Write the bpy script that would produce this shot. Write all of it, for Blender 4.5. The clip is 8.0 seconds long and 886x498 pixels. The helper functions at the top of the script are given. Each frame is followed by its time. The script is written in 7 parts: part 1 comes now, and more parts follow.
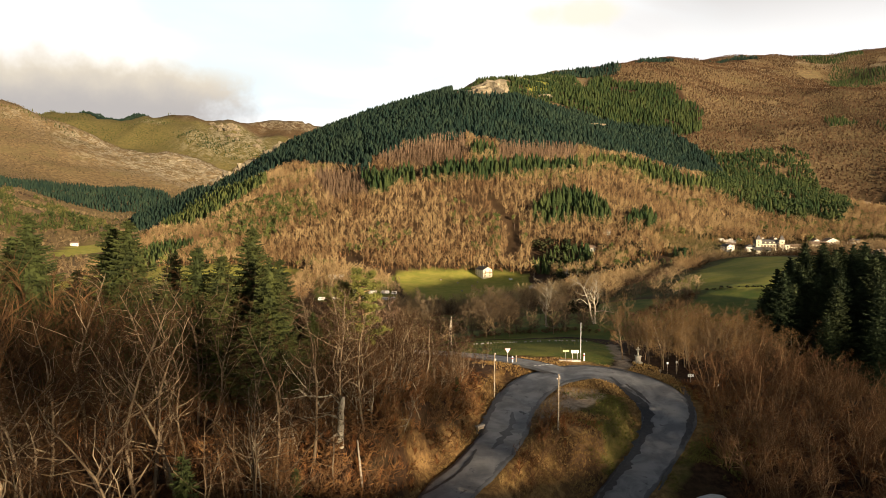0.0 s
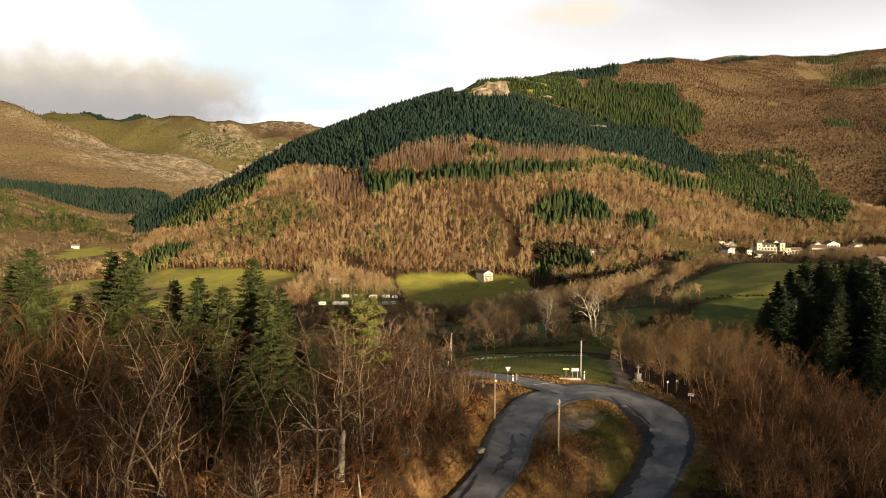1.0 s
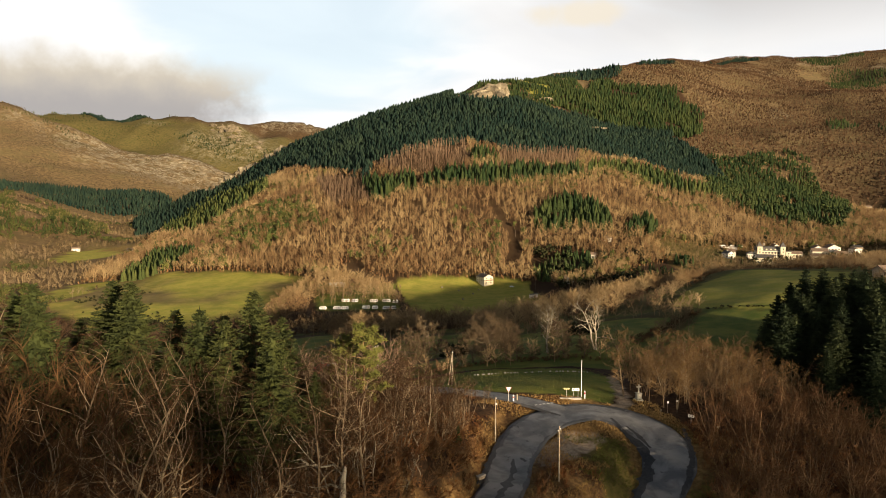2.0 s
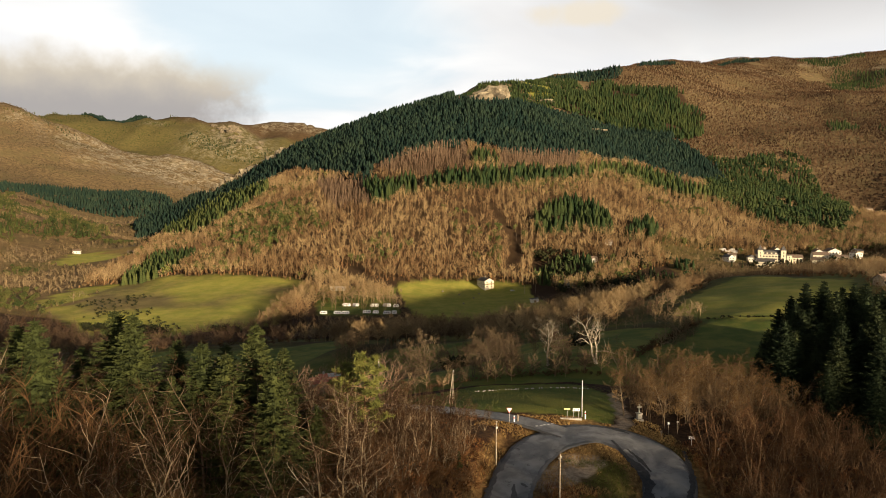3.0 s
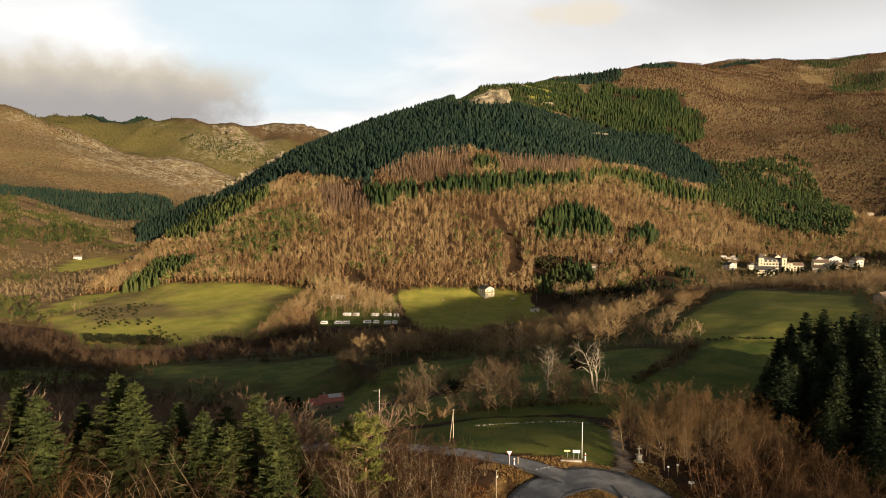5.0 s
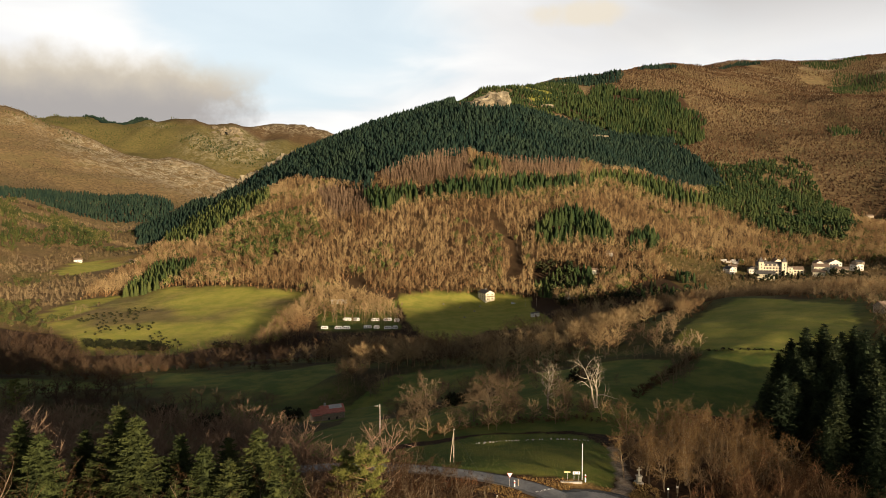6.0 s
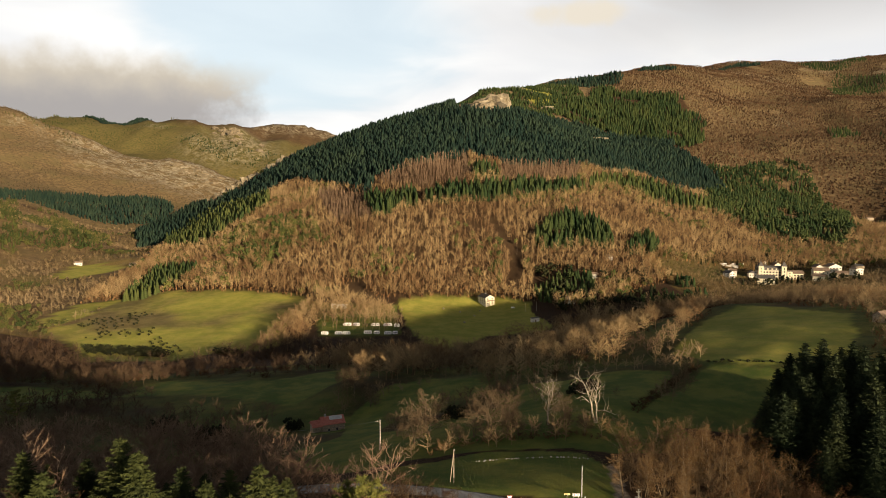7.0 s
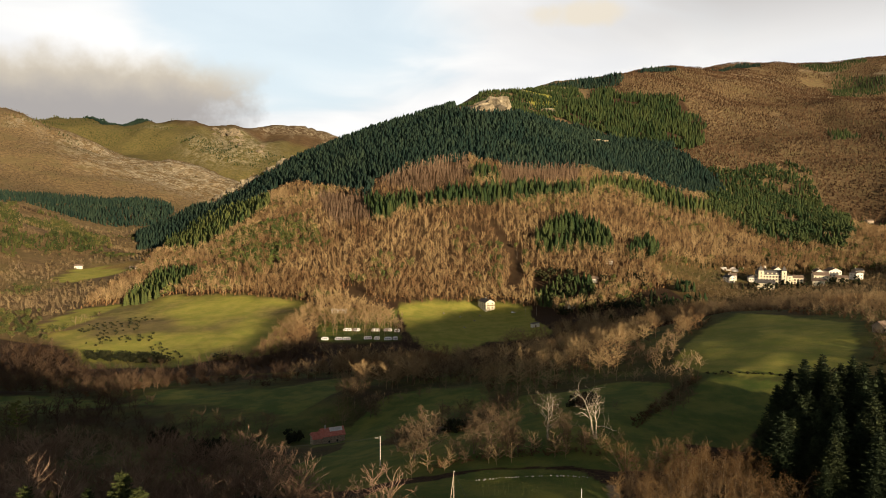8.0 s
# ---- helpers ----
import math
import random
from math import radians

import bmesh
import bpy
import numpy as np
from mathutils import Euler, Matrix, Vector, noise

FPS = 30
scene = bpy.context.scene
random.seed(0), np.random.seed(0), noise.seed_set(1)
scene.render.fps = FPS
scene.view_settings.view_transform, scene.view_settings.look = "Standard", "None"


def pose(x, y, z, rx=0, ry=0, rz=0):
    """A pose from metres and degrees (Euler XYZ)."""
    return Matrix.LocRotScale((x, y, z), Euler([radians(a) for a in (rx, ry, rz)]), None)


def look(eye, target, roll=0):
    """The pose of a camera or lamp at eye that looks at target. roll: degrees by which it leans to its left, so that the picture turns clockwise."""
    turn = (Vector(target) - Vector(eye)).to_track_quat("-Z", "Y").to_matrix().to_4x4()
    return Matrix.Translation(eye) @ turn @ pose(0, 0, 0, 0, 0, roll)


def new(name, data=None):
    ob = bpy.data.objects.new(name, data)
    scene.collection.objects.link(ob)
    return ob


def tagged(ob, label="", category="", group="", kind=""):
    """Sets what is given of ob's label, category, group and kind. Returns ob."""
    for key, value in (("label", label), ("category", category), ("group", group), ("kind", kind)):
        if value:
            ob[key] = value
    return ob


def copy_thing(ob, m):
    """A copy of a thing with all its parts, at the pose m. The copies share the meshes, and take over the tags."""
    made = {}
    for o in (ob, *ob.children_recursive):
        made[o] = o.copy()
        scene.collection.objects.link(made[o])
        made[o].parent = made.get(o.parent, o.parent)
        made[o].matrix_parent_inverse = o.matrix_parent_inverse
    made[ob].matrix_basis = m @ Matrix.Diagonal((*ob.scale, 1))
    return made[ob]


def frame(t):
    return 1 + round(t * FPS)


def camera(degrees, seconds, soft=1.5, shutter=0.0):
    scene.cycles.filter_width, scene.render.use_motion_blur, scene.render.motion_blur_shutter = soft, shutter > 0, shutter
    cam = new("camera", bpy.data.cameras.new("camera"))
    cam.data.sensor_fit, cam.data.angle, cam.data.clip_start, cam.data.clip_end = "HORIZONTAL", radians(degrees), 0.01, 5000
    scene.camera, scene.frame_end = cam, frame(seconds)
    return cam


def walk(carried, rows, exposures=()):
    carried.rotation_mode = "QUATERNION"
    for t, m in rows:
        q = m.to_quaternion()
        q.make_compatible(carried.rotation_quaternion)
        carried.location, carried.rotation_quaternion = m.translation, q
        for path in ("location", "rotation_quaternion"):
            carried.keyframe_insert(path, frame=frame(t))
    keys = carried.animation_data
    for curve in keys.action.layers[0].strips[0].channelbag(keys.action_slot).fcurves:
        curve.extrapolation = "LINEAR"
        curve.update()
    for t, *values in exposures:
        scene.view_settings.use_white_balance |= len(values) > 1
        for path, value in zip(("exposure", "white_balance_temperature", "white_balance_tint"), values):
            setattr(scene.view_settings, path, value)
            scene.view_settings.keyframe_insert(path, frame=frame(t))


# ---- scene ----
# The camera: a drone that climbs straight up beside a hairpin bend. t, x, y, z, pitch, roll, yaw
cam = camera(69.0, 8.0, soft=0.45)
PATH = [
    (0.0, -0.000, 0.000, 80.000, -3.345, 0.000, -0.000),
    (0.5, 0.020, -0.021, 81.712, -3.346, 0.010, 0.032),
    (1.0, 0.028, -0.010, 83.740, -3.340, 0.017, 0.050),
    (1.5, 0.020, 0.016, 85.726, -3.336, 0.022, 0.067),
    (3.0, -0.081, 0.086, 92.067, -3.351, 0.005, 0.137),
    (3.5, -0.067, 0.156, 94.063, -3.360, -0.002, 0.158),
    (4.0, -0.047, 0.233, 96.294, -3.360, 0.002, 0.178),
    (4.5, -0.023, 0.275, 98.529, -3.358, -0.001, 0.189),
    (6.0, -0.084, 0.166, 105.341, -3.352, -0.005, 0.212),
    (6.5, -0.114, 0.112, 107.629, -3.361, -0.002, 0.219),
    (7.0, -0.104, 0.037, 110.100, -3.360, -0.008, 0.214),
    (7.5, -0.086, -0.030, 112.473, -3.356, -0.012, 0.214),
    (8.0, -0.071, -0.072, 115.000, -3.348, -0.014, 0.226),
]
walk(cam, [(t, pose(x, y, z, 90 + p, r, w)) for t, x, y, z, p, r, w in PATH],
     [(0.0, 1.26), (0.5, 1.21), (1.5, 1.1), (3.0, 0.97), (8.0, 0.94)])

# ---- light: a low winter sun behind the camera on its right, and a bright, broken cloud deck ----
SUN_ELEVATION, SUN_TO = 8.2, (0.6, -0.8)
scene.view_settings.exposure = 0.0
sun = new("sun", bpy.data.lights.new("sun", "SUN"))
sun.data.energy, sun.data.angle, sun.data.color = 5.0, radians(0.6), (1.0, 0.79, 0.54)
_e = radians(SUN_ELEVATION)
sun.matrix_world = look((SUN_TO[0] * 300 * math.cos(_e), SUN_TO[1] * 300 * math.cos(_e), 300 * math.sin(_e) + 60), (0, 0, 60))


class Nodes:
    """A short way to write node trees: each call adds a node and returns its first output."""

    def __init__(self, tree):
        self.tree = tree

    def add(self, kind, *inputs, out=0, **settings):
        n = self.tree.nodes.new(kind)
        for k, v in settings.items():
            setattr(n, k, v)
        for k, v in enumerate(inputs):
            if v is None:
                continue
            self.put(n.inputs[k], v)
        return n.outputs[out]

    def put(self, socket, v):
        if isinstance(v, bpy.types.NodeSocket):
            self.tree.links.new(v, socket)
        elif isinstance(v, tuple) and len(v) == 3 and socket.type == "RGBA":
            socket.default_value = (*v, 1)
        else:
            socket.default_value = v

    def math(self, op, a, b=0.0, c=0.0):
        return self.add("ShaderNodeMath", a, b, c, operation=op)

    def mix(self, f, a, b):
        n = self.tree.nodes.new("ShaderNodeMix")
        n.data_type = "RGBA"
        self.put(n.inputs[0], f), self.put(n.inputs[6], a), self.put(n.inputs[7], b)
        return n.outputs[2]

    def ramp(self, v, lo, hi, a=0.0, b=1.0):
        n = self.tree.nodes.new("ShaderNodeMapRange")
        n.interpolation_type = "SMOOTHSTEP"
        for k, x in enumerate((v, lo, hi, a, b)):
            self.put(n.inputs[k], x)
        return n.outputs[0]

    def noise(self, vec, scale, detail=4.0, rough=0.55, distort=0.0):
        n = self.tree.nodes.new("ShaderNodeTexNoise")
        if vec is not None:
            self.put(n.inputs["Vector"], vec)
        n.inputs["Scale"].default_value, n.inputs["Detail"].default_value = scale, detail
        n.inputs["Roughness"].default_value, n.inputs["Distortion"].default_value = rough, distort
        return n.outputs["Fac"]


def make_world():
    w = bpy.data.worlds.new("sky")
    scene.world = w
    w.use_nodes = True
    t = w.node_tree
    t.nodes.clear()
    g = Nodes(t)
    way = g.add("ShaderNodeTexCoord")
    sep = t.nodes.new("ShaderNodeSeparateXYZ")
    t.links.new(way, sep.inputs[0])
    x, y, z = sep.outputs
    sky = g.add("ShaderNodeTexSky", sky_type="NISHITA", sun_disc=False, sun_elevation=radians(SUN_ELEVATION), sun_rotation=math.atan2(*SUN_TO),
                altitude=600.0, air_density=1.0, dust_density=1.5)
    clear = g.add("ShaderNodeMix", out=2, data_type="RGBA", blend_type="MULTIPLY")
    node = clear.node
    node.inputs[0].default_value = 1.0
    t.links.new(sky, node.inputs[6])
    node.inputs[7].default_value = (0.13, 0.13, 0.13, 1)
    clear = g.mix(0.7, clear, (0.70, 0.86, 0.95))
    # the deck as a plane seen in perspective
    deep = g.math("ADD", z, 0.16)
    plane = g.add("ShaderNodeCombineXYZ", g.math("DIVIDE", x, deep), g.math("DIVIDE", y, deep), 0.0)
    thin = g.noise(plane, 0.55, 5, 0.52, 0.8)
    fine = g.noise(plane, 1.5, 4, 0.5, 0.5)
    side = g.math("DIVIDE", x, g.math("MAXIMUM", g.math("ABSOLUTE", y), 0.05))
    # a clear rift, left of the middle of the valley
    gap = g.math("ADD", g.math("POWER", g.math("DIVIDE", g.math("ADD", side, 0.24), 0.26), 2.0), g.math("POWER", g.math("DIVIDE", g.math("ADD", z, -0.26), 0.11), 2.0))
    gap = g.ramp(g.math("ADD", gap, g.math("MULTIPLY", g.math("SUBTRACT", fine, 0.5), 2.4)), 0.1, 1.8)
    deck = g.math("MULTIPLY", g.ramp(thin, 0.20, 0.46), g.ramp(gap, 0.0, 1.0, 0.35, 1.0))
    veil = g.mix(g.ramp(fine, 0.3, 0.7), (0.80, 0.80, 0.81), (0.95, 0.94, 0.92))
    east = g.ramp(g.math("ADD", side, g.math("MULTIPLY", g.math("SUBTRACT", thin, 0.5), 0.9)), 0.0, 0.40)
    grey = g.math("MULTIPLY", g.math("MULTIPLY", east, g.ramp(z, 0.17, 0.30)), g.ramp(fine, 0.25, 0.6, 0.35, 0.95))
    veil = g.mix(grey, veil, (0.56, 0.54, 0.53))
    base = g.mix(deck, clear, veil)
    base = g.mix(g.ramp(z, 0.34, 0.52), base, (0.035, 0.047, 0.066))
    # the low bank over the far valley
    wob = g.math("MULTIPLY", g.math("SUBTRACT", g.noise(way, 7.0, 5, 0.6), 0.5), 0.05)
    wob2 = g.math("MULTIPLY", g.math("SUBTRACT", g.noise(way, 20.0, 4, 0.6), 0.5), 0.04)
    top = g.math("ADD", g.math("ADD", 0.213, wob), wob2)
    inside = g.ramp(g.math("SUBTRACT", top, z), -0.012, 0.030)
    ends = g.ramp(g.math("ADD", side, g.math("MULTIPLY", g.math("ADD", wob, wob2), 5.0)), -0.24, -0.40)
    shade = g.ramp(g.math("SUBTRACT", top, z), 0.0, 0.075)
    bank = g.mix(shade, (0.66, 0.58, 0.46), (0.40, 0.375, 0.36))
    base = g.mix(g.math("MULTIPLY", inside, ends), base, bank)
    # a small sunlit puff high over the hill
    puff = g.math("ADD", g.math("POWER", g.math("DIVIDE", g.math("ADD", side, -0.20), 0.085), 2.0), g.math("POWER", g.math("DIVIDE", g.math("ADD", z, -0.283), 0.019), 2.0))
    puff = g.ramp(g.math("ADD", puff, g.math("MULTIPLY", g.math("SUBTRACT", g.noise(way, 14.0, 5), 0.5), 3.0)), 1.4, 0.2)
    base = g.mix(g.math("MULTIPLY", puff, 0.7), base, (0.80, 0.70, 0.54))
    bg = g.add("ShaderNodeBackground", base, 0.575)
    out = t.nodes.new("ShaderNodeOutputWorld")
    t.links.new(bg, out.inputs[0])


make_world()

# ---- materials ----
def material(name, build, rough=0.9, bump=0.0, bump_scale=8.0, specular=0.3, space="Object"):
    """A principled material; build(g, co) returns its colour."""
    m = bpy.data.materials.new(name)
    m.use_nodes = True
    t = m.node_tree
    g = Nodes(t)
    p = t.nodes["Principled BSDF"]
    co = t.nodes.new("ShaderNodeTexCoord").outputs[space]
    g.put(p.inputs["Base Color"], build(g, co))
    g.put(p.inputs["Roughness"], rough(g, co) if callable(rough) else rough)
    p.inputs["Specular IOR Level"].default_value = specular
    if bump:
        b = t.nodes.new("ShaderNodeBump")
        b.inputs["Strength"].default_value = bump
        t.links.new(g.noise(co, bump_scale, 5, 0.65), b.inputs["Height"])
        t.links.new(b.outputs[0], p.inputs["Normal"])
    return m


def attr(g, name):
    return g.add("ShaderNodeAttribute", attribute_name=name, out=2)


def two_tone(a, b, scale=1.0, c=None, scale2=9.0):
    def build(g, co):
        col = g.mix(g.ramp(g.noise(co, scale, 5, 0.6), 0.35, 0.65), a, b)
        if c:
            col = g.mix(g.ramp(g.noise(co, scale2, 4, 0.6), 0.45, 0.72, 0.0, 0.8), col, c)
        return col
    return build


def tinted(a, b, c=None):
    """Foliage or bark: every tree has its own tint between a and b."""
    def build(g, co):
        col = g.mix(attr(g, "tint"), a, b)
        if c:
            col = g.mix(g.ramp(g.noise(co, 0.35, 3), 0.45, 0.7, 0.0, 0.6), col, c)
        return col
    return build


def by_object(a, b, c, scale=0.6):
    """Bark and foliage of single trees: varied tree by tree and along the limbs."""
    def build(g, co):
        r = g.add("ShaderNodeObjectInfo", out=5)
        col = g.mix(r, a, b)
        return g.mix(g.ramp(g.noise(co, scale, 4, 0.6), 0.4, 0.66, 0.0, 0.8), col, c)
    return build


def ground_colour(g, co):
    big, mid, small = g.noise(co, 0.012, 5, 0.6), g.noise(co, 0.09, 5, 0.6), g.noise(co, 1.1, 5, 0.65)
    fine = g.noise(co, 6.0, 4, 0.7)
    litter = g.mix(g.ramp(small, 0.35, 0.65), (0.022, 0.011, 0.006), (0.066, 0.035, 0.016))
    litter = g.mix(g.ramp(mid, 0.5, 0.68, 0.0, 0.5), litter, (0.055, 0.038, 0.016))
    grass = g.mix(g.ramp(mid, 0.35, 0.65), (0.080, 0.122, 0.020), (0.19, 0.19, 0.036))
    grass = g.mix(g.ramp(small, 0.45, 0.75, 0.0, 0.55), grass, (0.13, 0.115, 0.04))
    grass = g.mix(g.ramp(fine, 0.4, 0.8, 0.0, 0.5), grass, (0.05, 0.075, 0.015))
    dry = g.mix(g.ramp(small, 0.35, 0.68), (0.16, 0.088, 0.032), (0.34, 0.21, 0.078))
    dry = g.mix(g.ramp(fine, 0.46, 0.74, 0.0, 0.6), dry, (0.04, 0.026, 0.01))
    heath = g.mix(g.ramp(mid, 0.38, 0.62), (0.12, 0.078, 0.040), (0.22, 0.15, 0.072))
    heath = g.mix(g.ramp(small, 0.42, 0.66, 0.0, 0.6), heath, (0.075, 0.065, 0.03))
    heath = g.mix(g.ramp(big, 0.48, 0.66, 0.0, 0.7), heath, (0.135, 0.105, 0.046))
    rock = g.mix(g.ramp(g.noise(co, 0.07, 8, 0.75, 1.5), 0.42, 0.58), (0.15, 0.125, 0.08), (0.42, 0.36, 0.25))
    soil = g.mix(g.ramp(small, 0.3, 0.7), (0.22, 0.16, 0.105), (0.42, 0.33, 0.24))
    col = g.mix(attr(g, "grass"), litter, grass)
    # yellow winter grass, brightened to add sunlight that flat meadows lack
    straw = g.mix(g.ramp(mid, 0.3, 0.7), (0.30, 0.30, 0.048), (0.43, 0.37, 0.075))
    straw = g.mix(g.ramp(small, 0.45, 0.75, 0.0, 0.6), straw, (0.20, 0.17, 0.05))
    col = g.mix(attr(g, "straw"), col, straw)
    col = g.mix(attr(g, "dry"), col, dry)
    col = g.mix(attr(g, "heath"), col, heath)
    col = g.mix(g.math("MULTIPLY", attr(g, "rock"), g.ramp(g.noise(co, 0.03, 9, 0.75, 0.8), 0.47, 0.53)), col, rock)
    return g.mix(attr(g, "soil"), col, soil)


def asphalt_colour(g, co):
    col = g.mix(g.ramp(g.noise(co, 0.22, 5, 0.6, 0.8), 0.38, 0.64), (0.118, 0.120, 0.127), (0.24, 0.238, 0.235))
    col = g.mix(g.ramp(g.noise(co, 40.0, 3, 0.7), 0.4, 0.7, 0.0, 0.35), col, (0.20, 0.19, 0.18))
    col = g.mix(g.ramp(g.noise(co, 0.55, 6, 0.7, 1.6), 0.60, 0.68, 0.0, 0.8), col, (0.035, 0.034, 0.034))
    margin = g.math("ADD", attr(g, "edge"), g.math("MULTIPLY", g.math("SUBTRACT", g.noise(co, 0.16, 6, 0.62, 0.6), 0.5), 0.9))
    return g.mix(g.ramp(margin, 0.82, 0.86, 0.0, 0.8), col, (0.055, 0.056, 0.060))


M = {}
M["ground"] = material("meadow_and_litter", ground_colour, 0.95, 0.5, 1.5, 0.15)
M["asphalt"] = material("worn_asphalt", asphalt_colour, lambda g, co: g.ramp(g.noise(co, 0.5, 5, 0.6), 0.3, 0.7, 0.42, 0.75), 0.25, 30, 0.4)
M["patch"] = material("new_tar_patch", two_tone((0.022, 0.022, 0.023), (0.045, 0.044, 0.043), 2.0), 0.5, 0.2, 40, 0.4)
M["road_paint"] = material("worn_road_paint", two_tone((0.75, 0.74, 0.70), (0.45, 0.44, 0.41), 3.0), 0.7)
# conifer green darkened further: the hillside's shade is put into this colour
M["shade_spruce_far"] = material("dark_spruce", tinted((0.012, 0.027, 0.020), (0.030, 0.048, 0.028)), 0.9, specular=0.1)
M["fir_far"] = material("green_fir", tinted((0.022, 0.040, 0.014), (0.056, 0.070, 0.021)), 0.9, specular=0.1)
M["pine_far"] = material("yellow_green_pine", tinted((0.055, 0.075, 0.020), (0.125, 0.125, 0.034)), 0.9, specular=0.1)
M["belt_far"] = material("light_green_fir", tinted((0.036, 0.056, 0.018), (0.090, 0.100, 0.028)), 0.9, specular=0.1)
M["olive_far"] = material("olive_pine", tinted((0.030, 0.042, 0.012), (0.095, 0.092, 0.026)), 0.9, specular=0.1)
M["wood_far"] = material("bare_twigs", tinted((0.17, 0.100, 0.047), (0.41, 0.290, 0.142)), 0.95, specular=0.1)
M["edge_far"] = material("russet_edge_shrubs", tinted((0.075, 0.040, 0.018), (0.26, 0.145, 0.062)), 0.95, specular=0.1)
M["larch_far"] = material("red_bare_twigs", tinted((0.15, 0.098, 0.06), (0.25, 0.168, 0.105)), 0.95, specular=0.1)
M["scrub_far"] = material("brown_scrub", tinted((0.052, 0.029, 0.016), (0.165, 0.102, 0.055)), 0.95, specular=0.1)
M["river_far"] = material("grey_bare_twigs", tinted((0.12, 0.082, 0.045), (0.28, 0.20, 0.105)), 0.95, specular=0.1)
M["heath_far"] = material("heath_scrub", tinted((0.055, 0.042, 0.020), (0.17, 0.12, 0.058)), 0.95, specular=0.1)
M["bush_far"] = material("dark_broom", tinted((0.013, 0.016, 0.007), (0.036, 0.036, 0.014)), 0.95, specular=0.1)


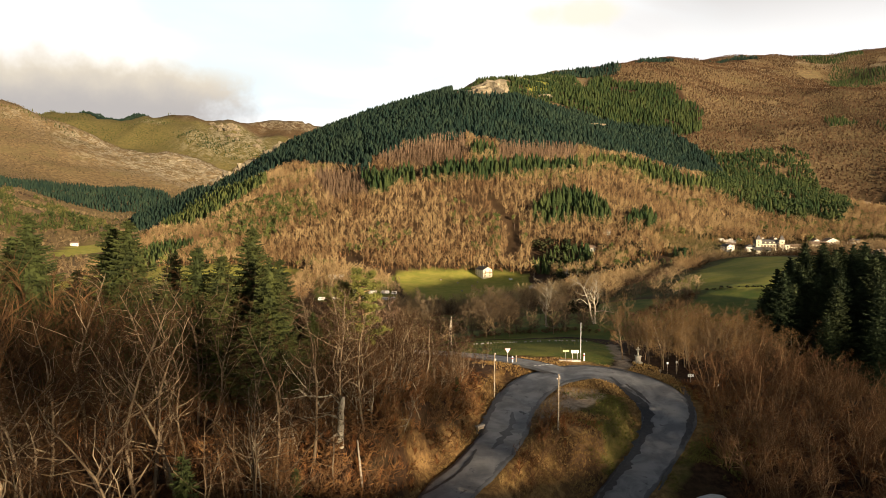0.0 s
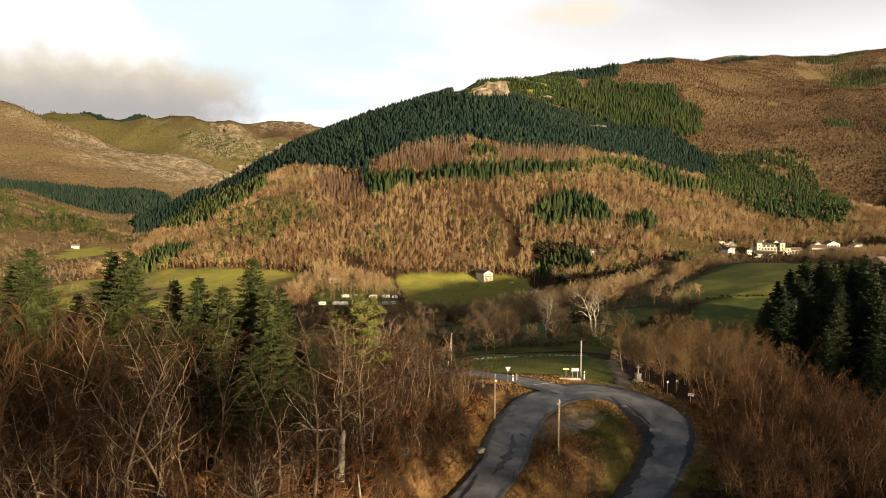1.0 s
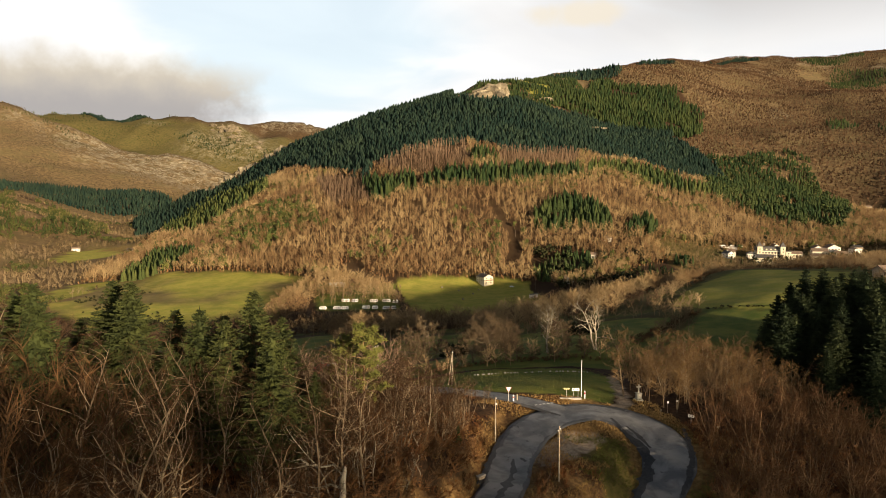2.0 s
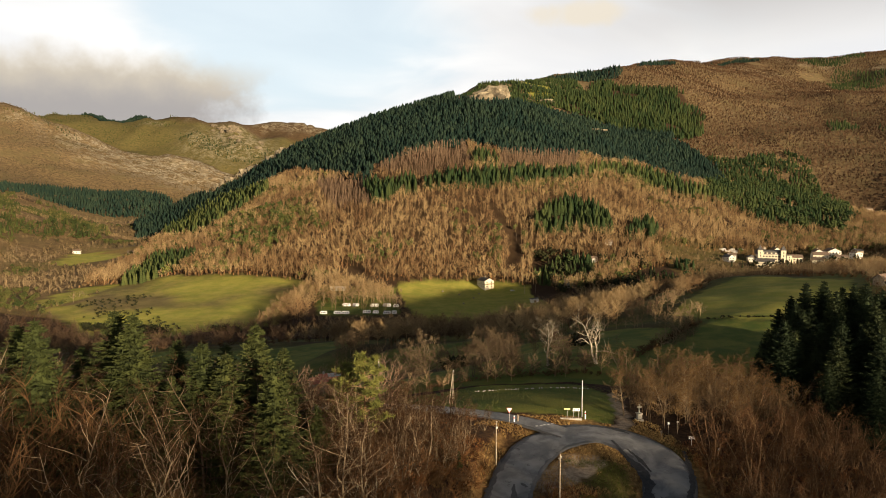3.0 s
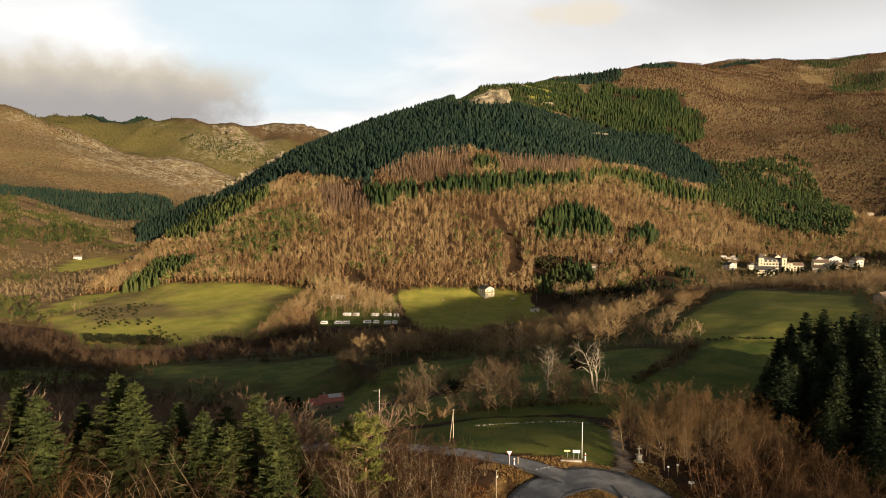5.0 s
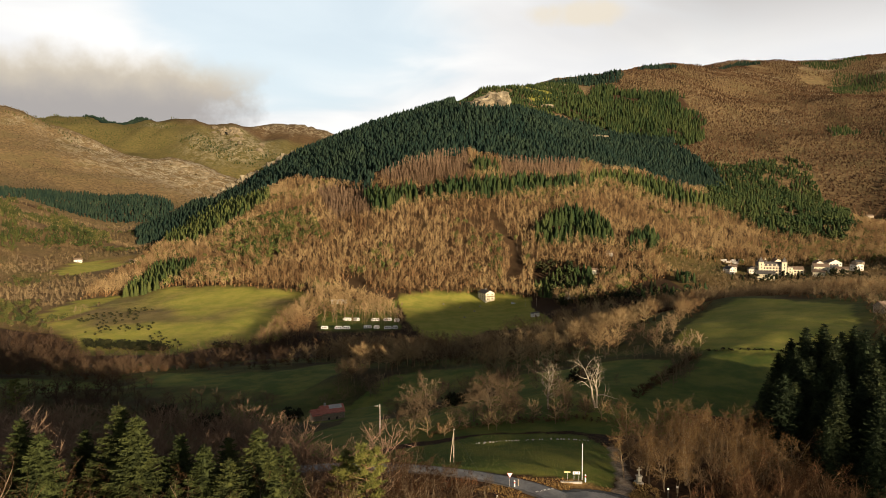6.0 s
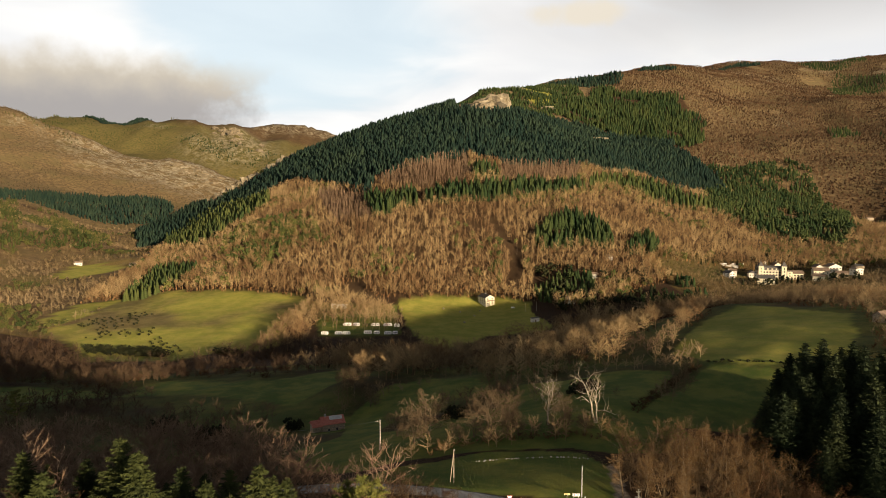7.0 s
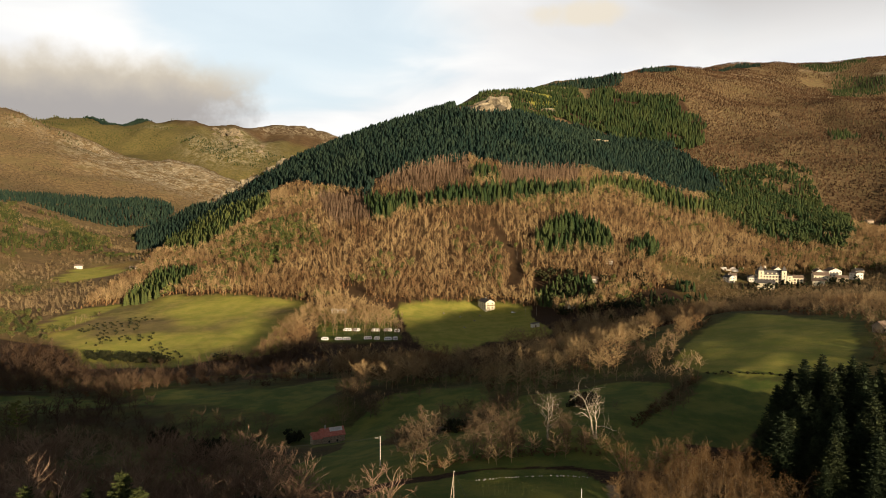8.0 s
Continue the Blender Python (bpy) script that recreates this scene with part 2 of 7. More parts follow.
# ---- the lie of the land: spot heights (x, y, z) along its named ridges, slopes and floors ----
LAND = {
    "bend": [(-7.5, 68, 49.5), (4, 84, 46), (12, 108, 47.5), (30, 124, 49.2), (38, 106, 46), (24, 87, 41.5), (15, 70, 39), (20, 92, 46.5),
             (5, 112, 50), (46, 122, 47.5), (40, 90, 42.5), (62, 100, 42), (20, 135, 50)],
    "slope_west": [(-22, 55, 52), (-11, 69, 54), (-6, 86, 56), (-30, 85, 55), (-50, 80, 56), (-85, 118, 57), (-30, 118, 49), (-15, 138, 49.5),
                   (-60, 45, 60), (-40, 160, 38), (-90, 165, 36), (-130, 100, 58), (-160, 150, 44), (-100, 220, 26), (-190, 240, 22)],
    "shelf": [(10, 152, 47.5), (27, 168, 46.3), (45, 194, 46.5), (10, 198, 43), (-19, 187, 39.4), (60, 150, 46.5), (85, 150, 40), (105, 185, 39),
              (90, 245, 45), (60, 220, 45), (-20, 230, 30), (-50, 272, 17), (10, 250, 33)],
    "terrace_east": [(118, 255, 49), (182, 415, 49.5), (198, 316, 55), (240, 420, 51.5), (160, 220, 52), (150, 120, 42), (130, 330, 48),
                     (85, 320, 38), (260, 330, 58), (330, 480, 50)],
    "valley": [(-45, 320, 23), (0, 350, 22), (-100, 400, 10), (-160, 380, 9), (-20, 430, 8), (-30, 480, 0), (-160, 470, -2), (-300, 480, -3),
               (60, 480, 6), (120, 460, 24), (18, 551, 3.4), (-66, 559, 3), (-190, 580, 5), (-320, 590, 5), (42, 690, 8.5), (90, 600, 9), (-110, 640, 11)],
    "valley_north": [(-159, 705, 19), (-325, 737, 17), (0, 705, 16), (100, 690, 14), (160, 560, 14), (240, 620, 25), (360, 735, 33), (310, 640, 30),
                     (480, 800, 42), (-450, 700, 10), (-561, 980, 32), (-500, 850, 20), (-560, 1230, 30), (-420, 900, 24)],
    "hillside": [(-97, 867, 97), (164, 832, 85), (87, 778, 48), (239, 765, 52), (63, 938, 146), (-173, 993, 132), (-262, 938, 84), (-40, 925, 132), (223, 1061, 172), (389, 1061, 140),
                 (-333, 826, 30), (-275, 1177, 160), (-30, 1000, 176), (385, 1130, 150), (450, 900, 66), (560, 860, 58)],
    "hill_crest": [(-193, 1439, 281), (-83, 1400, 306), (115, 1394, 338), (4, 1540, 363), (95, 1794, 430), (-429, 1434, 186), (-330, 1425, 225), (-378, 1390, 198), (-560, 1440, 120), (-650, 1430, 75),
                   (264, 1508, 316), (272, 1784, 416), (270, 2056, 496), (309, 1416, 268), (382, 2250, 572), (509, 2213, 560), (560, 2190, 574), (700, 2350, 612), (-40, 1800, 350), (-300, 1800, 160), (629, 2014, 466), (700, 2014, 468)],
    "slope_east": [(452, 1600, 278), (690, 1747, 312), (758, 1610, 262), (745, 1401, 178), (824, 1248, 76), (1503, 2349, 515), (1581, 2646, 604), (1650, 3080, 798), (1880, 3000, 810), (1908, 3157, 826), (664, 1066, 82),
                   (1000, 2600, 702), (1350, 3000, 785), (1000, 2200, 480), (1250, 1500, 250), (2400, 3000, 880), (1400, 1900, 400), (1020, 1180, 150)],
    "far_west": [(-2048, 2700, 575), (-1870, 2690, 528), (-1737, 2688, 498), (-1610, 2688, 424), (-1504, 2800, 380), (-1257, 2760, 336), (-1151, 2760, 304), (-1120, 2950, 318), (-900, 2900, 235), (-790, 2800, 175),
                 (-1550, 3400, 260), (-1950, 3400, 400), (-1050, 3400, 190), (-972, 1738, 126), (-871, 1993, 142), (-1300, 2000, 200), (-740, 2000, 84), (-650, 2300, 90), (-1000, 2250, 130),
                 (-730, 1112, 86), (-650, 1124, 70), (-555, 1120, 40), (-860, 1150, 112), (-717, 1416, 43), (-1100, 1500, 160), (-2700, 3000, 650), (-2000, 2000, 330), (-640, 3000, 140), (-600, 3600, 180)],
    "far_crest": [(-1369, 4224, 540), (-1313, 4150, 492), (-1100, 4200, 478), (-950, 4200, 430), (-1440, 4380, 660), (-1500, 4500, 712), (-1770, 4560, 748), (-2060, 4550, 738), (-2330, 4480, 722), (-2560, 4400, 732), (-2760, 4380, 715), (-3100, 4300, 700),
                  (-1900, 4100, 520), (-1600, 3900, 400), (-2300, 3950, 500), (-1250, 4560, 600), (-1250, 4800, 742), (-1050, 4820, 730), (-880, 4820, 690), (-740, 4840, 650), (-300, 4700, 300), (1000, 4500, 700), (3000, 4500, 950),
                  (-1750, 4860, 640), (-2080, 4840, 690), (-2300, 4860, 640), (-2900, 4800, 600), (-1500, 4880, 600), (-900, 5000, 560)],
    # unseen ridge, added with a notch to shade some ground and leave some lit
    "behind": [(0, 0, 50), (-60, -40, 62), (60, -60, 58), (20, 40, 40), (0, -225, 94), (60, -180, 100), (118, -137, 92), (165, -102, 73), (235, -49, 72), (296, -3, 89), (352, 39, 82), (-160, -345, 86), (-300, -200, 96), (416, 87, 76), (320, 190, 62), (-300, 60, 90),
               (0, -700, 100), (900, -300, 120), (-1000, 0, 220), (1200, 600, 150), (-1500, 900, 350), (-700, 600, 70), (700, 500, 66)],
}


def land_fit():
    """Solves for the smooth surface through the spot heights."""
    p = np.array([q for spots in LAND.values() for q in spots], float)
    d = np.sqrt(((p[:, None, :2] - p[None, :, :2]) ** 2).sum(-1) + 9.0)
    n = len(p)
    a = np.zeros((n + 3, n + 3))
    a[:n, :n] = d
    a[:n, n], a[:n, n + 1:n + 3] = 1, p[:, :2]
    a[n:, :n] = a[:n, n:].T
    w = np.linalg.solve(a, np.concatenate([p[:, 2], [0, 0, 0]]))
    return p[:, :2], w


LAND_AT, LAND_W = land_fit()


def fbm(x, y, size, octaves=4, seed=0):
    """Smooth value noise for whole arrays, about -1 to 1."""
    out, amp, total = np.zeros_like(x, dtype=float), 1.0, 0.0
    for k in range(octaves):
        u, v = x / size * 2 ** k + 17.3 * k + seed, y / size * 2 ** k - 9.1 * k + 2 * seed
        i, j = np.floor(u), np.floor(v)
        f, g = u - i, v - j
        f, g = f * f * (3 - 2 * f), g * g * (3 - 2 * g)

        def h(a, b):
            s = np.sin(a * 127.1 + b * 311.7 + seed * 7.7) * 43758.5453
            return (s - np.floor(s)) * 2 - 1
        out += amp * ((h(i, j) * (1 - f) + h(i + 1, j) * f) * (1 - g) + (h(i, j + 1) * (1 - f) + h(i + 1, j + 1) * f) * g)
        total += amp
        amp *= 0.5
    return out / total * 1.6


# the road's centre line: x, y, z, half width
ROAD = [(-0.5, 56, 44.4, 3.3), (-0.8, 64, 44.6, 3.3), (-0.6, 72, 45.0, 3.3), (1.2, 79, 45.3, 3.4), (4.4, 84.5, 45.7, 3.4), (9.0, 95, 46.5, 3.5), (12.0, 107, 47.3, 3.9), (18.4, 118, 48.7, 4.6),
        (28.5, 122.6, 49.2, 4.9), (36.3, 118, 48.2, 5.0), (38.4, 108.5, 46.2, 4.6), (34.0, 98.7, 43.9, 3.6), (27.6, 90, 42.2, 3.3), (20.5, 80, 40.6, 3.2), (15.5, 70, 39.2, 3.2), (13, 60, 38, 3.2)]
SIDE_ROAD = [(25, 121.8, 49.0, 2.9), (19.5, 126, 49.5, 2.7), (14, 129.2, 49.9, 2.4), (5, 132.5, 50.2, 2.3), (-8, 135.5, 50.3, 2.2), (-24, 138, 49.6, 2.2), (-45, 139, 47.5, 2.2)]
TRACK = [(34, 125, 48.3, 1.6), (37, 131, 48.8, 1.5), (38.5, 140, 48.6, 1.4), (41, 155, 47.6, 1.4)]


def smooth_line(points, step=1.0):
    """A dense Catmull-Rom line through the points, with all their values."""
    p = np.array(points, float)
    q = np.vstack([2 * p[0] - p[1], p, 2 * p[-1] - p[-2]])
    out = []
    for k in range(len(p) - 1):
        a, b, c, d = q[k:k + 4]
        for t in np.arange(0, 1, step / np.linalg.norm(c[:2] - b[:2])):
            out.append(0.5 * (2 * b + (c - a) * t + (2 * a - 5 * b + 4 * c - d) * t * t + (3 * b - a - 3 * c + d) * t ** 3))
    return np.array(out + [p[-1]])


ROAD_LINES = [smooth_line(ROAD, 0.8), smooth_line(SIDE_ROAD, 0.8), smooth_line(TRACK, 0.8)]


def nearest_on(line, x, y):
    """For each place: its distance from the line, and the line's values there."""
    d, best = np.full(x.shape, 1e9), np.zeros(x.shape, int)
    for k in range(len(line)):
        e = (x - line[k, 0]) ** 2 + (y - line[k, 1]) ** 2
        m = e < d
        d[m], best[m] = e[m], k
    return np.sqrt(d), line[best]


def step01(a, b, v):
    t = np.clip((v - a) / (b - a), 0, 1)
    return t * t * (3 - 2 * t)


def ground(x, y):
    """The height of the ground at arrays of places."""
    x, y = np.asarray(x, float), np.asarray(y, float)
    shape, x, y = x.shape, x.ravel(), y.ravel()
    z = np.full(x.shape, LAND_W[-3]) + LAND_W[-2] * x + LAND_W[-1] * y
    for (px, py), w in zip(LAND_AT, LAND_W):
        z += w * np.sqrt((x - px) ** 2 + (y - py) ** 2 + 9.0)
    far = np.hypot(x, y)
    z += fbm(x, y, 260, 5, 3) * np.clip((far - 700) / 1800, 0, 1) * 22
    rugged = np.clip((-x - 650) / 300, 0, 1) * np.clip((y - 2450) / 400, 0, 1)
    z += rugged * (26 - 70 * np.abs(fbm(x + 0.5 * y, y - 0.3 * x, 330, 5, 14)))
    z += fbm(x, y, 24, 3, 5) * 0.5 * np.clip(far / 200, 0.4, 1.6)
    near = (far < 220)
    if near.any():
        xn, yn, zn = x[near], y[near], z[near]
        for line in ROAD_LINES[::-1]:
            d, at = nearest_on(line, xn, yn)
            zn = zn + (at[:, 2] - 0.12 - zn) * (1 - step01(at[:, 3] + 0.7, at[:, 3] + 4.5, d))
        z[near] = zn
    return z.reshape(shape)

# ---- what grows where: outlines on the plan (x, y) ----
ZONE = {
    "meadow_west": [(-306, 740), (-290, 724), (-228, 720), (-199, 708), (-159, 696), (-133, 672), (-139, 644), (-150, 612), (-142, 560), (-137, 526), (-153, 510),
        (-184, 506), (-196, 482), (-210, 474), (-270, 476), (-301, 522), (-330, 548), (-353, 546), (-344, 608), (-362, 696), (-347, 728)],
    "meadow_centre": [(-50, 676), (-41, 684), (-18, 700), (38, 708), (69, 700), (91, 680), (88, 616), (96, 574), (83, 550), (54, 550), (34, 544), (24, 522), (1, 504),
        (-21, 536), (-33, 584), (-41, 628)],
    "caravan_park": [(-135, 668), (-110, 660), (-50, 668), (-48, 636), (-38, 558), (-72, 548), (-107, 554), (-123, 604)],
    "field_east": [(183, 406), (194, 386), (207, 360), (215, 342), (193, 302), (167, 258), (147, 250), (131, 250), (120, 254), (110, 268), (105, 296), (119, 320),
        (147, 368), (167, 388)],
    "field_lower": [(108, 264), (119, 252), (132, 244), (132, 236), (101, 206), (89, 194), (53, 188), (63, 206), (80, 230), (98, 250)],
    "meadow_hedge": [(23, 270), (35, 280), (51, 270), (76, 274), (94, 264), (91, 252), (78, 232), (61, 210), (53, 198), (31, 204), (22, 220)],
    "meadow_mid": [(-36, 302), (-25, 322), (-8, 334), (14, 316), (19, 294), (15, 276), (-7, 278), (-21, 264), (-26, 220), (-40, 234), (-43, 288)],
    "meadow_shade": [(-171, 328), (-176, 366), (-165, 380), (-127, 368), (-99, 360), (-82, 372), (-66, 392), (-45, 376), (-56, 334), (-65, 318), (-72, 300), (-105, 318),
        (-136, 332), (-155, 334)],
    "meadow_dark": [(-262, 346), (-231, 356), (-185, 346), (-174, 328), (-204, 314), (-226, 298)],
    "far_fields": [(-536, 880), (-564, 972), (-536, 1000), (-486, 1028), (-452, 952), (-486, 912), (-497, 868), (-515, 844)],
    "valley_grass": [(-387, 600), (-399, 696), (-366, 716), (-352, 732), (-360, 692), (-352, 612), (-358, 570)],
    "pale_field": [(-532, 992), (-499, 1032), (-482, 1020), (-457, 964), (-498, 968)],
    "meadow_road": [(-28, 141), (-6, 139), (6, 136), (16, 132), (26, 131), (36, 128), (39, 138), (43, 152), (38, 166), (12, 168), (-20, 160)],
    "shelf_grass": [(-46, 180), (-22, 167), (12, 170), (45, 168), (75, 175), (75, 220), (30, 234), (-16, 225), (-40, 242), (-52, 216)],
    "house_yard": [(-62, 285), (-38, 285), (-30, 262), (-55, 250)],
}
WOOD = {
    "spruce_dark": [(-600, 1240), (-670, 1400), (-560, 1440), (-480, 1350), (-420, 1338), (-350, 1345), (-300, 1415), (-190, 1455), (-83, 1430), (-20, 1500), (4, 1570),
        (24, 1500), (14, 1416), (60, 1348), (92, 1336), (131, 1356), (187, 1424), (227, 1404), (292, 1452), (338, 1436), (428, 1488), (528, 1552), (556, 1500),
        (558, 1404), (566, 1364), (551, 1260), (437, 1108), (382, 1064), (359, 1140), (303, 1116), (257, 1088), (234, 1112), (199, 1080), (147, 1048), (100, 1028),
        (82, 1032), (56, 1056), (38, 1064), (10, 1040), (-26, 1028), (-61, 1024), (-78, 1004), (-107, 988), (-111, 952), (-167, 1012), (-244, 1124), (-312, 1236),
        (-332, 1192), (-440, 1210), (-520, 1230)],
    "fir_upper": [(278, 1636), (321, 1756), (404, 1856), (470, 2016), (531, 2072), (521, 1984), (614, 2020), (701, 2020), (730, 1992), (705, 1900), (739, 1904),
        (734, 1852), (669, 1676), (607, 1600), (559, 1564), (545, 1604), (462, 1604), (353, 1496), (303, 1508)],
    "fir_block": [(-112, 940), (-43, 920), (-31, 904), (-32, 896), (-65, 892), (-75, 872), (-96, 868)],
    "fir_band": [(-29, 912), (17, 920), (74, 932), (199, 984), (207, 964), (205, 964), (161, 940), (114, 920), (64, 896), (9, 900), (-25, 904)],
    "fir_knot": [(34, 980), (54, 1004), (84, 996), (85, 980), (33, 964)],
    "fir_square": [(120, 832), (160, 864), (194, 864), (209, 824), (206, 796), (148, 796), (123, 796), (115, 820)],
    "fir_small": [(224, 796), (254, 824), (271, 816), (265, 796), (223, 784)],
    "fir_east": [(224, 1020), (253, 1052), (312, 1080), (371, 1060), (395, 1024), (459, 1048), (437, 976), (400, 980), (351, 976), (309, 980), (300, 1008), (259, 1020),
        (219, 980)],
    "fir_west": [(-439, 1020), (-551, 1256), (-511, 1268), (-471, 1300), (-399, 1236), (-317, 1136), (-287, 1056), (-311, 1016), (-336, 984), (-373, 968)],
    "fir_hedge": [(-367, 772), (-388, 820), (-385, 876), (-328, 848), (-314, 812), (-321, 752), (-337, 708), (-353, 696)],
    "pine_west": [(-293, 844), (-322, 944), (-286, 964), (-220, 932), (-163, 892), (-167, 848), (-215, 820), (-199, 768), (-232, 776)],
    "pine_house": [(102, 744), (107, 756), (145, 744), (172, 720), (165, 692), (145, 652), (108, 676), (95, 712)],
    "pine_mid": [(183, 644), (204, 680), (251, 692), (271, 668), (255, 608), (217, 598), (183, 608)],
    "pine_east": [(457, 1148), (577, 1320), (614, 1300), (712, 1336), (764, 1324), (788, 1268), (610, 964), (529, 860), (507, 888), (476, 888), (448, 912), (428, 956),
        (404, 980)],
    "fir_slope": [(567, 1428), (634, 1424), (731, 1496), (812, 1528), (819, 1444), (777, 1336), (712, 1336), (614, 1300), (551, 1260)],
    "larch": [(-206, 1028), (-111, 948), (-98, 868), (-130, 876), (-153, 880), (-179, 936)],
    "larch_mid": [(-106, 984), (-61, 1020), (38, 1064), (34, 952), (-27, 928), (-73, 948)],
    "larch_strip": [(86, 1024), (231, 1108), (205, 1008), (83, 956)],
    "pine_valley": [(-1018, 1472), (-1016, 1548), (-916, 1516), (-806, 1436), (-649, 1236), (-587, 1124), (-603, 1040), (-637, 1036), (-653, 940), (-658, 880),
        (-1039, 1396)],
    "spruce_valley": [(-1063, 1464), (-1200, 1880), (-1143, 1924), (-1103, 2140), (-1022, 2296), (-963, 2272), (-706, 1648), (-728, 1568), (-812, 1544), (-872, 1556),
        (-950, 1572), (-1037, 1580), (-1026, 1412)],
    "fir_crest": [(300, 2040), (323, 2090), (395, 2168), (500, 2240), (570, 2235), (600, 2190), (560, 2120), (470, 2090), (380, 2050)],
    "fir_ridge": [(1067, 2652), (1300, 2948), (1402, 2924), (1390, 2892), (1237, 2832)],
    "fir_knoll": [(664, 2288), (760, 2436), (814, 2460), (867, 2444), (750, 2340)],
    "pine_crest": [(1562, 2908), (1661, 2960), (1747, 2892), (1828, 2976), (1853, 2884), (1821, 2832), (1751, 2836), (1700, 2772), (1586, 2780), (1562, 2824)],
    "pine_block": [(1636, 2752), (1760, 2600), (1900, 2560), (1850, 2400), (1560, 2420), (1415, 2376), (1500, 2560)],
    "fir_patch": [(1048, 1788), (1114, 1808), (1073, 1680), (993, 1680)],
    "fir_horizon": [(-2480, 4420), (-2330, 4490), (-2150, 4560), (-2050, 4560), (-2150, 4480), (-2330, 4400)],
    "fir_mountain": [(-1760, 4200), (-1500, 4000), (-1250, 3950), (-1020, 4080), (-950, 4220), (-1250, 4180), (-1500, 4250)],
    "crest_pines": [(10, 1560), (60, 1700), (95, 1810), (180, 1930), (240, 2040), (300, 2070), (260, 1950), (200, 1800), (120, 1600), (60, 1500)],
    "spruce_brow": [(187, 1424), (300, 1515), (360, 1508), (470, 1614), (560, 1606), (530, 1545), (428, 1480), (338, 1430), (292, 1445), (227, 1400)],
    "brow": [(115, 1440), (130, 1560), (170, 1760), (240, 1960), (300, 2090), (400, 2130), (404, 1856), (321, 1756), (278, 1636), (303, 1508), (227, 1404), (187, 1424)],
    "rock_cliff": [(-520, 1440), (-430, 1450), (-340, 1440), (-325, 1395), (-420, 1385), (-520, 1400)],
    "rock_top": [(14, 1416), (30, 1460), (80, 1450), (115, 1440), (150, 1480), (160, 1440), (115, 1364), (92, 1335), (60, 1348)],
    "crest_grass": [(200, 1950), (270, 2080), (314, 2120), (307, 1744), (280, 1644), (227, 1620), (180, 1800)],
    "ride": [(55, 856), (63, 860), (83, 812), (94, 800), (90, 748), (79, 712), (68, 720), (79, 772), (74, 796)],
}


def inside(poly, x, y):
    """Which of the places lie inside the outline."""
    p = np.array(poly, float)
    hit = np.zeros(x.shape, bool)
    for (ax, ay), (bx, by) in zip(p, np.roll(p, -1, axis=0)):
        if ay != by:
            hit ^= ((ay > y) != (by > y)) & (x < (bx - ax) * (y - ay) / (by - ay) + ax)
    return hit


def in_any(names, x, y, table=ZONE):
    hit = np.zeros(np.shape(x), bool)
    for n in names:
        hit |= inside(table[n], x, y)
    return hit


OPEN = [n for n in ZONE]


def spaced(lo, hi, step, growth, start, stop):
    """Grid lines: even between lo and hi, and wider and wider outside."""
    mid, up, down = list(np.arange(lo, hi + step, step)), [], []
    p, s = hi + step, step
    while p < stop:
        s *= growth
        p += s
        up.append(p)
    p, s = lo, step
    while p > start:
        s *= growth
        p -= s
        down.append(p)
    return np.array(down[::-1] + mid + up)


def mesh_object(name, verts, faces, mat, attrs=None, smooth=False, parent=None):
    """One mesh object from arrays; attrs are floats, one for each vertex."""
    me = bpy.data.meshes.new(name)
    if isinstance(faces, np.ndarray):
        n, k = faces.shape
        me.vertices.add(len(verts))
        me.vertices.foreach_set("co", np.asarray(verts, np.float32).ravel())
        me.loops.add(n * k)
        me.loops.foreach_set("vertex_index", faces.astype(np.int32).ravel())
        me.polygons.add(n)
        me.polygons.foreach_set("loop_start", np.arange(0, n * k, k, dtype=np.int32))
        me.update(calc_edges=True)
    else:
        me.from_pydata([tuple(v) for v in verts], [], faces)
    for key, values in (attrs or {}).items():
        me.attributes.new(key, "FLOAT", "POINT").data.foreach_set("value", np.asarray(values, np.float32))
    if smooth:
        me.polygons.foreach_set("use_smooth", np.ones(len(me.polygons), bool))
    for m in (mat if isinstance(mat, (list, tuple)) else [mat]):
        me.materials.append(m)
    ob = new(name, me)
    if parent:
        ob.parent = parent
    return ob


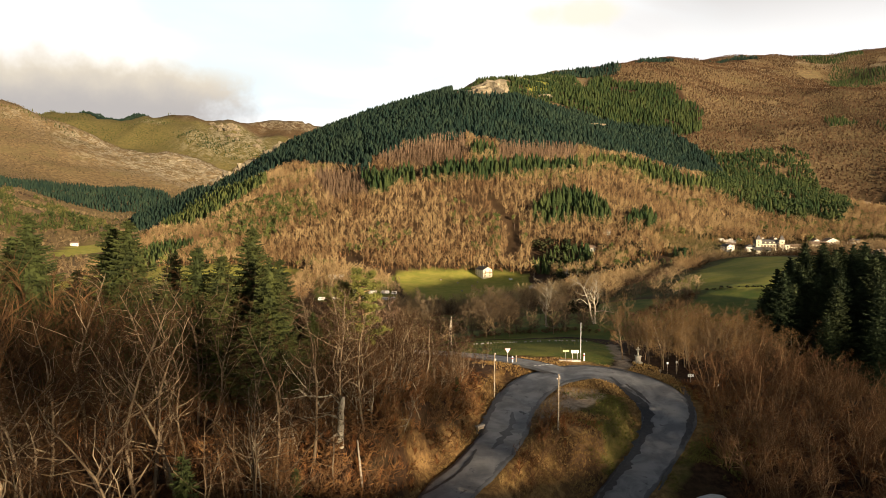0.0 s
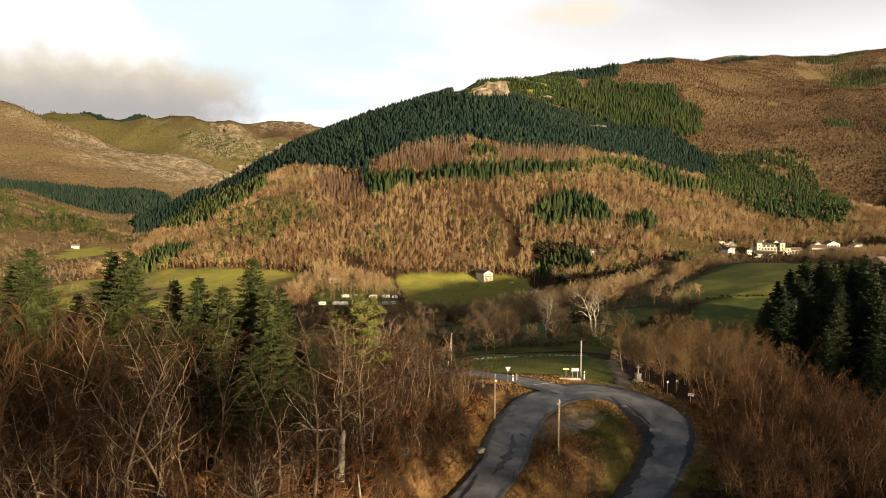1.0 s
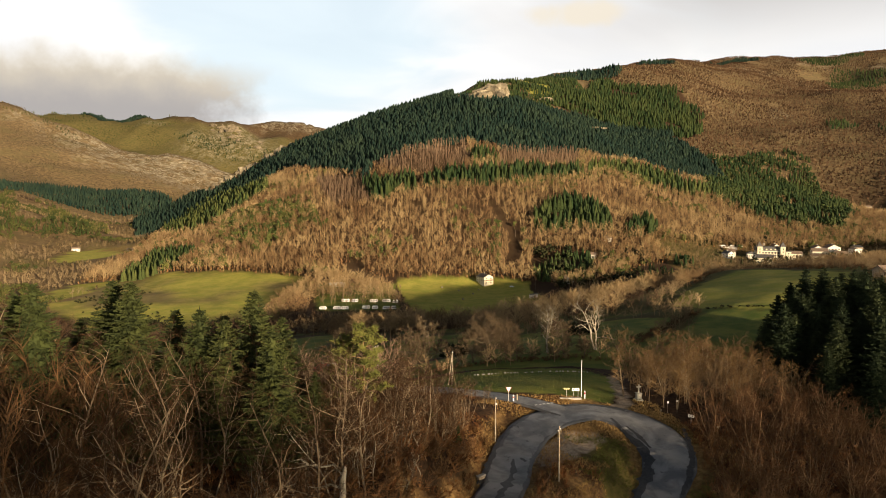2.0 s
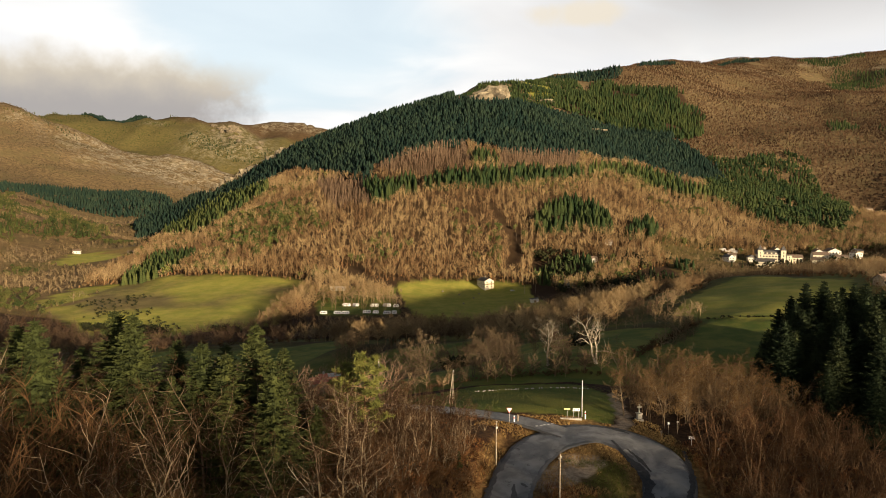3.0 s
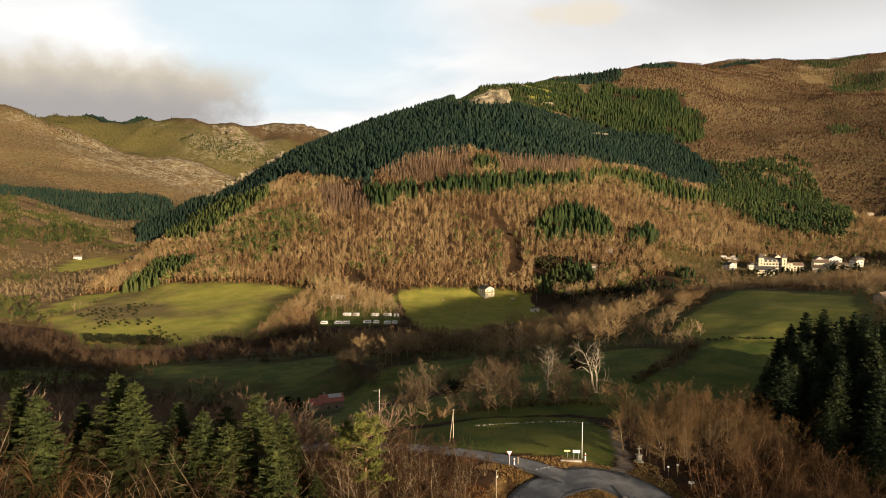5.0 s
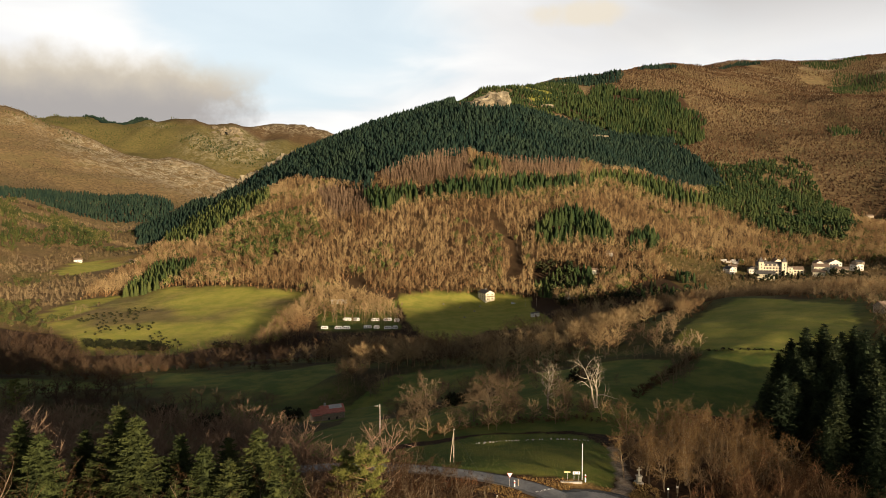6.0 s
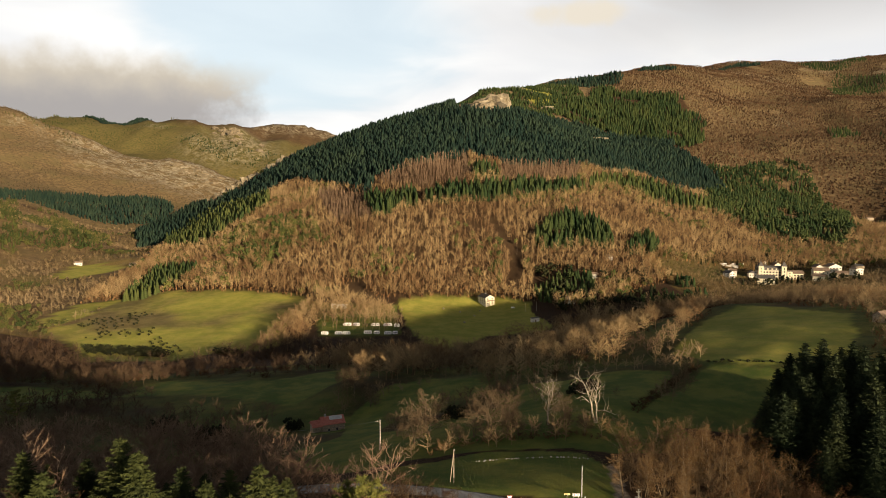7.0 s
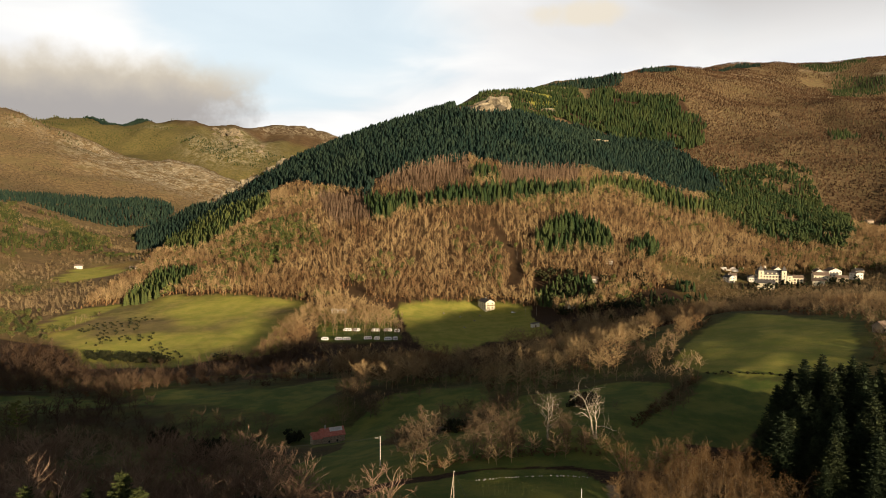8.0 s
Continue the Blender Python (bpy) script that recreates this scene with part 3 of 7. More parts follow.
def build_ground():
    xs = spaced(-40, 70, 1.0, 1.021, -3900, 3900)
    ys = spaced(56, 172, 1.0, 1.018, -900, 4880)
    gx, gy = np.meshgrid(xs, ys)
    z = ground(gx, gy)
    nx, ny = len(xs), len(ys)
    verts = np.stack([gx.ravel(), gy.ravel(), z.ravel()], 1)
    i = (np.arange(ny - 1)[:, None] * nx + np.arange(nx - 1)[None]).ravel()
    faces = np.stack([i, i + 1, i + nx + 1, i + nx], 1)
    x, y = verts[:, 0], verts[:, 1]
    far = np.hypot(x, y)
    jx, jy = x + fbm(x, y, 18, 3, 1) * 2.5, y + fbm(x, y, 18, 3, 2) * 2.5
    gap = np.clip((y - 172) * 0.018, 0.3, 60)

    def cover(names):
        """How much of each cell of the ground lies in the named zones."""
        return sum(in_any(names, jx, jy + k * gap).astype(float) for k in (-0.5, -0.3, -0.1, 0.1, 0.3, 0.5)) / 6
    green = cover(OPEN)
    rough = np.clip(0.45 + fbm(x, y, 30, 3, 17) * 0.4, 0, 0.7) * (((y > 178) & (y < 440) & (x > -300) & (x < 60)) | ((y > 225) & (y < 440) & (x >= 60) & (x < 330)))
    green = np.maximum(green, rough)
    d_road, at = nearest_on(ROAD_LINES[0], x, y)
    d_side, at2 = nearest_on(ROAD_LINES[1], x, y)
    wild = fbm(x, y, 9, 3, 8)
    dry = np.where((d_road < 22) & (green < 0.5), np.clip(wild * 0.8 + 0.95 - (d_road - at[:, 3]) * 0.26, 0, 0.9), 0.0)
    dry = np.where((x < -1) & (y < 90) & (d_road > at[:, 3] + 1.5 + wild), 0.0, dry)
    dry = np.maximum(dry, np.where(inside(ZONE["pale_field"], jx, jy), 0.8, 0))
    island = inside([(9, 86), (15, 104), (21, 112), (28, 114), (32, 110), (30, 100), (24, 90), (18, 80), (10, 76)], x, y)
    green = np.maximum(green, np.where(island & (x > 22 + wild * 4), 0.4, 0))
    dry = np.where(island, np.clip(0.55 - wild - (x - 24) * 0.08, 0.15, 1), dry)
    bank = (x < 12) & (y > 80) & (y < 124) & (d_road < at[:, 3] + 4 + 2 * wild) & ~island
    dry = np.where(bank, np.clip(0.75 + 0.5 * wild, 0.3, 1), dry)
    green = np.maximum(green, np.where((np.abs(d_road - at[:, 3] - 1.4) < 1.2) & (y > 80) & (x > 26), 0.35, 0))
    # sunlit fields get the brightened grass, shaded meadows keep the darker one
    straw = cover(["meadow_west", "meadow_centre", "far_fields", "pale_field", "valley_grass"]) * 0.85 + cover(["field_east"]) * 0.64
    brow = inside(WOOD["crest_grass"], jx, jy)
    green, straw = np.maximum(green, brow * 0.8), np.maximum(straw, brow * 0.5)
    heath = step01(1150, 1500, y) * (~in_any(["spruce_dark", "fir_upper", "pine_valley", "crest_grass"], x, y, WOOD))
    heath = np.where((x < -600) & (y > 1700), 1, heath)
    heath = np.maximum(heath, np.where(inside(ZONE["meadow_west"], jx, jy), np.clip(fbm(x, y, 60, 4, 9) * 1.0 - 0.1 + np.clip((-240 - x) / 160, 0, 0.6), 0, 0.85), 0))
    vale = (x < -330) & (y > 540) & (y < 1500) & (green < 0.5)
    heath = np.maximum(heath, np.where(vale, 0.75, 0))
    dry = np.maximum(dry, np.where(vale, np.clip(fbm(x, y, 70, 4, 19) * 0.9 + 0.25, 0, 0.8), 0))
    straw = np.maximum(straw, np.where(vale & (y < 1100), np.clip(fbm(x, y, 90, 4, 23) * 1.2 - 0.1, 0, 0.6), 0))
    dry = np.maximum(dry, np.where((x > 240) & (x < 560) & (y > 560) & (y < 810), np.clip(0.35 + fbm(x, y, 30, 3, 27) * 0.5, 0, 0.7), 0))
    green = np.maximum(green, np.where((x > 240) & (x < 560) & (y > 560) & (y < 810), 0.4, 0))
    heath = np.maximum(heath, np.where((x > -520) & (x < 640) & (y > 690) & (y <= 1300) & (green < 0.5), 0.15, 0))
    rock = np.clip(0.6 * step01(0.45, 0.9, fbm(x, y, 190, 5, 12)) * (far > 1900) + in_any(["rock_cliff", "rock_top"], jx, jy, WOOD), 0, 1)
    rock = np.maximum(rock, step01(620, 200, np.hypot(x + 1200, (y - 2780) * 1.2)) * 0.9)
    rock = np.maximum(rock, step01(420, 100, np.hypot(x + 1380, y - 4200)) * 0.6)
    # far ridge tinted greener: part real cover, part haze put into the colour
    green = np.maximum(green, step01(3250, 3700, y) * (x < -300) * 0.4)
    heath = np.where((y > 3250) & (x < -300), 0.3, heath)
    # on the last ridges grey rock colour stands in for distance haze
    rock = np.where((y > 4600) & (x < -300), 0.55, rock)
    green = np.where((y > 4480) & (x < -300), 0.0, green)
    soil = np.where(inside([(14, 104), (21, 113.5), (28, 115), (30, 112), (24, 107), (18, 101)], x + wild, y + wild), 1.0, 0)
    d_track, on = nearest_on(ROAD_LINES[2], x, y)
    soil = np.maximum(soil, np.where(d_track < on[:, 3] + 0.4 * wild, 0.9, 0))
    return tagged(mesh_object("ground", verts, faces, M["ground"], dict(grass=green, straw=straw, dry=dry, heath=heath, rock=rock, soil=soil), smooth=True),
                  "winter valley ground with meadows, leaf litter and heath", "ground", kind="structure")


ground_sheet = build_ground()


def ribbon(name, line, mat, lift=0.0, across=12, parent=None):
    """A road surface along a line, with a slight camber."""
    p = line
    t = np.gradient(p[:, :2], axis=0)
    t /= np.linalg.norm(t, axis=1)[:, None]
    n = np.stack([-t[:, 1], t[:, 0]], 1)
    verts, faces, edge_of = [], [], []
    m = across + 3
    for k in range(len(p)):
        w = p[k, 3]
        for j in range(-1, across + 2):
            s = np.clip(j / across * 2 - 1, -1, 1)
            edge = w + 0.1 * math.sin(k * 0.9) * math.sin(k * 0.37) if abs(s) == 1 else w
            q = p[k, :2] + n[k] * s * edge
            low = -0.35 if j in (-1, across + 1) else 0.06 * (1 - s * s)
            verts.append((q[0], q[1], p[k, 2] + lift + low))
            edge_of.append(abs(s))
    for k in range(len(p) - 1):
        for j in range(m - 1):
            a = k * m + j
            faces.append((a, a + m, a + m + 1, a + 1))
    return mesh_object(name, np.array(verts), np.array(faces), mat, dict(edge=edge_of), smooth=True, parent=parent)


road = tagged(ribbon("road", ROAD_LINES[0], M["asphalt"], 0.0), "worn grey asphalt mountain road in a hairpin bend", "road", kind="structure")
side_road = tagged(ribbon("side_road", ROAD_LINES[1], M["asphalt"], -0.03), "narrow asphalt side road joining the bend", "road", kind="structure")

# ---- woods: many small trees, each wood one object ----
def blades(rng, n, base, top, spread, wide, up):
    """Slivers that fan out from a stem, as bare branches do seen from far off."""
    v, f = [], []
    for k in range(n):
        a, h = rng.uniform(0, 2 * math.pi), rng.uniform(base, top)
        r = spread * rng.uniform(0.5, 1.0) * (1.0 - 0.55 * (h - base) / (1.0 - base + 1e-6))
        b = a + rng.uniform(-0.5, 0.5)
        tip = (math.cos(a) * r, math.sin(a) * r, min(1.0, h + up * rng.uniform(0.5, 1.1)))
        foot = (math.cos(b) * r * 0.12, math.sin(b) * r * 0.12, h)
        w = wide * rng.uniform(0.6, 1.2)
        side = (-math.sin(a + 0.9) * w, math.cos(a + 0.9) * w)
        i = len(v)
        v += [(foot[0] + side[0], foot[1] + side[1], foot[2]), (foot[0] - side[0], foot[1] - side[1], foot[2] - 0.01), tip]
        f.append((i, i + 1, i + 2))
    return v, f


def bare_template(rng, n, spread=0.28, wide=0.016, base=0.25, stem=0.02, up=0.3):
    """A leafless tree one metre high: a stem of three sides and a fan of branches."""
    v = [(math.cos(a) * stem, math.sin(a) * stem, 0) for a in (0, 2.1, 4.2)] + [(0.01, 0, 0.9)]
    f = [(0, 1, 3), (1, 2, 3), (2, 0, 3)]
    bv, bf = blades(rng, n, base, 0.82, spread, wide, up)
    return np.array(v + bv), np.array(f + [tuple(q + 4 for q in t) for t in bf])


def conifer_template(rng, tiers, sides, width=0.19, low=0.12):
    """A conifer one metre high: ragged skirts over a bare stem."""
    v = [(math.cos(a) * 0.014, math.sin(a) * 0.014, -0.03) for a in (0, 2.1, 4.2)] + [(0, 0, 0.5)]
    f = [(0, 1, 3), (1, 2, 3), (2, 0, 3)]
    for k in range(tiers):
        z0 = low + (1 - low) * k / tiers
        z1 = min(1.0, z0 + (1 - low) / tiers * 2.0)
        if k == tiers - 1:
            z1 = 1.0
        r = width * (1 - (z0 - low) / (1 - low)) ** 0.85 + 0.015
        i, turn = len(v), rng.uniform(0, 6)
        v.append((0, 0, z1))
        for s in range(sides):
            a = turn + s * 2 * math.pi / sides
            q = r * (rng.uniform(0.6, 1.12) if s % 2 else rng.uniform(0.85, 1.25))
            v.append((math.cos(a) * q, math.sin(a) * q, z0 - 0.03 * (q / r) + rng.uniform(-0.012, 0.012)))
        f += [(i, i + 1 + s, i + 1 + (s + 1) % sides) for s in range(sides)]
    return np.array(v), np.array(f)


def clump_template(rng, clumps, spread=0.3, low=0.45, size=0.2, stem=0.02, sides=6):
    """A pine or a bush one metre high: uneven clumps on a stem."""
    v = [(math.cos(a) * stem, math.sin(a) * stem, 0) for a in (0, 2.1, 4.2)] + [(0, 0, 0.8)]
    f = [(0, 1, 3), (1, 2, 3), (2, 0, 3)]
    for k in range(clumps):
        a, r, h = rng.uniform(0, 6.28), spread * math.sqrt(rng.random()) * 0.8, rng.uniform(low, 0.88)
        s = size * rng.uniform(0.7, 1.2)
        c = np.array((math.cos(a) * r, math.sin(a) * r, h))
        i, n = len(v), sides
        v.append(tuple(c + (0, 0, s * 0.95)))
        for q in range(n):
            t = q * 6.283 / n + a
            w = s * rng.uniform(0.55, 1.15)
            v.append(tuple(c + (math.cos(t) * w, math.sin(t) * w, rng.uniform(-0.6, 0.35) * s)))
        v.append(tuple(c + (0, 0, -s * 0.7)))
        f += [(i, i + 1 + q, i + 1 + (q + 1) % n) for q in range(n)] + [(i + n + 1, i + 1 + (q + 1) % n, i + 1 + q) for q in range(n)]
    return np.array(v), np.array(f)


def wood(name, templates, x, y, height, mat, label, seed=1, slim=1.0, sink=0.3, category="trees", stretch=0.18):
    """One object of many trees: each place gets a template, turned, scaled and tinted."""
    rng = np.random.default_rng(seed)
    z = ground(x, y) - sink
    n = len(x)
    pick, turn = rng.integers(0, len(templates), n), rng.uniform(0, 6.283, n)
    h = height * rng.uniform(0.62, 1.2, n)
    w = h * slim * rng.uniform(1 - stretch, 1 + stretch, n)
    tint = np.clip(rng.normal(0.45, 0.30, n) + fbm(x, y, 60, 3, 4) * 0.4, 0, 1)
    verts, faces, tints, count = [], [], [], 0
    for k, (tv, tf) in enumerate(templates):
        m = np.nonzero(pick == k)[0]
        if not len(m):
            continue
        c, s = np.cos(turn[m])[:, None], np.sin(turn[m])[:, None]
        vx = (tv[None, :, 0] * c - tv[None, :, 1] * s) * w[m][:, None] + x[m][:, None]
        vy = (tv[None, :, 0] * s + tv[None, :, 1] * c) * w[m][:, None] + y[m][:, None]
        vz = tv[None, :, 2] * h[m][:, None] + z[m][:, None]
        verts.append(np.stack([vx, vy, vz], 2).reshape(-1, 3))
        faces.append((tf[None] + (count + np.arange(len(m)) * len(tv))[:, None, None]).reshape(-1, 3))
        tints.append(np.repeat(tint[m], len(tv)))
        count += len(m) * len(tv)
    return tagged(mesh_object(name, np.concatenate(verts), np.concatenate(faces), mat, dict(tint=np.concatenate(tints))), label, category, kind="stuff")


def scatter(x0, x1, y0, y1, step, seed, keep, view=True):
    """Places on a shaken grid where keep(x, y) holds."""
    rng = np.random.default_rng(seed)
    gx, gy = np.meshgrid(np.arange(x0, x1, step), np.arange(y0, y1, step))
    x = (gx + rng.uniform(-0.48, 0.48, gx.shape) * step).ravel()
    y = (gy + rng.uniform(-0.48, 0.48, gy.shape) * step).ravel()
    m = keep(x, y)
    if view:
        m &= np.abs(x) < 0.74 * y + 40
    return x[m], y[m]


def branchy_template(rng, limbs, twigs, spread=0.33, low=0.2, wide=0.0045, stem=0.016):
    """A leafless tree one metre high, of limbs and twigs as slivers."""
    v, f = [], []

    def sliver(p, q, w):
        a, turn = (q - p).orthogonal().normalized(), rng.uniform(0, 3.14)
        a = (a * math.cos(turn) + (q - p).normalized().cross(a) * math.sin(turn)) * w
        k = len(v)
        v.extend([tuple(p - a), tuple(p + a), tuple(q)])
        f.append((k, k + 1, k + 2))
    top = (rng.uniform(-0.05, 0.05), rng.uniform(-0.05, 0.05), 0.9)
    v.extend([(math.cos(a) * stem, math.sin(a) * stem, -0.03) for a in (0, 2.1, 4.2)] + [top])
    f.extend([(0, 1, 3), (1, 2, 3), (2, 0, 3)])
    for k in range(limbs):
        a, up = k * 2.4 + rng.uniform(-0.5, 0.5), rng.uniform(-0.5, 1.0)
        ring = math.sqrt(max(0.05, 1 - up * up)) * spread * rng.uniform(0.55, 0.95)
        mid = 0.5 * (1 + low)
        q = Vector((math.cos(a) * ring, math.sin(a) * ring, mid + up * (1 - mid) * rng.uniform(0.75, 0.95)))
        h = max(low * 0.7, q.z * rng.uniform(0.5, 0.75))
        p = Vector((top[0] * h, top[1] * h, h))
        sliver(p, q, wide * 1.5)
        out = (q - Vector((0, 0, mid * 0.8))).normalized()
        for m in range(twigs):
            c = p.lerp(q, rng.uniform(0.2, 1.0))
            d = (out * 0.7 + Vector((rng.gauss(0, 0.7), rng.gauss(0, 0.7), rng.uniform(-0.2, 1.0)))).normalized()
            sliver(c, c + d * rng.uniform(0.06, 0.2), wide)
    return np.array(v), np.array(f)


RNG = random.Random(4)
T_CONIFER = [conifer_template(RNG, 4, 6, 0.2) for _ in range(7)]
T_SPARE = [conifer_template(RNG, 3, 6, 0.2) for _ in range(4)]
T_FIR = [conifer_template(RNG, 6, 7, 0.2, 0.06) for _ in range(5)]
T_BARE = [branchy_template(RNG, 10, 7, 0.30, 0.22, 0.0072, 0.010) for _ in range(8)]
T_SLIM = [bare_template(RNG, 22, 0.2, 0.0085, 0.25, 0.011) for _ in range(5)]
T_PINE = [clump_template(RNG, 13, 0.34, 0.35, 0.13) for _ in range(5)]
T_BUSH = [clump_template(RNG, 4, 0.5, 0.25, 0.42, 0.05) for _ in range(4)]
T_ROUND = [clump_template(RNG, 16, 0.5, 0.2, 0.17, 0.03) for _ in range(5)]
T_FUZZ = [bare_template(RNG, 8, 0.45, 0.2, 0.02, 0.03, 0.45) for _ in range(8)]
CONIFERS = [n for n in WOOD if n.split("_")[0] in ("spruce", "fir", "pine") and n != "pine_west"]
LARCH = ["larch", "larch_mid", "larch_strip"]
BARE_ROCK = ["rock_cliff", "rock_top", "ride"]


def zone_wood(zones, step, seed, sparse=-0.95):
    p = np.array([q for n in zones for q in WOOD[n]])

    def keep(x, y):
        a, b = x + fbm(x, y, 40, 2, 6) * 7, y + fbm(x, y, 40, 2, 7) * 7
        return in_any(zones, a, b, WOOD) & ~in_any(BARE_ROCK, x, y, WOOD) & (fbm(x, y, 55, 3, 9) > sparse)
    return scatter(p[:, 0].min() - 10, p[:, 0].max() + 10, p[:, 1].min() - 10, p[:, 1].max() + 10, step, seed, keep)


def hillside_keep(x, y):
    low = np.where(x < 110, 688, np.where(x < 250, 640, np.where(x < 520, 770, 700)))
    return (y > low) & (y < 1160) & (x > -400 - (y - 700) * 0.2) & ~in_any(OPEN, x, y) & ~in_any(CONIFERS + BARE_ROCK + LARCH, x, y, WOOD) & (fbm(x, y, 30, 3, 11) > -0.9)


def build_far_woods():
    wood("spruce_wood", T_CONIFER, *zone_wood(["spruce_dark", "spruce_brow"], 5.8, 11), 15.5, M["shade_spruce_far"], "dense dark spruce plantation on the upper hillside", 21, 1.3)
    wood("fir_wood", T_FIR, *zone_wood(["fir_upper"], 8.0, 12, -0.5), 18, M["fir_far"], "tall green firs standing loosely below the crest", 22, 1.05)
    wood("fir_plantation", T_FIR, *zone_wood(["fir_block", "fir_band", "fir_knot", "fir_square", "fir_small"], 4.9, 13), 20, M["fir_far"], "squared blocks of bright green fir plantation", 23, 1.1)
    wood("fir_belt", T_FIR, *zone_wood(["fir_east", "fir_west"], 6.4, 14), 18, M["belt_far"], "light green firs along the flank of the hill", 24, 1.05)
    wood("fir_hedge_wood", T_FIR, *zone_wood(["fir_hedge"], 5.6, 46), 14, M["belt_far"], "green firs behind the west meadow", 46, 1.1)
    wood("pine_wood", T_PINE, *zone_wood(["pine_west"], 7.0, 15, -0.45), 14, M["pine_far"], "yellow-green pines among bare trees", 25, 0.9)
    wood("east_pine_wood", T_PINE[:2] + T_FIR, *zone_wood(["pine_east"], 7.0, 44, -0.45), 16, M["fir_far"], "green pines among bare trees above the village", 44, 1.1)
    wood("house_pine_wood", T_FIR + T_PINE[:1], *zone_wood(["pine_house", "pine_mid"], 6.5, 38, 0.0), 11, M["fir_far"], "dark pines beside the meadow house", 38, 1.2)
    wood("valley_spruce_wood", T_SPARE, *zone_wood(["spruce_valley"], 10, 16), 14, M["shade_spruce_far"], "dark conifers filling the shaded side valley", 26, 1.1)
    wood("slope_pine_wood", T_ROUND[:2] + T_SPARE[:2], *zone_wood(["pine_valley"], 10.0, 39, -0.35), 11, M["olive_far"], "olive pines on the near valley side", 39, 1.0)
    # darker grey twigs put the valley side's shade into the colour
    wood("valley_bare_wood", T_BARE, *zone_wood(["pine_valley"], 11, 42), 10, M["river_far"], "leafless trees between the pines of the valley side", 42)
    wood("slope_fir_wood", T_SPARE + T_PINE[:1], *zone_wood(["fir_slope"], 7.6, 40, -0.4), 15, M["fir_far"], "dark green firs on the slope above the village", 40, 1.05)
    wood("crest_pine_wood", T_SPARE, *zone_wood(["pine_crest", "pine_block", "fir_patch"], 11, 41, -0.75), 13, M["fir_far"], "dark pines along the far crest", 41)
    wood("ridge_fir_wood", T_SPARE, *zone_wood(["fir_crest", "fir_ridge", "fir_knoll"], 9, 45), 16, M["shade_spruce_far"], "dark firs standing along the skyline", 45, 1.2)
    wood("brow_pines", T_SPARE, *zone_wood(["crest_pines"], 7.5, 47, -0.45), 9, M["fir_far"], "small pines scattered on the brow of the hill", 47, 1.1)
    brow_wood = zone_wood(["brow"], 7.6, 50, -0.3)
    wood("brow_wood", T_FIR[:2] + T_SPARE, *brow_wood, 12, M["fir_far"], "firs and pines thinning out on the brow of the hill", 50, 1.15)
    wood("east_bare_wood", T_BARE, *zone_wood(["pine_east", "fir_slope"], 9, 51, -0.7), 11, M["wood_far"], "leafless trees between the pines above the village", 51)
    # the dark green here stands in for shade and haze on the horizon
    wood("horizon_wood", T_SPARE, *zone_wood(["fir_horizon"], 10, 48), 17, M["shade_spruce_far"], "dark wood on the far horizon", 48, 2.4)
    wood("mountain_wood", T_SPARE, *zone_wood(["fir_mountain"], 17, 49, -0.4), 13, M["fir_far"], "dark green conifers on the far mountain", 49, 1.3)
    wood("larch_wood", T_SLIM, *zone_wood(LARCH, 4.4, 17), 14, M["larch_far"], "reddish leafless larch plantation", 27)
    x, y = scatter(-520, 700, 640, 1160, 5.4, 18, hillside_keep)
    wood("bare_wood", T_BARE, x, y, 15.5, M["wood_far"], "leafless brown deciduous wood on the hillside", 28)

    def wood_edge(x, y):
        return hillside_keep(x, y) & (y < 775)
    wood("wood_edge_shrubs", T_FUZZ, *scatter(-420, 620, 640, 775, 6.0, 25, wood_edge), 4.5, M["edge_far"], "russet shrubs along the foot of the hillside wood", 37, 1.1)

    def sprinkle(x, y):
        return hillside_keep(x, y) & (fbm(x, y, 70, 3, 31) > np.where(x < 40, 0.2, np.where(y < 760, 0.15, 0.4)))
    wood("scattered_pines", T_PINE, *scatter(-520, 700, 640, 1160, 12, 19, sprinkle), 12, M["pine_far"], "single pines scattered in the bare wood", 29)

    def moor(x, y):
        return (x > 300) & (y > 1080) & ~in_any(CONIFERS + ["crest_grass"], x, y, WOOD) & (x > (y - 1100) * 0.25 + 220) & (fbm(x, y, 90, 4, 32) > -0.95) & ~((y > 2500) & (fbm(x, y, 150, 3, 38) > 0.5))
    x, y = scatter(300, 2500, 1080, 3300, 8.2, 20, moor)
    wood("bare_scrub", T_FUZZ, x, y, 6.5, M["scrub_far"], "rust-brown leafless scrub on the high slope", 30, 1.3)

    def moor_firs(x, y):
        return (x > 560) & (y > 1080) & (y < 1700) & ~in_any(CONIFERS, x, y, WOOD) & (fbm(x, y, 200, 4, 33) > np.where(y < 1400, 0.05, 0.3))
    wood("slope_pines", T_SPARE, *scatter(380, 1600, 1080, 1700, 13, 21, moor_firs), 10, M["fir_far"], "clusters of pines on the high slope", 31)

    def west(x, y):
        return (x < -560) & (y > 1500) & (y < 3100) & (fbm(x, y, 120, 4, 34) > -0.5) & ~in_any(["spruce_valley", "pine_valley"], x, y, WOOD)
    wood("heath_scrub", T_FUZZ, *scatter(-2700, -560, 1500, 3100, 14, 22, west), 4.6, M["heath_far"], "low brown scrub on the far mountain", 32, 1.3)

    def west_firs(x, y):
        edge = (np.abs(y - 2690 - (x + 1737) * 0.1) < 45) & (x < -1480) & (fbm(x, y, 60, 2, 39) > -0.1)
        return edge | (x < -560) & (y > 3250) & (fbm(x, y, 330, 4, 35) > -0.05)
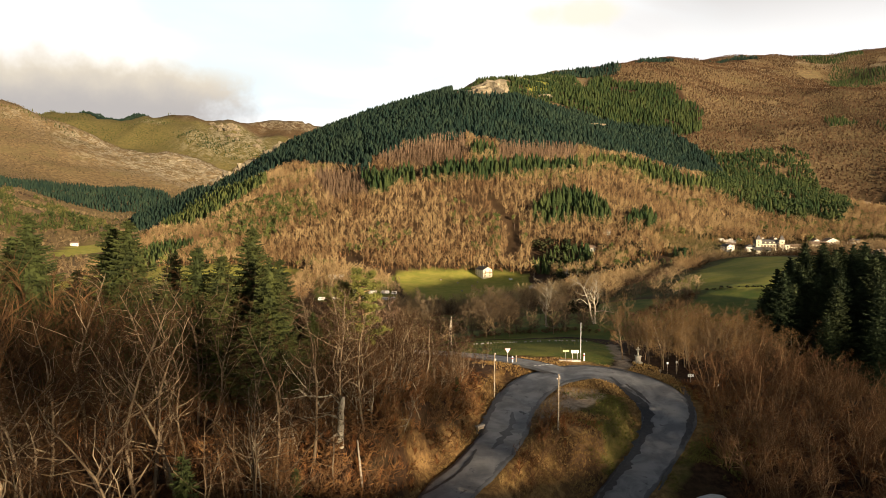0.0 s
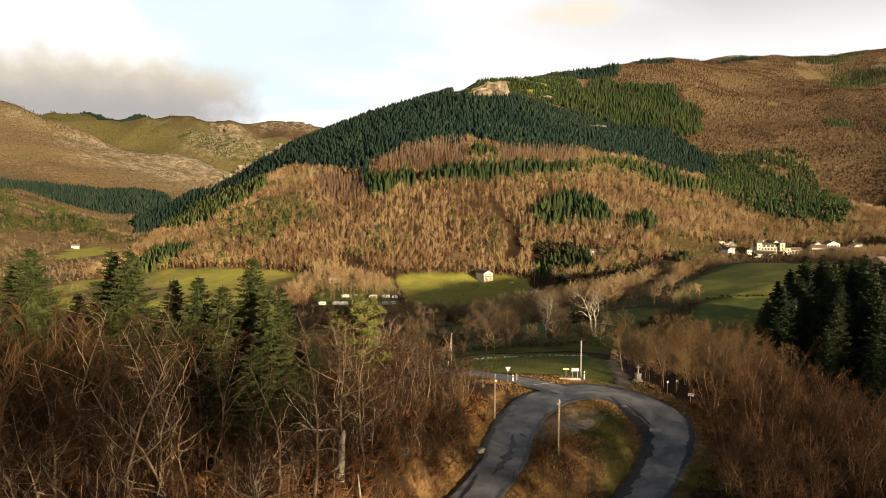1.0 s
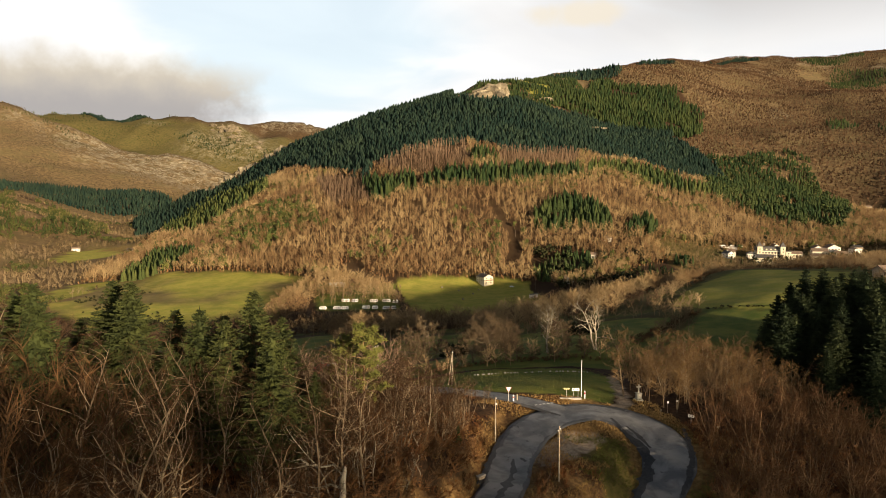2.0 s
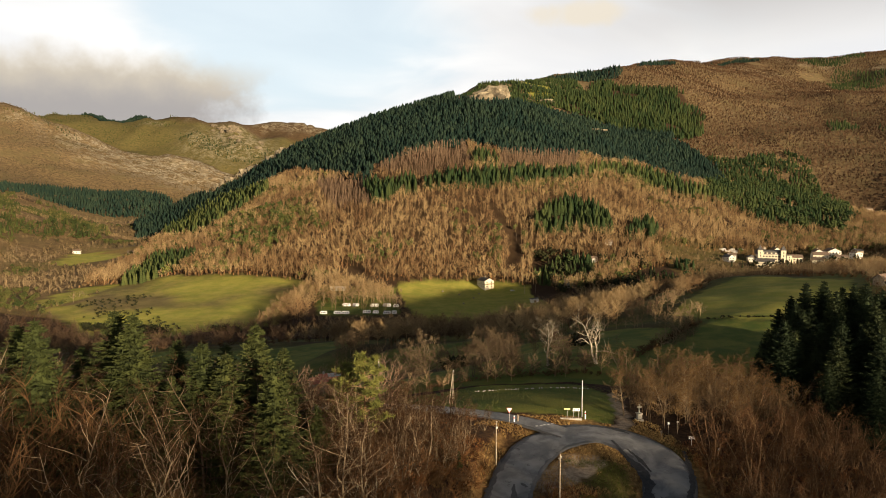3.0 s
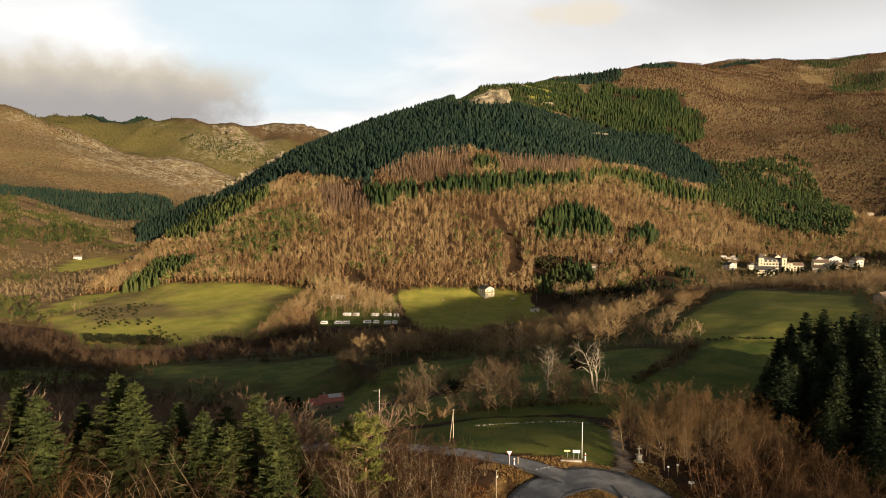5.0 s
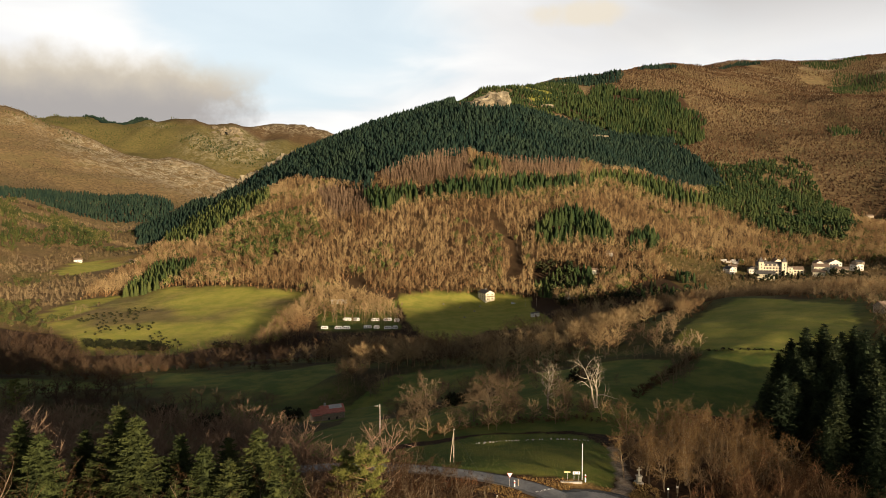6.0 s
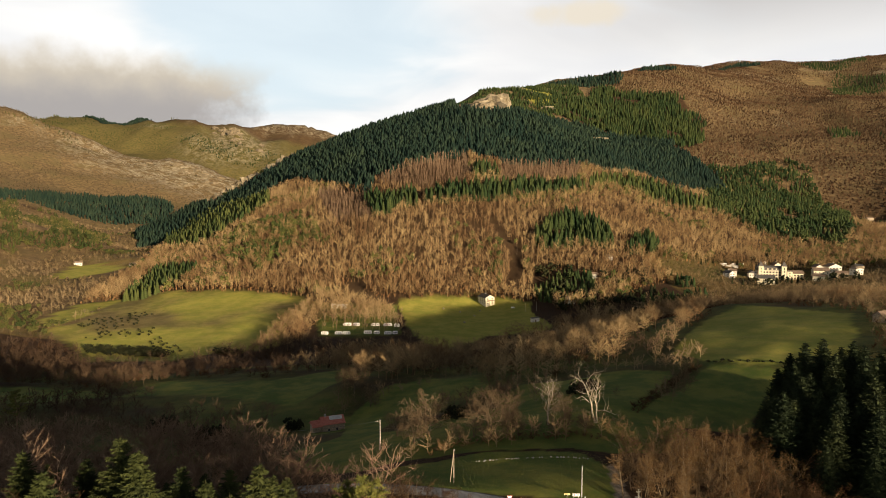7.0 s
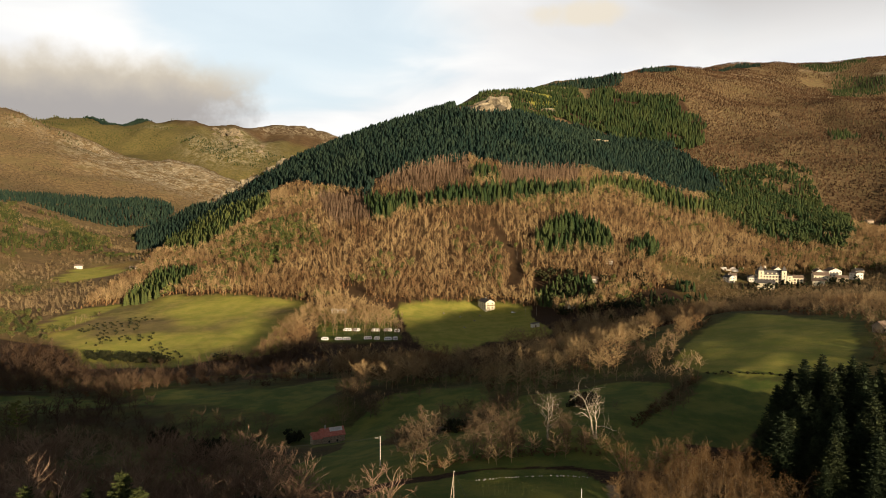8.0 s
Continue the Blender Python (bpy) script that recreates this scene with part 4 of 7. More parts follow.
    wood("far_pines", T_SPARE, *scatter(-3200, -560, 2600, 4500, 21, 23, west_firs), 11, M["olive_far"], "dark green pines in patches on the far mountain", 33, 1.2)

    def left_low(x, y):
        return (x < -330) & (y > 540) & (y < 1500) & ~in_any(OPEN, x, y) & ~in_any(CONIFERS, x, y, WOOD)
    x, y = scatter(-1150, -330, 540, 1500, 7.5, 24, left_low)
    half = fbm(x, y, 90, 3, 36) > 0.0
    # greyer twigs than the hillside wood's, standing in for shade in the valley
    wood("valley_trees", T_BARE, x[half], y[half], 10, M["river_far"], "grey-brown bare trees in the far valley", 34, 1.2)
    low = ~half & (fbm(x, y, 60, 3, 40) > -0.6)
    wood("valley_bushes", T_FUZZ, x[low], y[low], 4.5, M["heath_far"], "low brown bushes in the far valley", 36, 1.2, category="bushes")
    more = ~half & (fbm(x, y, 50, 3, 37) > 0.3)
    wood("valley_pines", T_PINE, x[more], y[more], 7, M["olive_far"], "mixed olive bushes in the far valley", 35, 1.2, category="bushes")


build_far_woods()

# ---- single trees ----
M["bark"] = material("grey_brown_bark", by_object((0.118, 0.083, 0.049), (0.255, 0.196, 0.124), (0.045, 0.029, 0.016), 0.8), 0.9, 0.4, 14, 0.15)
M["twig"] = material("brown_twigs", by_object((0.032, 0.016, 0.007), (0.075, 0.040, 0.017), (0.016, 0.009, 0.005), 0.35), 0.95, specular=0.1)
M["pale_bark"] = material("pale_lichened_bark", by_object((0.36, 0.31, 0.22), (0.47, 0.41, 0.30), (0.18, 0.145, 0.095), 1.0), 0.9, 0.4, 14, 0.15)
M["pale_twig"] = material("pale_twigs", by_object((0.25, 0.205, 0.14), (0.33, 0.275, 0.19), (0.15, 0.115, 0.075), 0.5), 0.95, specular=0.1)
M["rust_bark"] = material("russet_bark", by_object((0.19, 0.115, 0.056), (0.31, 0.20, 0.10), (0.09, 0.052, 0.028), 1.0), 0.9, 0.3, 14, 0.15)
M["rust_twig"] = material("russet_twigs", by_object((0.095, 0.047, 0.021), (0.175, 0.095, 0.042), (0.055, 0.028, 0.015), 0.3), 0.95, specular=0.1)
M["gold_twig"] = material("golden_twigs", by_object((0.105, 0.062, 0.025), (0.185, 0.115, 0.048), (0.052, 0.029, 0.013), 0.3), 0.95, specular=0.1)
M["meadow_bark"] = material("grey_bark", by_object((0.10, 0.075, 0.05), (0.19, 0.15, 0.10), (0.05, 0.036, 0.022), 0.6), 0.95, 0.4, 14, 0.1)
M["meadow_twig"] = material("grey_brown_twigs", by_object((0.085, 0.058, 0.032), (0.165, 0.118, 0.066), (0.05, 0.033, 0.018), 0.4), 0.95, specular=0.1)
M["needle"] = material("spruce_needles", by_object((0.032, 0.043, 0.010), (0.060, 0.066, 0.016), (0.017, 0.024, 0.007), 0.5), 0.85, specular=0.2)
M["needle_dark"] = material("dark_fir_needles", by_object((0.022, 0.034, 0.012), (0.042, 0.052, 0.017), (0.010, 0.017, 0.007), 0.4), 0.85, specular=0.2)
M["dark_bark"] = material("dark_conifer_bark", by_object((0.035, 0.026, 0.018), (0.06, 0.044, 0.03), (0.02, 0.015, 0.01), 0.8), 0.95, specular=0.1)
M["needle_pine"] = material("pine_needles", by_object((0.12, 0.13, 0.026), (0.16, 0.155, 0.036), (0.06, 0.072, 0.016), 0.6), 0.85, specular=0.2)


class Shape:
    """Collects tubes and slivers into one mesh."""

    def __init__(self):
        self.v, self.f = [], []

    def tube(self, pts, radii, sides):
        base = len(self.v)
        for k, (p, r) in enumerate(zip(pts, radii)):
            d = (pts[min(k + 1, len(pts) - 1)] - pts[max(k - 1, 0)]).normalized()
            a = d.orthogonal().normalized()
            b = d.cross(a)
            for s in range(sides):
                t = s * 2 * math.pi / sides
                self.v.append(p + (a * math.cos(t) + b * math.sin(t)) * r)
        for k in range(len(pts) - 1):
            for s in range(sides):
                i, j = base + k * sides + s, base + k * sides + (s + 1) % sides
                self.f.append((i, j, j + sides, i + sides))

    def sliver(self, p, q, w, rng):
        d = q - p
        a = d.orthogonal().normalized()
        a = (a * math.cos(rng) + d.normalized().cross(a) * math.sin(rng)) * w
        i = len(self.v)
        self.v += [p - a, p + a, q]
        self.f.append((i, i + 1, i + 2))

    def mesh(self, name, mat, smooth=False, other=None, other_mat=None):
        """The mesh; the faces of a second shape may join it with a material of their own."""
        me = bpy.data.meshes.new(name)
        v, f = [tuple(p) for p in self.v], list(self.f)
        if other:
            f += [tuple(k + len(v) for k in t) for t in other.f]
            v += [tuple(p) for p in other.v]
        me.from_pydata(v, [], f)
        me.materials.append(mat)
        if other:
            me.materials.append(other_mat)
            me.polygons.foreach_set("material_index", np.repeat([0, 1], [len(self.f), len(other.f)]).astype(np.int32))
        if smooth:
            me.polygons.foreach_set("use_smooth", np.ones(len(me.polygons), bool))
        return me


def grow(rng, stem, crown, twigs, p, d, length, radius, level, opt):
    """One branch and, from it, the next finer ones."""
    if level >= opt["levels"]:
        twigs.sliver(p, p + d * length, opt["twig"] * (1.0 if level == opt["levels"] else 0.7), rng.uniform(0, 3.14))
        return
    n = (8, 5, 2, 2)[level]
    pts, rad = [p.copy()], [radius]
    for k in range(n):
        wob = Vector((rng.gauss(0, 1), rng.gauss(0, 1), rng.gauss(0, 0.6))) * opt["bend"][level]
        d = (d + wob + Vector((0, 0, opt["lift"][level]))).normalized()
        p = p + d * (length / n)
        pts.append(p.copy())
        rad.append(radius * (1 - 0.86 * (k + 1) / n))
    if level == 0:
        stem.tube(pts, rad, 7)
    elif level == 1:
        crown.tube(pts, rad, 3)
    else:
        twigs.tube(pts, rad, 3)
    count = opt["count"][level]
    for k in range(count):
        t = opt["bare"][level] + (1 - opt["bare"][level]) * (k + rng.random()) / count
        s = min(t * n, n - 0.01)
        i = int(s)
        q = pts[i].lerp(pts[i + 1], s - i)
        along = (pts[i + 1] - pts[i]).normalized()
        turn = rng.uniform(0, 2 * math.pi)
        side = along.orthogonal().normalized()
        side = side * math.cos(turn) + along.cross(side) * math.sin(turn)
        a = radians(rng.uniform(*opt["angle"]))
        e = along * math.cos(a) + side * math.sin(a)
        ln = length * opt["ratio"][level] * rng.uniform(0.6, 1.15) * (1.0 - 0.55 * t)
        grow(rng, stem, crown, twigs, q, e.normalized(), ln, max(rad[i] * 0.62, 0.016), level + 1, opt)


HABIT = {
    "tall": dict(levels=3, twig=0.018, bend=(0.15, 0.32, 0.36), lift=(0.03, 0.08, 0.05), count=(17, 8, 6), bare=(0.22, 0.22, 0.1), angle=(34, 70), ratio=(0.48, 0.50, 0.5), stems=1, lean=0.22),
    "coppice": dict(levels=3, twig=0.026, bend=(0.10, 0.20, 0.26), lift=(0.04, 0.035, 0.03), count=(11, 8, 8), bare=(0.2, 0.15, 0.1), angle=(32, 72), ratio=(0.46, 0.5, 0.55), stems=5, lean=0.5),
    "spread": dict(levels=3, twig=0.034, bend=(0.12, 0.20, 0.26), lift=(0.02, 0.02, 0.02), count=(18, 12, 14), bare=(0.16, 0.2, 0.15), angle=(45, 82), ratio=(0.74, 0.52, 0.5), stems=2, lean=0.2),
    "pole": dict(levels=3, twig=0.026, bend=(0.06, 0.18, 0.24), lift=(0.03, 0.06, 0.04), count=(18, 9, 9), bare=(0.3, 0.15, 0.1), angle=(34, 74), ratio=(0.46, 0.5, 0.5), stems=2, lean=0.2),
    "snaggy": dict(levels=3, twig=0.03, bend=(0.2, 0.42, 0.45), lift=(0.03, 0.10, 0.05), count=(11, 6, 3), bare=(0.25, 0.25, 0.2), angle=(35, 72), ratio=(0.72, 0.5, 0.45), stems=2, lean=0.3),
    "shrub": dict(levels=2, twig=0.03, bend=(0.10, 0.2, 0.2), lift=(0.05, 0.06, 0.04), count=(10, 10, 4), bare=(0.08, 0.1, 0.1), angle=(22, 60), ratio=(0.55, 0.5, 0.5), stems=6, lean=0.6),
}


def bare_tree(name, habit, height, radius, bark, twig, label, seed, category="tree", group=""):
    """A leafless tree: an empty at its foot, with trunk, branches and twigs."""
    rng, opt = random.Random(seed), HABIT[habit]
    stem, crown, twigs = Shape(), Shape(), Shape()
    for k in range(opt["stems"]):
        a, lean = rng.uniform(0, 6.28), opt["lean"] * rng.uniform(0.3, 1.2)
        d = Vector((math.cos(a) * lean, math.sin(a) * lean, 1)).normalized()
        foot = Vector((math.cos(a), math.sin(a), 0)) * (0.25 * (opt["stems"] > 1))
        foot.z = -0.5
        grow(rng, stem, crown, twigs, foot, d, height * rng.uniform(0.8, 1.0), radius * rng.uniform(0.7, 1.0), 0, opt)
    tree = new(name)
    tree.empty_display_size = 0.5
    new("trunk", stem.mesh("trunk", bark, True)).parent = tree
    new("crown", crown.mesh("crown", bark, False, twigs, twig)).parent = tree
    return tagged(tree, label, category, group)


def conifer_tree(name, height, width, mat, label, seed, low=0.08, whorls=30, per=8, droop=0.32, group="", lush=1.0, core=14, fill=0.48, taper=0.8):
    """A spruce or fir: a straight stem and drooping, feathered boughs."""
    rng = random.Random(seed)
    stem, boughs = Shape(), Shape()
    stem.tube([Vector((0, 0, -0.5)), Vector((0.05, 0, height * 0.5)), Vector((0, 0.03, height))], [height * 0.011, height * 0.007, 0.02], 6)
    # the shaded heart of the crown: ragged skirts of inner boughs
    for k in range(core):
        t = k / core
        z0, z1 = height * (low + (1 - low) * t), height * min(0.985, low + (1 - low) * (t + 2.1 / core))
        r0 = width * (1 - t) ** (taper + 0.05) * fill
        i = len(boughs.v)
        boughs.v.append(Vector((0, 0, z1)))
        for s in range(14):
            a = s * 6.283 / 14 + k
            q = r0 * rng.uniform(0.55, 1.15)
            boughs.v.append(Vector((math.cos(a) * q, math.sin(a) * q, z0 - q * 0.25 + rng.uniform(-0.3, 0.3))))
        boughs.f += [(i, i + 1 + s, i + 1 + (s + 1) % 14) for s in range(14)]
    for k in range(whorls):
        t = (k + rng.random() * 0.6) / whorls
        z = height * (low + (1 - low) * t)
        reach = width * (1 - t) ** taper * (1.0 if t > 0.12 else 0.75) + 0.15
        for j in range(per):
            a = (j + rng.random()) * 6.283 / per + k
            r = reach * rng.uniform(0.72, 1.12)
            out = Vector((math.cos(a), math.sin(a), 0))
            cross = Vector((-math.sin(a), math.cos(a), 0))
            n = max(4, int(4 + r * 2.6 * lush))
            base = Vector((0, 0, z + rng.uniform(-0.5, 0.5) * height / whorls))
            sag = droop * rng.uniform(0.6, 1.3)

            def at(s):
                return base + out * (r * s) + Vector((0, 0, r * (-sag * s + 0.75 * sag * s ** 2.5 + 0.10 * s)))
            for m in range(n):
                s = 0.10 + 0.90 * (m + rng.random() * 0.6) / n
                p = at(s)
                w = (r * 0.34 * (1.05 - s) + 0.20) * rng.uniform(0.75, 1.25)
                for side in (-1, 1):
                    tip = p + out * w * rng.uniform(0.5, 1.0) + cross * side * w * rng.uniform(0.6, 1.1) + Vector((0, 0, w * rng.uniform(-0.55, 0.15)))
                    boughs.sliver(p, tip, 0.07 + 0.04 * w, rng.uniform(0, 3.14))
                if m % 2 == 0:
                    tip = p + out * w * 0.3 + cross * rng.uniform(-0.3, 0.3) * w - Vector((0, 0, w * rng.uniform(0.5, 1.1)))
                    boughs.sliver(p, tip, 0.10, rng.uniform(0, 3.14))
            boughs.sliver(at(0.1), at(0.75), 0.11, 0.3)
            boughs.sliver(at(0.72), at(1.0) + out * 0.2 + Vector((0, 0, 0.12)), 0.11, rng.uniform(0, 3.14))
    i = len(boughs.v)
    boughs.v += [Vector((-0.12, 0, height - 0.9)), Vector((0.12, 0, height - 0.9)), Vector((0, 0, height + 0.3)), Vector((0, -0.12, height - 0.9)), Vector((0, 0.12, height - 0.9))]
    boughs.f += [(i, i + 1, i + 2), (i + 3, i + 4, i + 2)]
    tree = new(name)
    for part_name, shape, m in (("trunk", stem, M["dark_bark"]), ("crown", boughs, mat)):
        ob = new(part_name, shape.mesh(part_name, m))
        ob.parent = tree
    return tagged(tree, label, "tree", group)


def pine_tree(name, height, width, mat, label, seed, tufts=120):
    """A pine: a forked stem and rounded tufts of needles in layers."""
    rng = random.Random(seed)
    stem, limbs, crown = Shape(), Shape(), Shape()
    stem.tube([Vector((0, 0, -0.5)), Vector((0.2, 0.1, height * 0.5)), Vector((0.1, 0.2, height * 0.95))], [0.22, 0.16, 0.05], 7)
    for k in range(26):
        t = 0.30 + 0.68 * k / 26
        a = k * 2.4 + rng.uniform(-0.4, 0.4)
        r = width * rng.uniform(0.6, 1.1) * math.sin(min(1.0, (1 - t) * 1.5 + 0.16) * 1.5)
        p = Vector((0.15 * t, 0.15 * t, height * t))
        q = p + Vector((math.cos(a) * r, math.sin(a) * r, 0.28 * r))
        limbs.tube([p, p.lerp(q, 0.5) + Vector((0, 0, -0.1)), q], [0.07, 0.05, 0.02], 3)
        for m in range(tufts // 20):
            c = p.lerp(q, rng.uniform(0.45, 1.05)) + Vector((rng.gauss(0, 0.3), rng.gauss(0, 0.3), rng.gauss(0.15, 0.18)))
            for s in range(11):
                d = Vector((rng.gauss(0, 1), rng.gauss(0, 1), rng.gauss(0.5, 0.6))).normalized()
                crown.sliver(c, c + d * rng.uniform(0.4, 0.75), 0.07, rng.uniform(0, 3))
    tree = new(name)
    new("trunk", stem.mesh("trunk", M["rust_bark"], True)).parent = tree
    new("crown", limbs.mesh("crown", M["rust_bark"], False, crown, mat)).parent = tree
    return tagged(tree, label, "tree")


def height_at(x, y):
    return float(ground(np.array([x]), np.array([y]))[0])


def plant(tree, x, y, size=1.0, turn=0.0, lean=0.0, first=False):
    """Sets the first tree of a kind, or a copy of it, on the ground."""
    m = pose(x, y, height_at(x, y), lean, lean * 0.6, turn) @ Matrix.Diagonal((size, size, size, 1))
    if first:
        tree.matrix_basis = m
        return tree
    return copy_thing(tree, m)


def plant_all(kinds, places, rng, sizes=(0.85, 1.12), lean=3.0):
    """Plants every place with one of the kinds in turn; the first use takes the model itself."""
    used = set()
    for k, (x, y, *s) in enumerate(places):
        kind = kinds[k % len(kinds)]
        size = s[0] if s else rng.uniform(*sizes)
        plant(kind, x, y, size, rng.uniform(0, 360), rng.uniform(-lean, lean), first=kind.name not in used)
        used.add(kind.name)


def shaken(x0, x1, y0, y1, step, seed, keep):
    x, y = scatter(x0, x1, y0, y1, step, seed, keep, view=False)
    return list(zip(x.tolist(), y.tolist()))


def off_road(x, y, margin):
    out = np.ones(x.shape, bool)
    for line in ROAD_LINES:
        d, at = nearest_on(line, x, y)
        out &= d > at[:, 3] + margin
    return out


CLEARING = [(-14, 46), (-6, 46), (-3.5, 74), (-9, 75), (-15, 72)]


def build_near_trees():
    rng = random.Random(9)
    tall = [bare_tree("bare_tree", "tall", h, r, M["bark"], M["twig"], "tall leafless grey-brown tree on the wooded slope", s, group="bare trees on the slope")
            for h, r, s in ((19, 0.19, 1), (17, 0.15, 2), (20, 0.21, 3), (15, 0.13, 4), (18, 0.17, 5))]
    slope = [(-45, 40), (-24, 36), (-13, 52), (-9, 72), (-7, 82), (-14, 92), (-36, 92), (-56, 74)]

    def west(x, y):
        return inside(slope, x, y) & off_road(x, y, 5)
    def fit(places):
        return [(x, y, min((s[0] if s else rng.uniform(0.85, 1.12)) * (1.08 if x < -22 else 1.0), (110.6 - 0.45 * y - height_at(x, y)) / 19)) for x, y, *s in places]
    plant_all(tall, fit([(-28, 37, 0.8), (-22.5, 44, 0.7), (-26.8, 58, 0.95)] + shaken(-58, -6, 36, 93, 4.9, 41, west) + [(-60, 66, 1.15), (-54, 62, 1.1), (-63, 72, 1.2), (-50, 68, 1.15), (-45, 74, 1.1), (-66, 80, 1.2), (-58, 84, 1.1), (-70, 76, 1.2)]), rng)
    clump = [bare_tree("coppiced_tree", "coppice", 11.5, 0.14, M["bark"], M["twig"], "many-stemmed leafless tree on the road bank", s, group="coppiced trees on the slope") for s in (11, 12)]
    plant_all(clump, [(-3.6, 90.5, 1.05), (-7.5, 90, 0.9), (-10, 79, 0.8), (-0.5, 97, 0.75), (-16, 66, 0.7), (-14.2, 76, 0.9), (-5.5, 96, 0.9), (-10.5, 98, 1.0), (-14, 86, 0.9), (-6, 84.5, 0.8), (2, 104, 0.6), (-2.5, 106, 0.7), (-8, 106, 0.9), (-15, 101, 1.0), (-19, 93, 0.9), (-3, 112, 0.9), (1, 113, 0.85), (4.5, 117, 0.7), (-7, 114, 0.95), (7.5, 121, 0.5), (-12, 112, 1.0), (3.5, 110, 0.7), (-4, 118, 0.8)], rng)
    slim = [bare_tree("bank_tree", "tall", h, r, M["bark"], M["twig"], "slender leafless tree above the road bank", s, group="bank trees") for h, r, s in ((10, 0.10, 6), (12, 0.12, 7), (9, 0.09, 8))]

    def above(x, y):
        return inside([(-22, 44), (-11, 58), (-5, 70), (0, 82), (5, 98), (3, 108), (-8, 110), (-18, 104), (-18, 96), (-14, 80), (-20, 64)], x, y) & off_road(x, y, 4.5) & ~inside(CLEARING, x, y)
    plant_all(slim, shaken(-24, 8, 42, 126, 3.7, 45, above), rng, (0.7, 1.15))
    sapling = [bare_tree("sapling", "tall", h, r, bark, M["rust_twig"], "thin leafless sapling on the road bank", s, group="saplings on the bank")
               for h, r, s, bark in ((5.5, 0.09, 14, M["rust_bark"]), (7, 0.10, 15, M["pale_bark"]), (4.5, 0.08, 16, M["rust_bark"]))]

    def brow(x, y):
        return inside([(-20, 60), (-10, 61), (-4, 73), (0, 84), (2, 92), (-4, 93), (-12, 84), (-19, 73)], x, y) & off_road(x, y, 3.0) & ~inside(CLEARING, x, y)
    plant_all(sapling, shaken(-21, 4, 58, 94, 2.1, 46, brow), rng, (0.6, 1.15))
    # russet trees in and behind the bend
    rust = [bare_tree("russet_tree", "coppice", 12.5, 0.14, M["rust_bark"], M["rust_twig"], "leafless russet-brown tree beside the bend", s, group="russet trees beside the road") for s in (21, 22, 23, 24)]
    bend = [(47, 116), (46, 104), (41, 95), (38, 84), (40, 72), (62, 66), (80, 100), (92, 140), (84, 150), (60, 140)]

    def east(x, y):
        return inside(bend, x, y) & off_road(x, y, 3.0)
    plant_all(rust, shaken(36, 94, 64, 152, 5.4, 42, east), rng, (0.6, 1.0))
    gold = [bare_tree("roadside_tree", "pole", 13.5, 0.12, M["bark"], M["gold_twig"], "leafless golden-brown tree in a close row", s, group="row of trees behind the bend") for s in (31, 32, 33)]

    def row(x, y):
        return inside([(37, 133), (48, 128), (62, 132), (88, 152), (86, 168), (60, 164), (42, 150)], x, y) & off_road(x, y, 0.8)
    plant_all(gold, [(38.2, 134.5, 0.95), (42.5, 131.2, 0.9), (45, 129.5, 0.95), (50, 128, 0.9)] + shaken(36, 90, 126, 170, 4.6, 43, row), rng, (0.85, 1.15))
    # old trees on the shelf
    old = [bare_tree("meadow_tree", "spread", 13.5, 0.24, M["meadow_bark"], M["meadow_twig"], "spreading leafless tree at the meadow's edge", s, group="meadow trees") for s in (51, 52, 53, 54)]
    plant_all(old, [(-4.0, 189.9, 1.15), (-9.5, 188.5, 0.8), (13.0, 183.9, 1.15), (8.2, 185.5, 0.85), (18.2, 186.5, 0.75), (20.6, 197.9, 0.8), (35.5, 187.9, 0.7), (-15.4, 205.9, 0.75), (-34.6, 289.9, 0.7), (40.5, 183.9, 0.6), (-44.9, 307.9, 0.9), (4.3, 181.9, 0.55)], rng)
    pale = [bare_tree("pale_dead_tree", "snaggy", 13.5, 0.36, M["pale_bark"], M["pale_twig"], "pale, half-dead tree with crooked bare limbs", s, group="pale dead trees") for s in (61, 62)]
    plant_all(pale, [(45.6, 191, 1.3), (31.5, 193, 1.05)], rng)
    birch = bare_tree("birch", "tall", 13, 0.12, M["pale_bark"], M["twig"], "slim white-stemmed birch above the road bank", 71)
    plant_all([birch], [(-13.0, 71.5, 1.0), (-17.3, 58.5, 0.85), (-20, 63, 0.8), (-9.6, 76, 0.6)], rng)
    shrub = [bare_tree("bare_shrub", "shrub", 4.5, 0.035, M["rust_bark"], M["rust_twig"], "leafless reddish-brown shrub on the bank", s, "shrub", "shrubs on the banks") for s in (81, 82, 83)]

    def bank(x, y):
        return inside([(-22, 46), (-8, 62), (-3, 76), (1, 88), (6, 103), (3, 112), (-6, 104), (-12, 84), (-20, 66)], x, y) & off_road(x, y, 2.2)
    plant_all(shrub, shaken(-24, 8, 44, 114, 2.3, 44, bank) + [(12.6, 90, 0.55), (14, 93.5, 0.75), (10.8, 86, 0.8), (9, 82, 0.7), (15.5, 86, 0.6), (12.5, 84, 0.9), (9.5, 79.5, 0.9), (14.5, 89, 0.9), (16.5, 92, 0.6), (11, 82, 1.0), (17, 88, 0.6), (13, 87, 0.8), (15.2, 96, 0.5), (18, 97.5, 0.4), (-1, 175, 1.0), (-4, 171, 0.8), (45, 83, 1), (43, 89, 0.8)], rng, (0.45, 1.05))
    # conifers on the slope
    spruce = [conifer_tree("spruce", h, w, M["needle"], "green spruce on the wooded slope", s, whorls=34, per=9, group="spruces on the slope", lush=1.3, fill=0.42, taper=0.72) for h, w, s in ((22, 6.8, 1), (20, 6.3, 2), (23, 7.2, 3))]
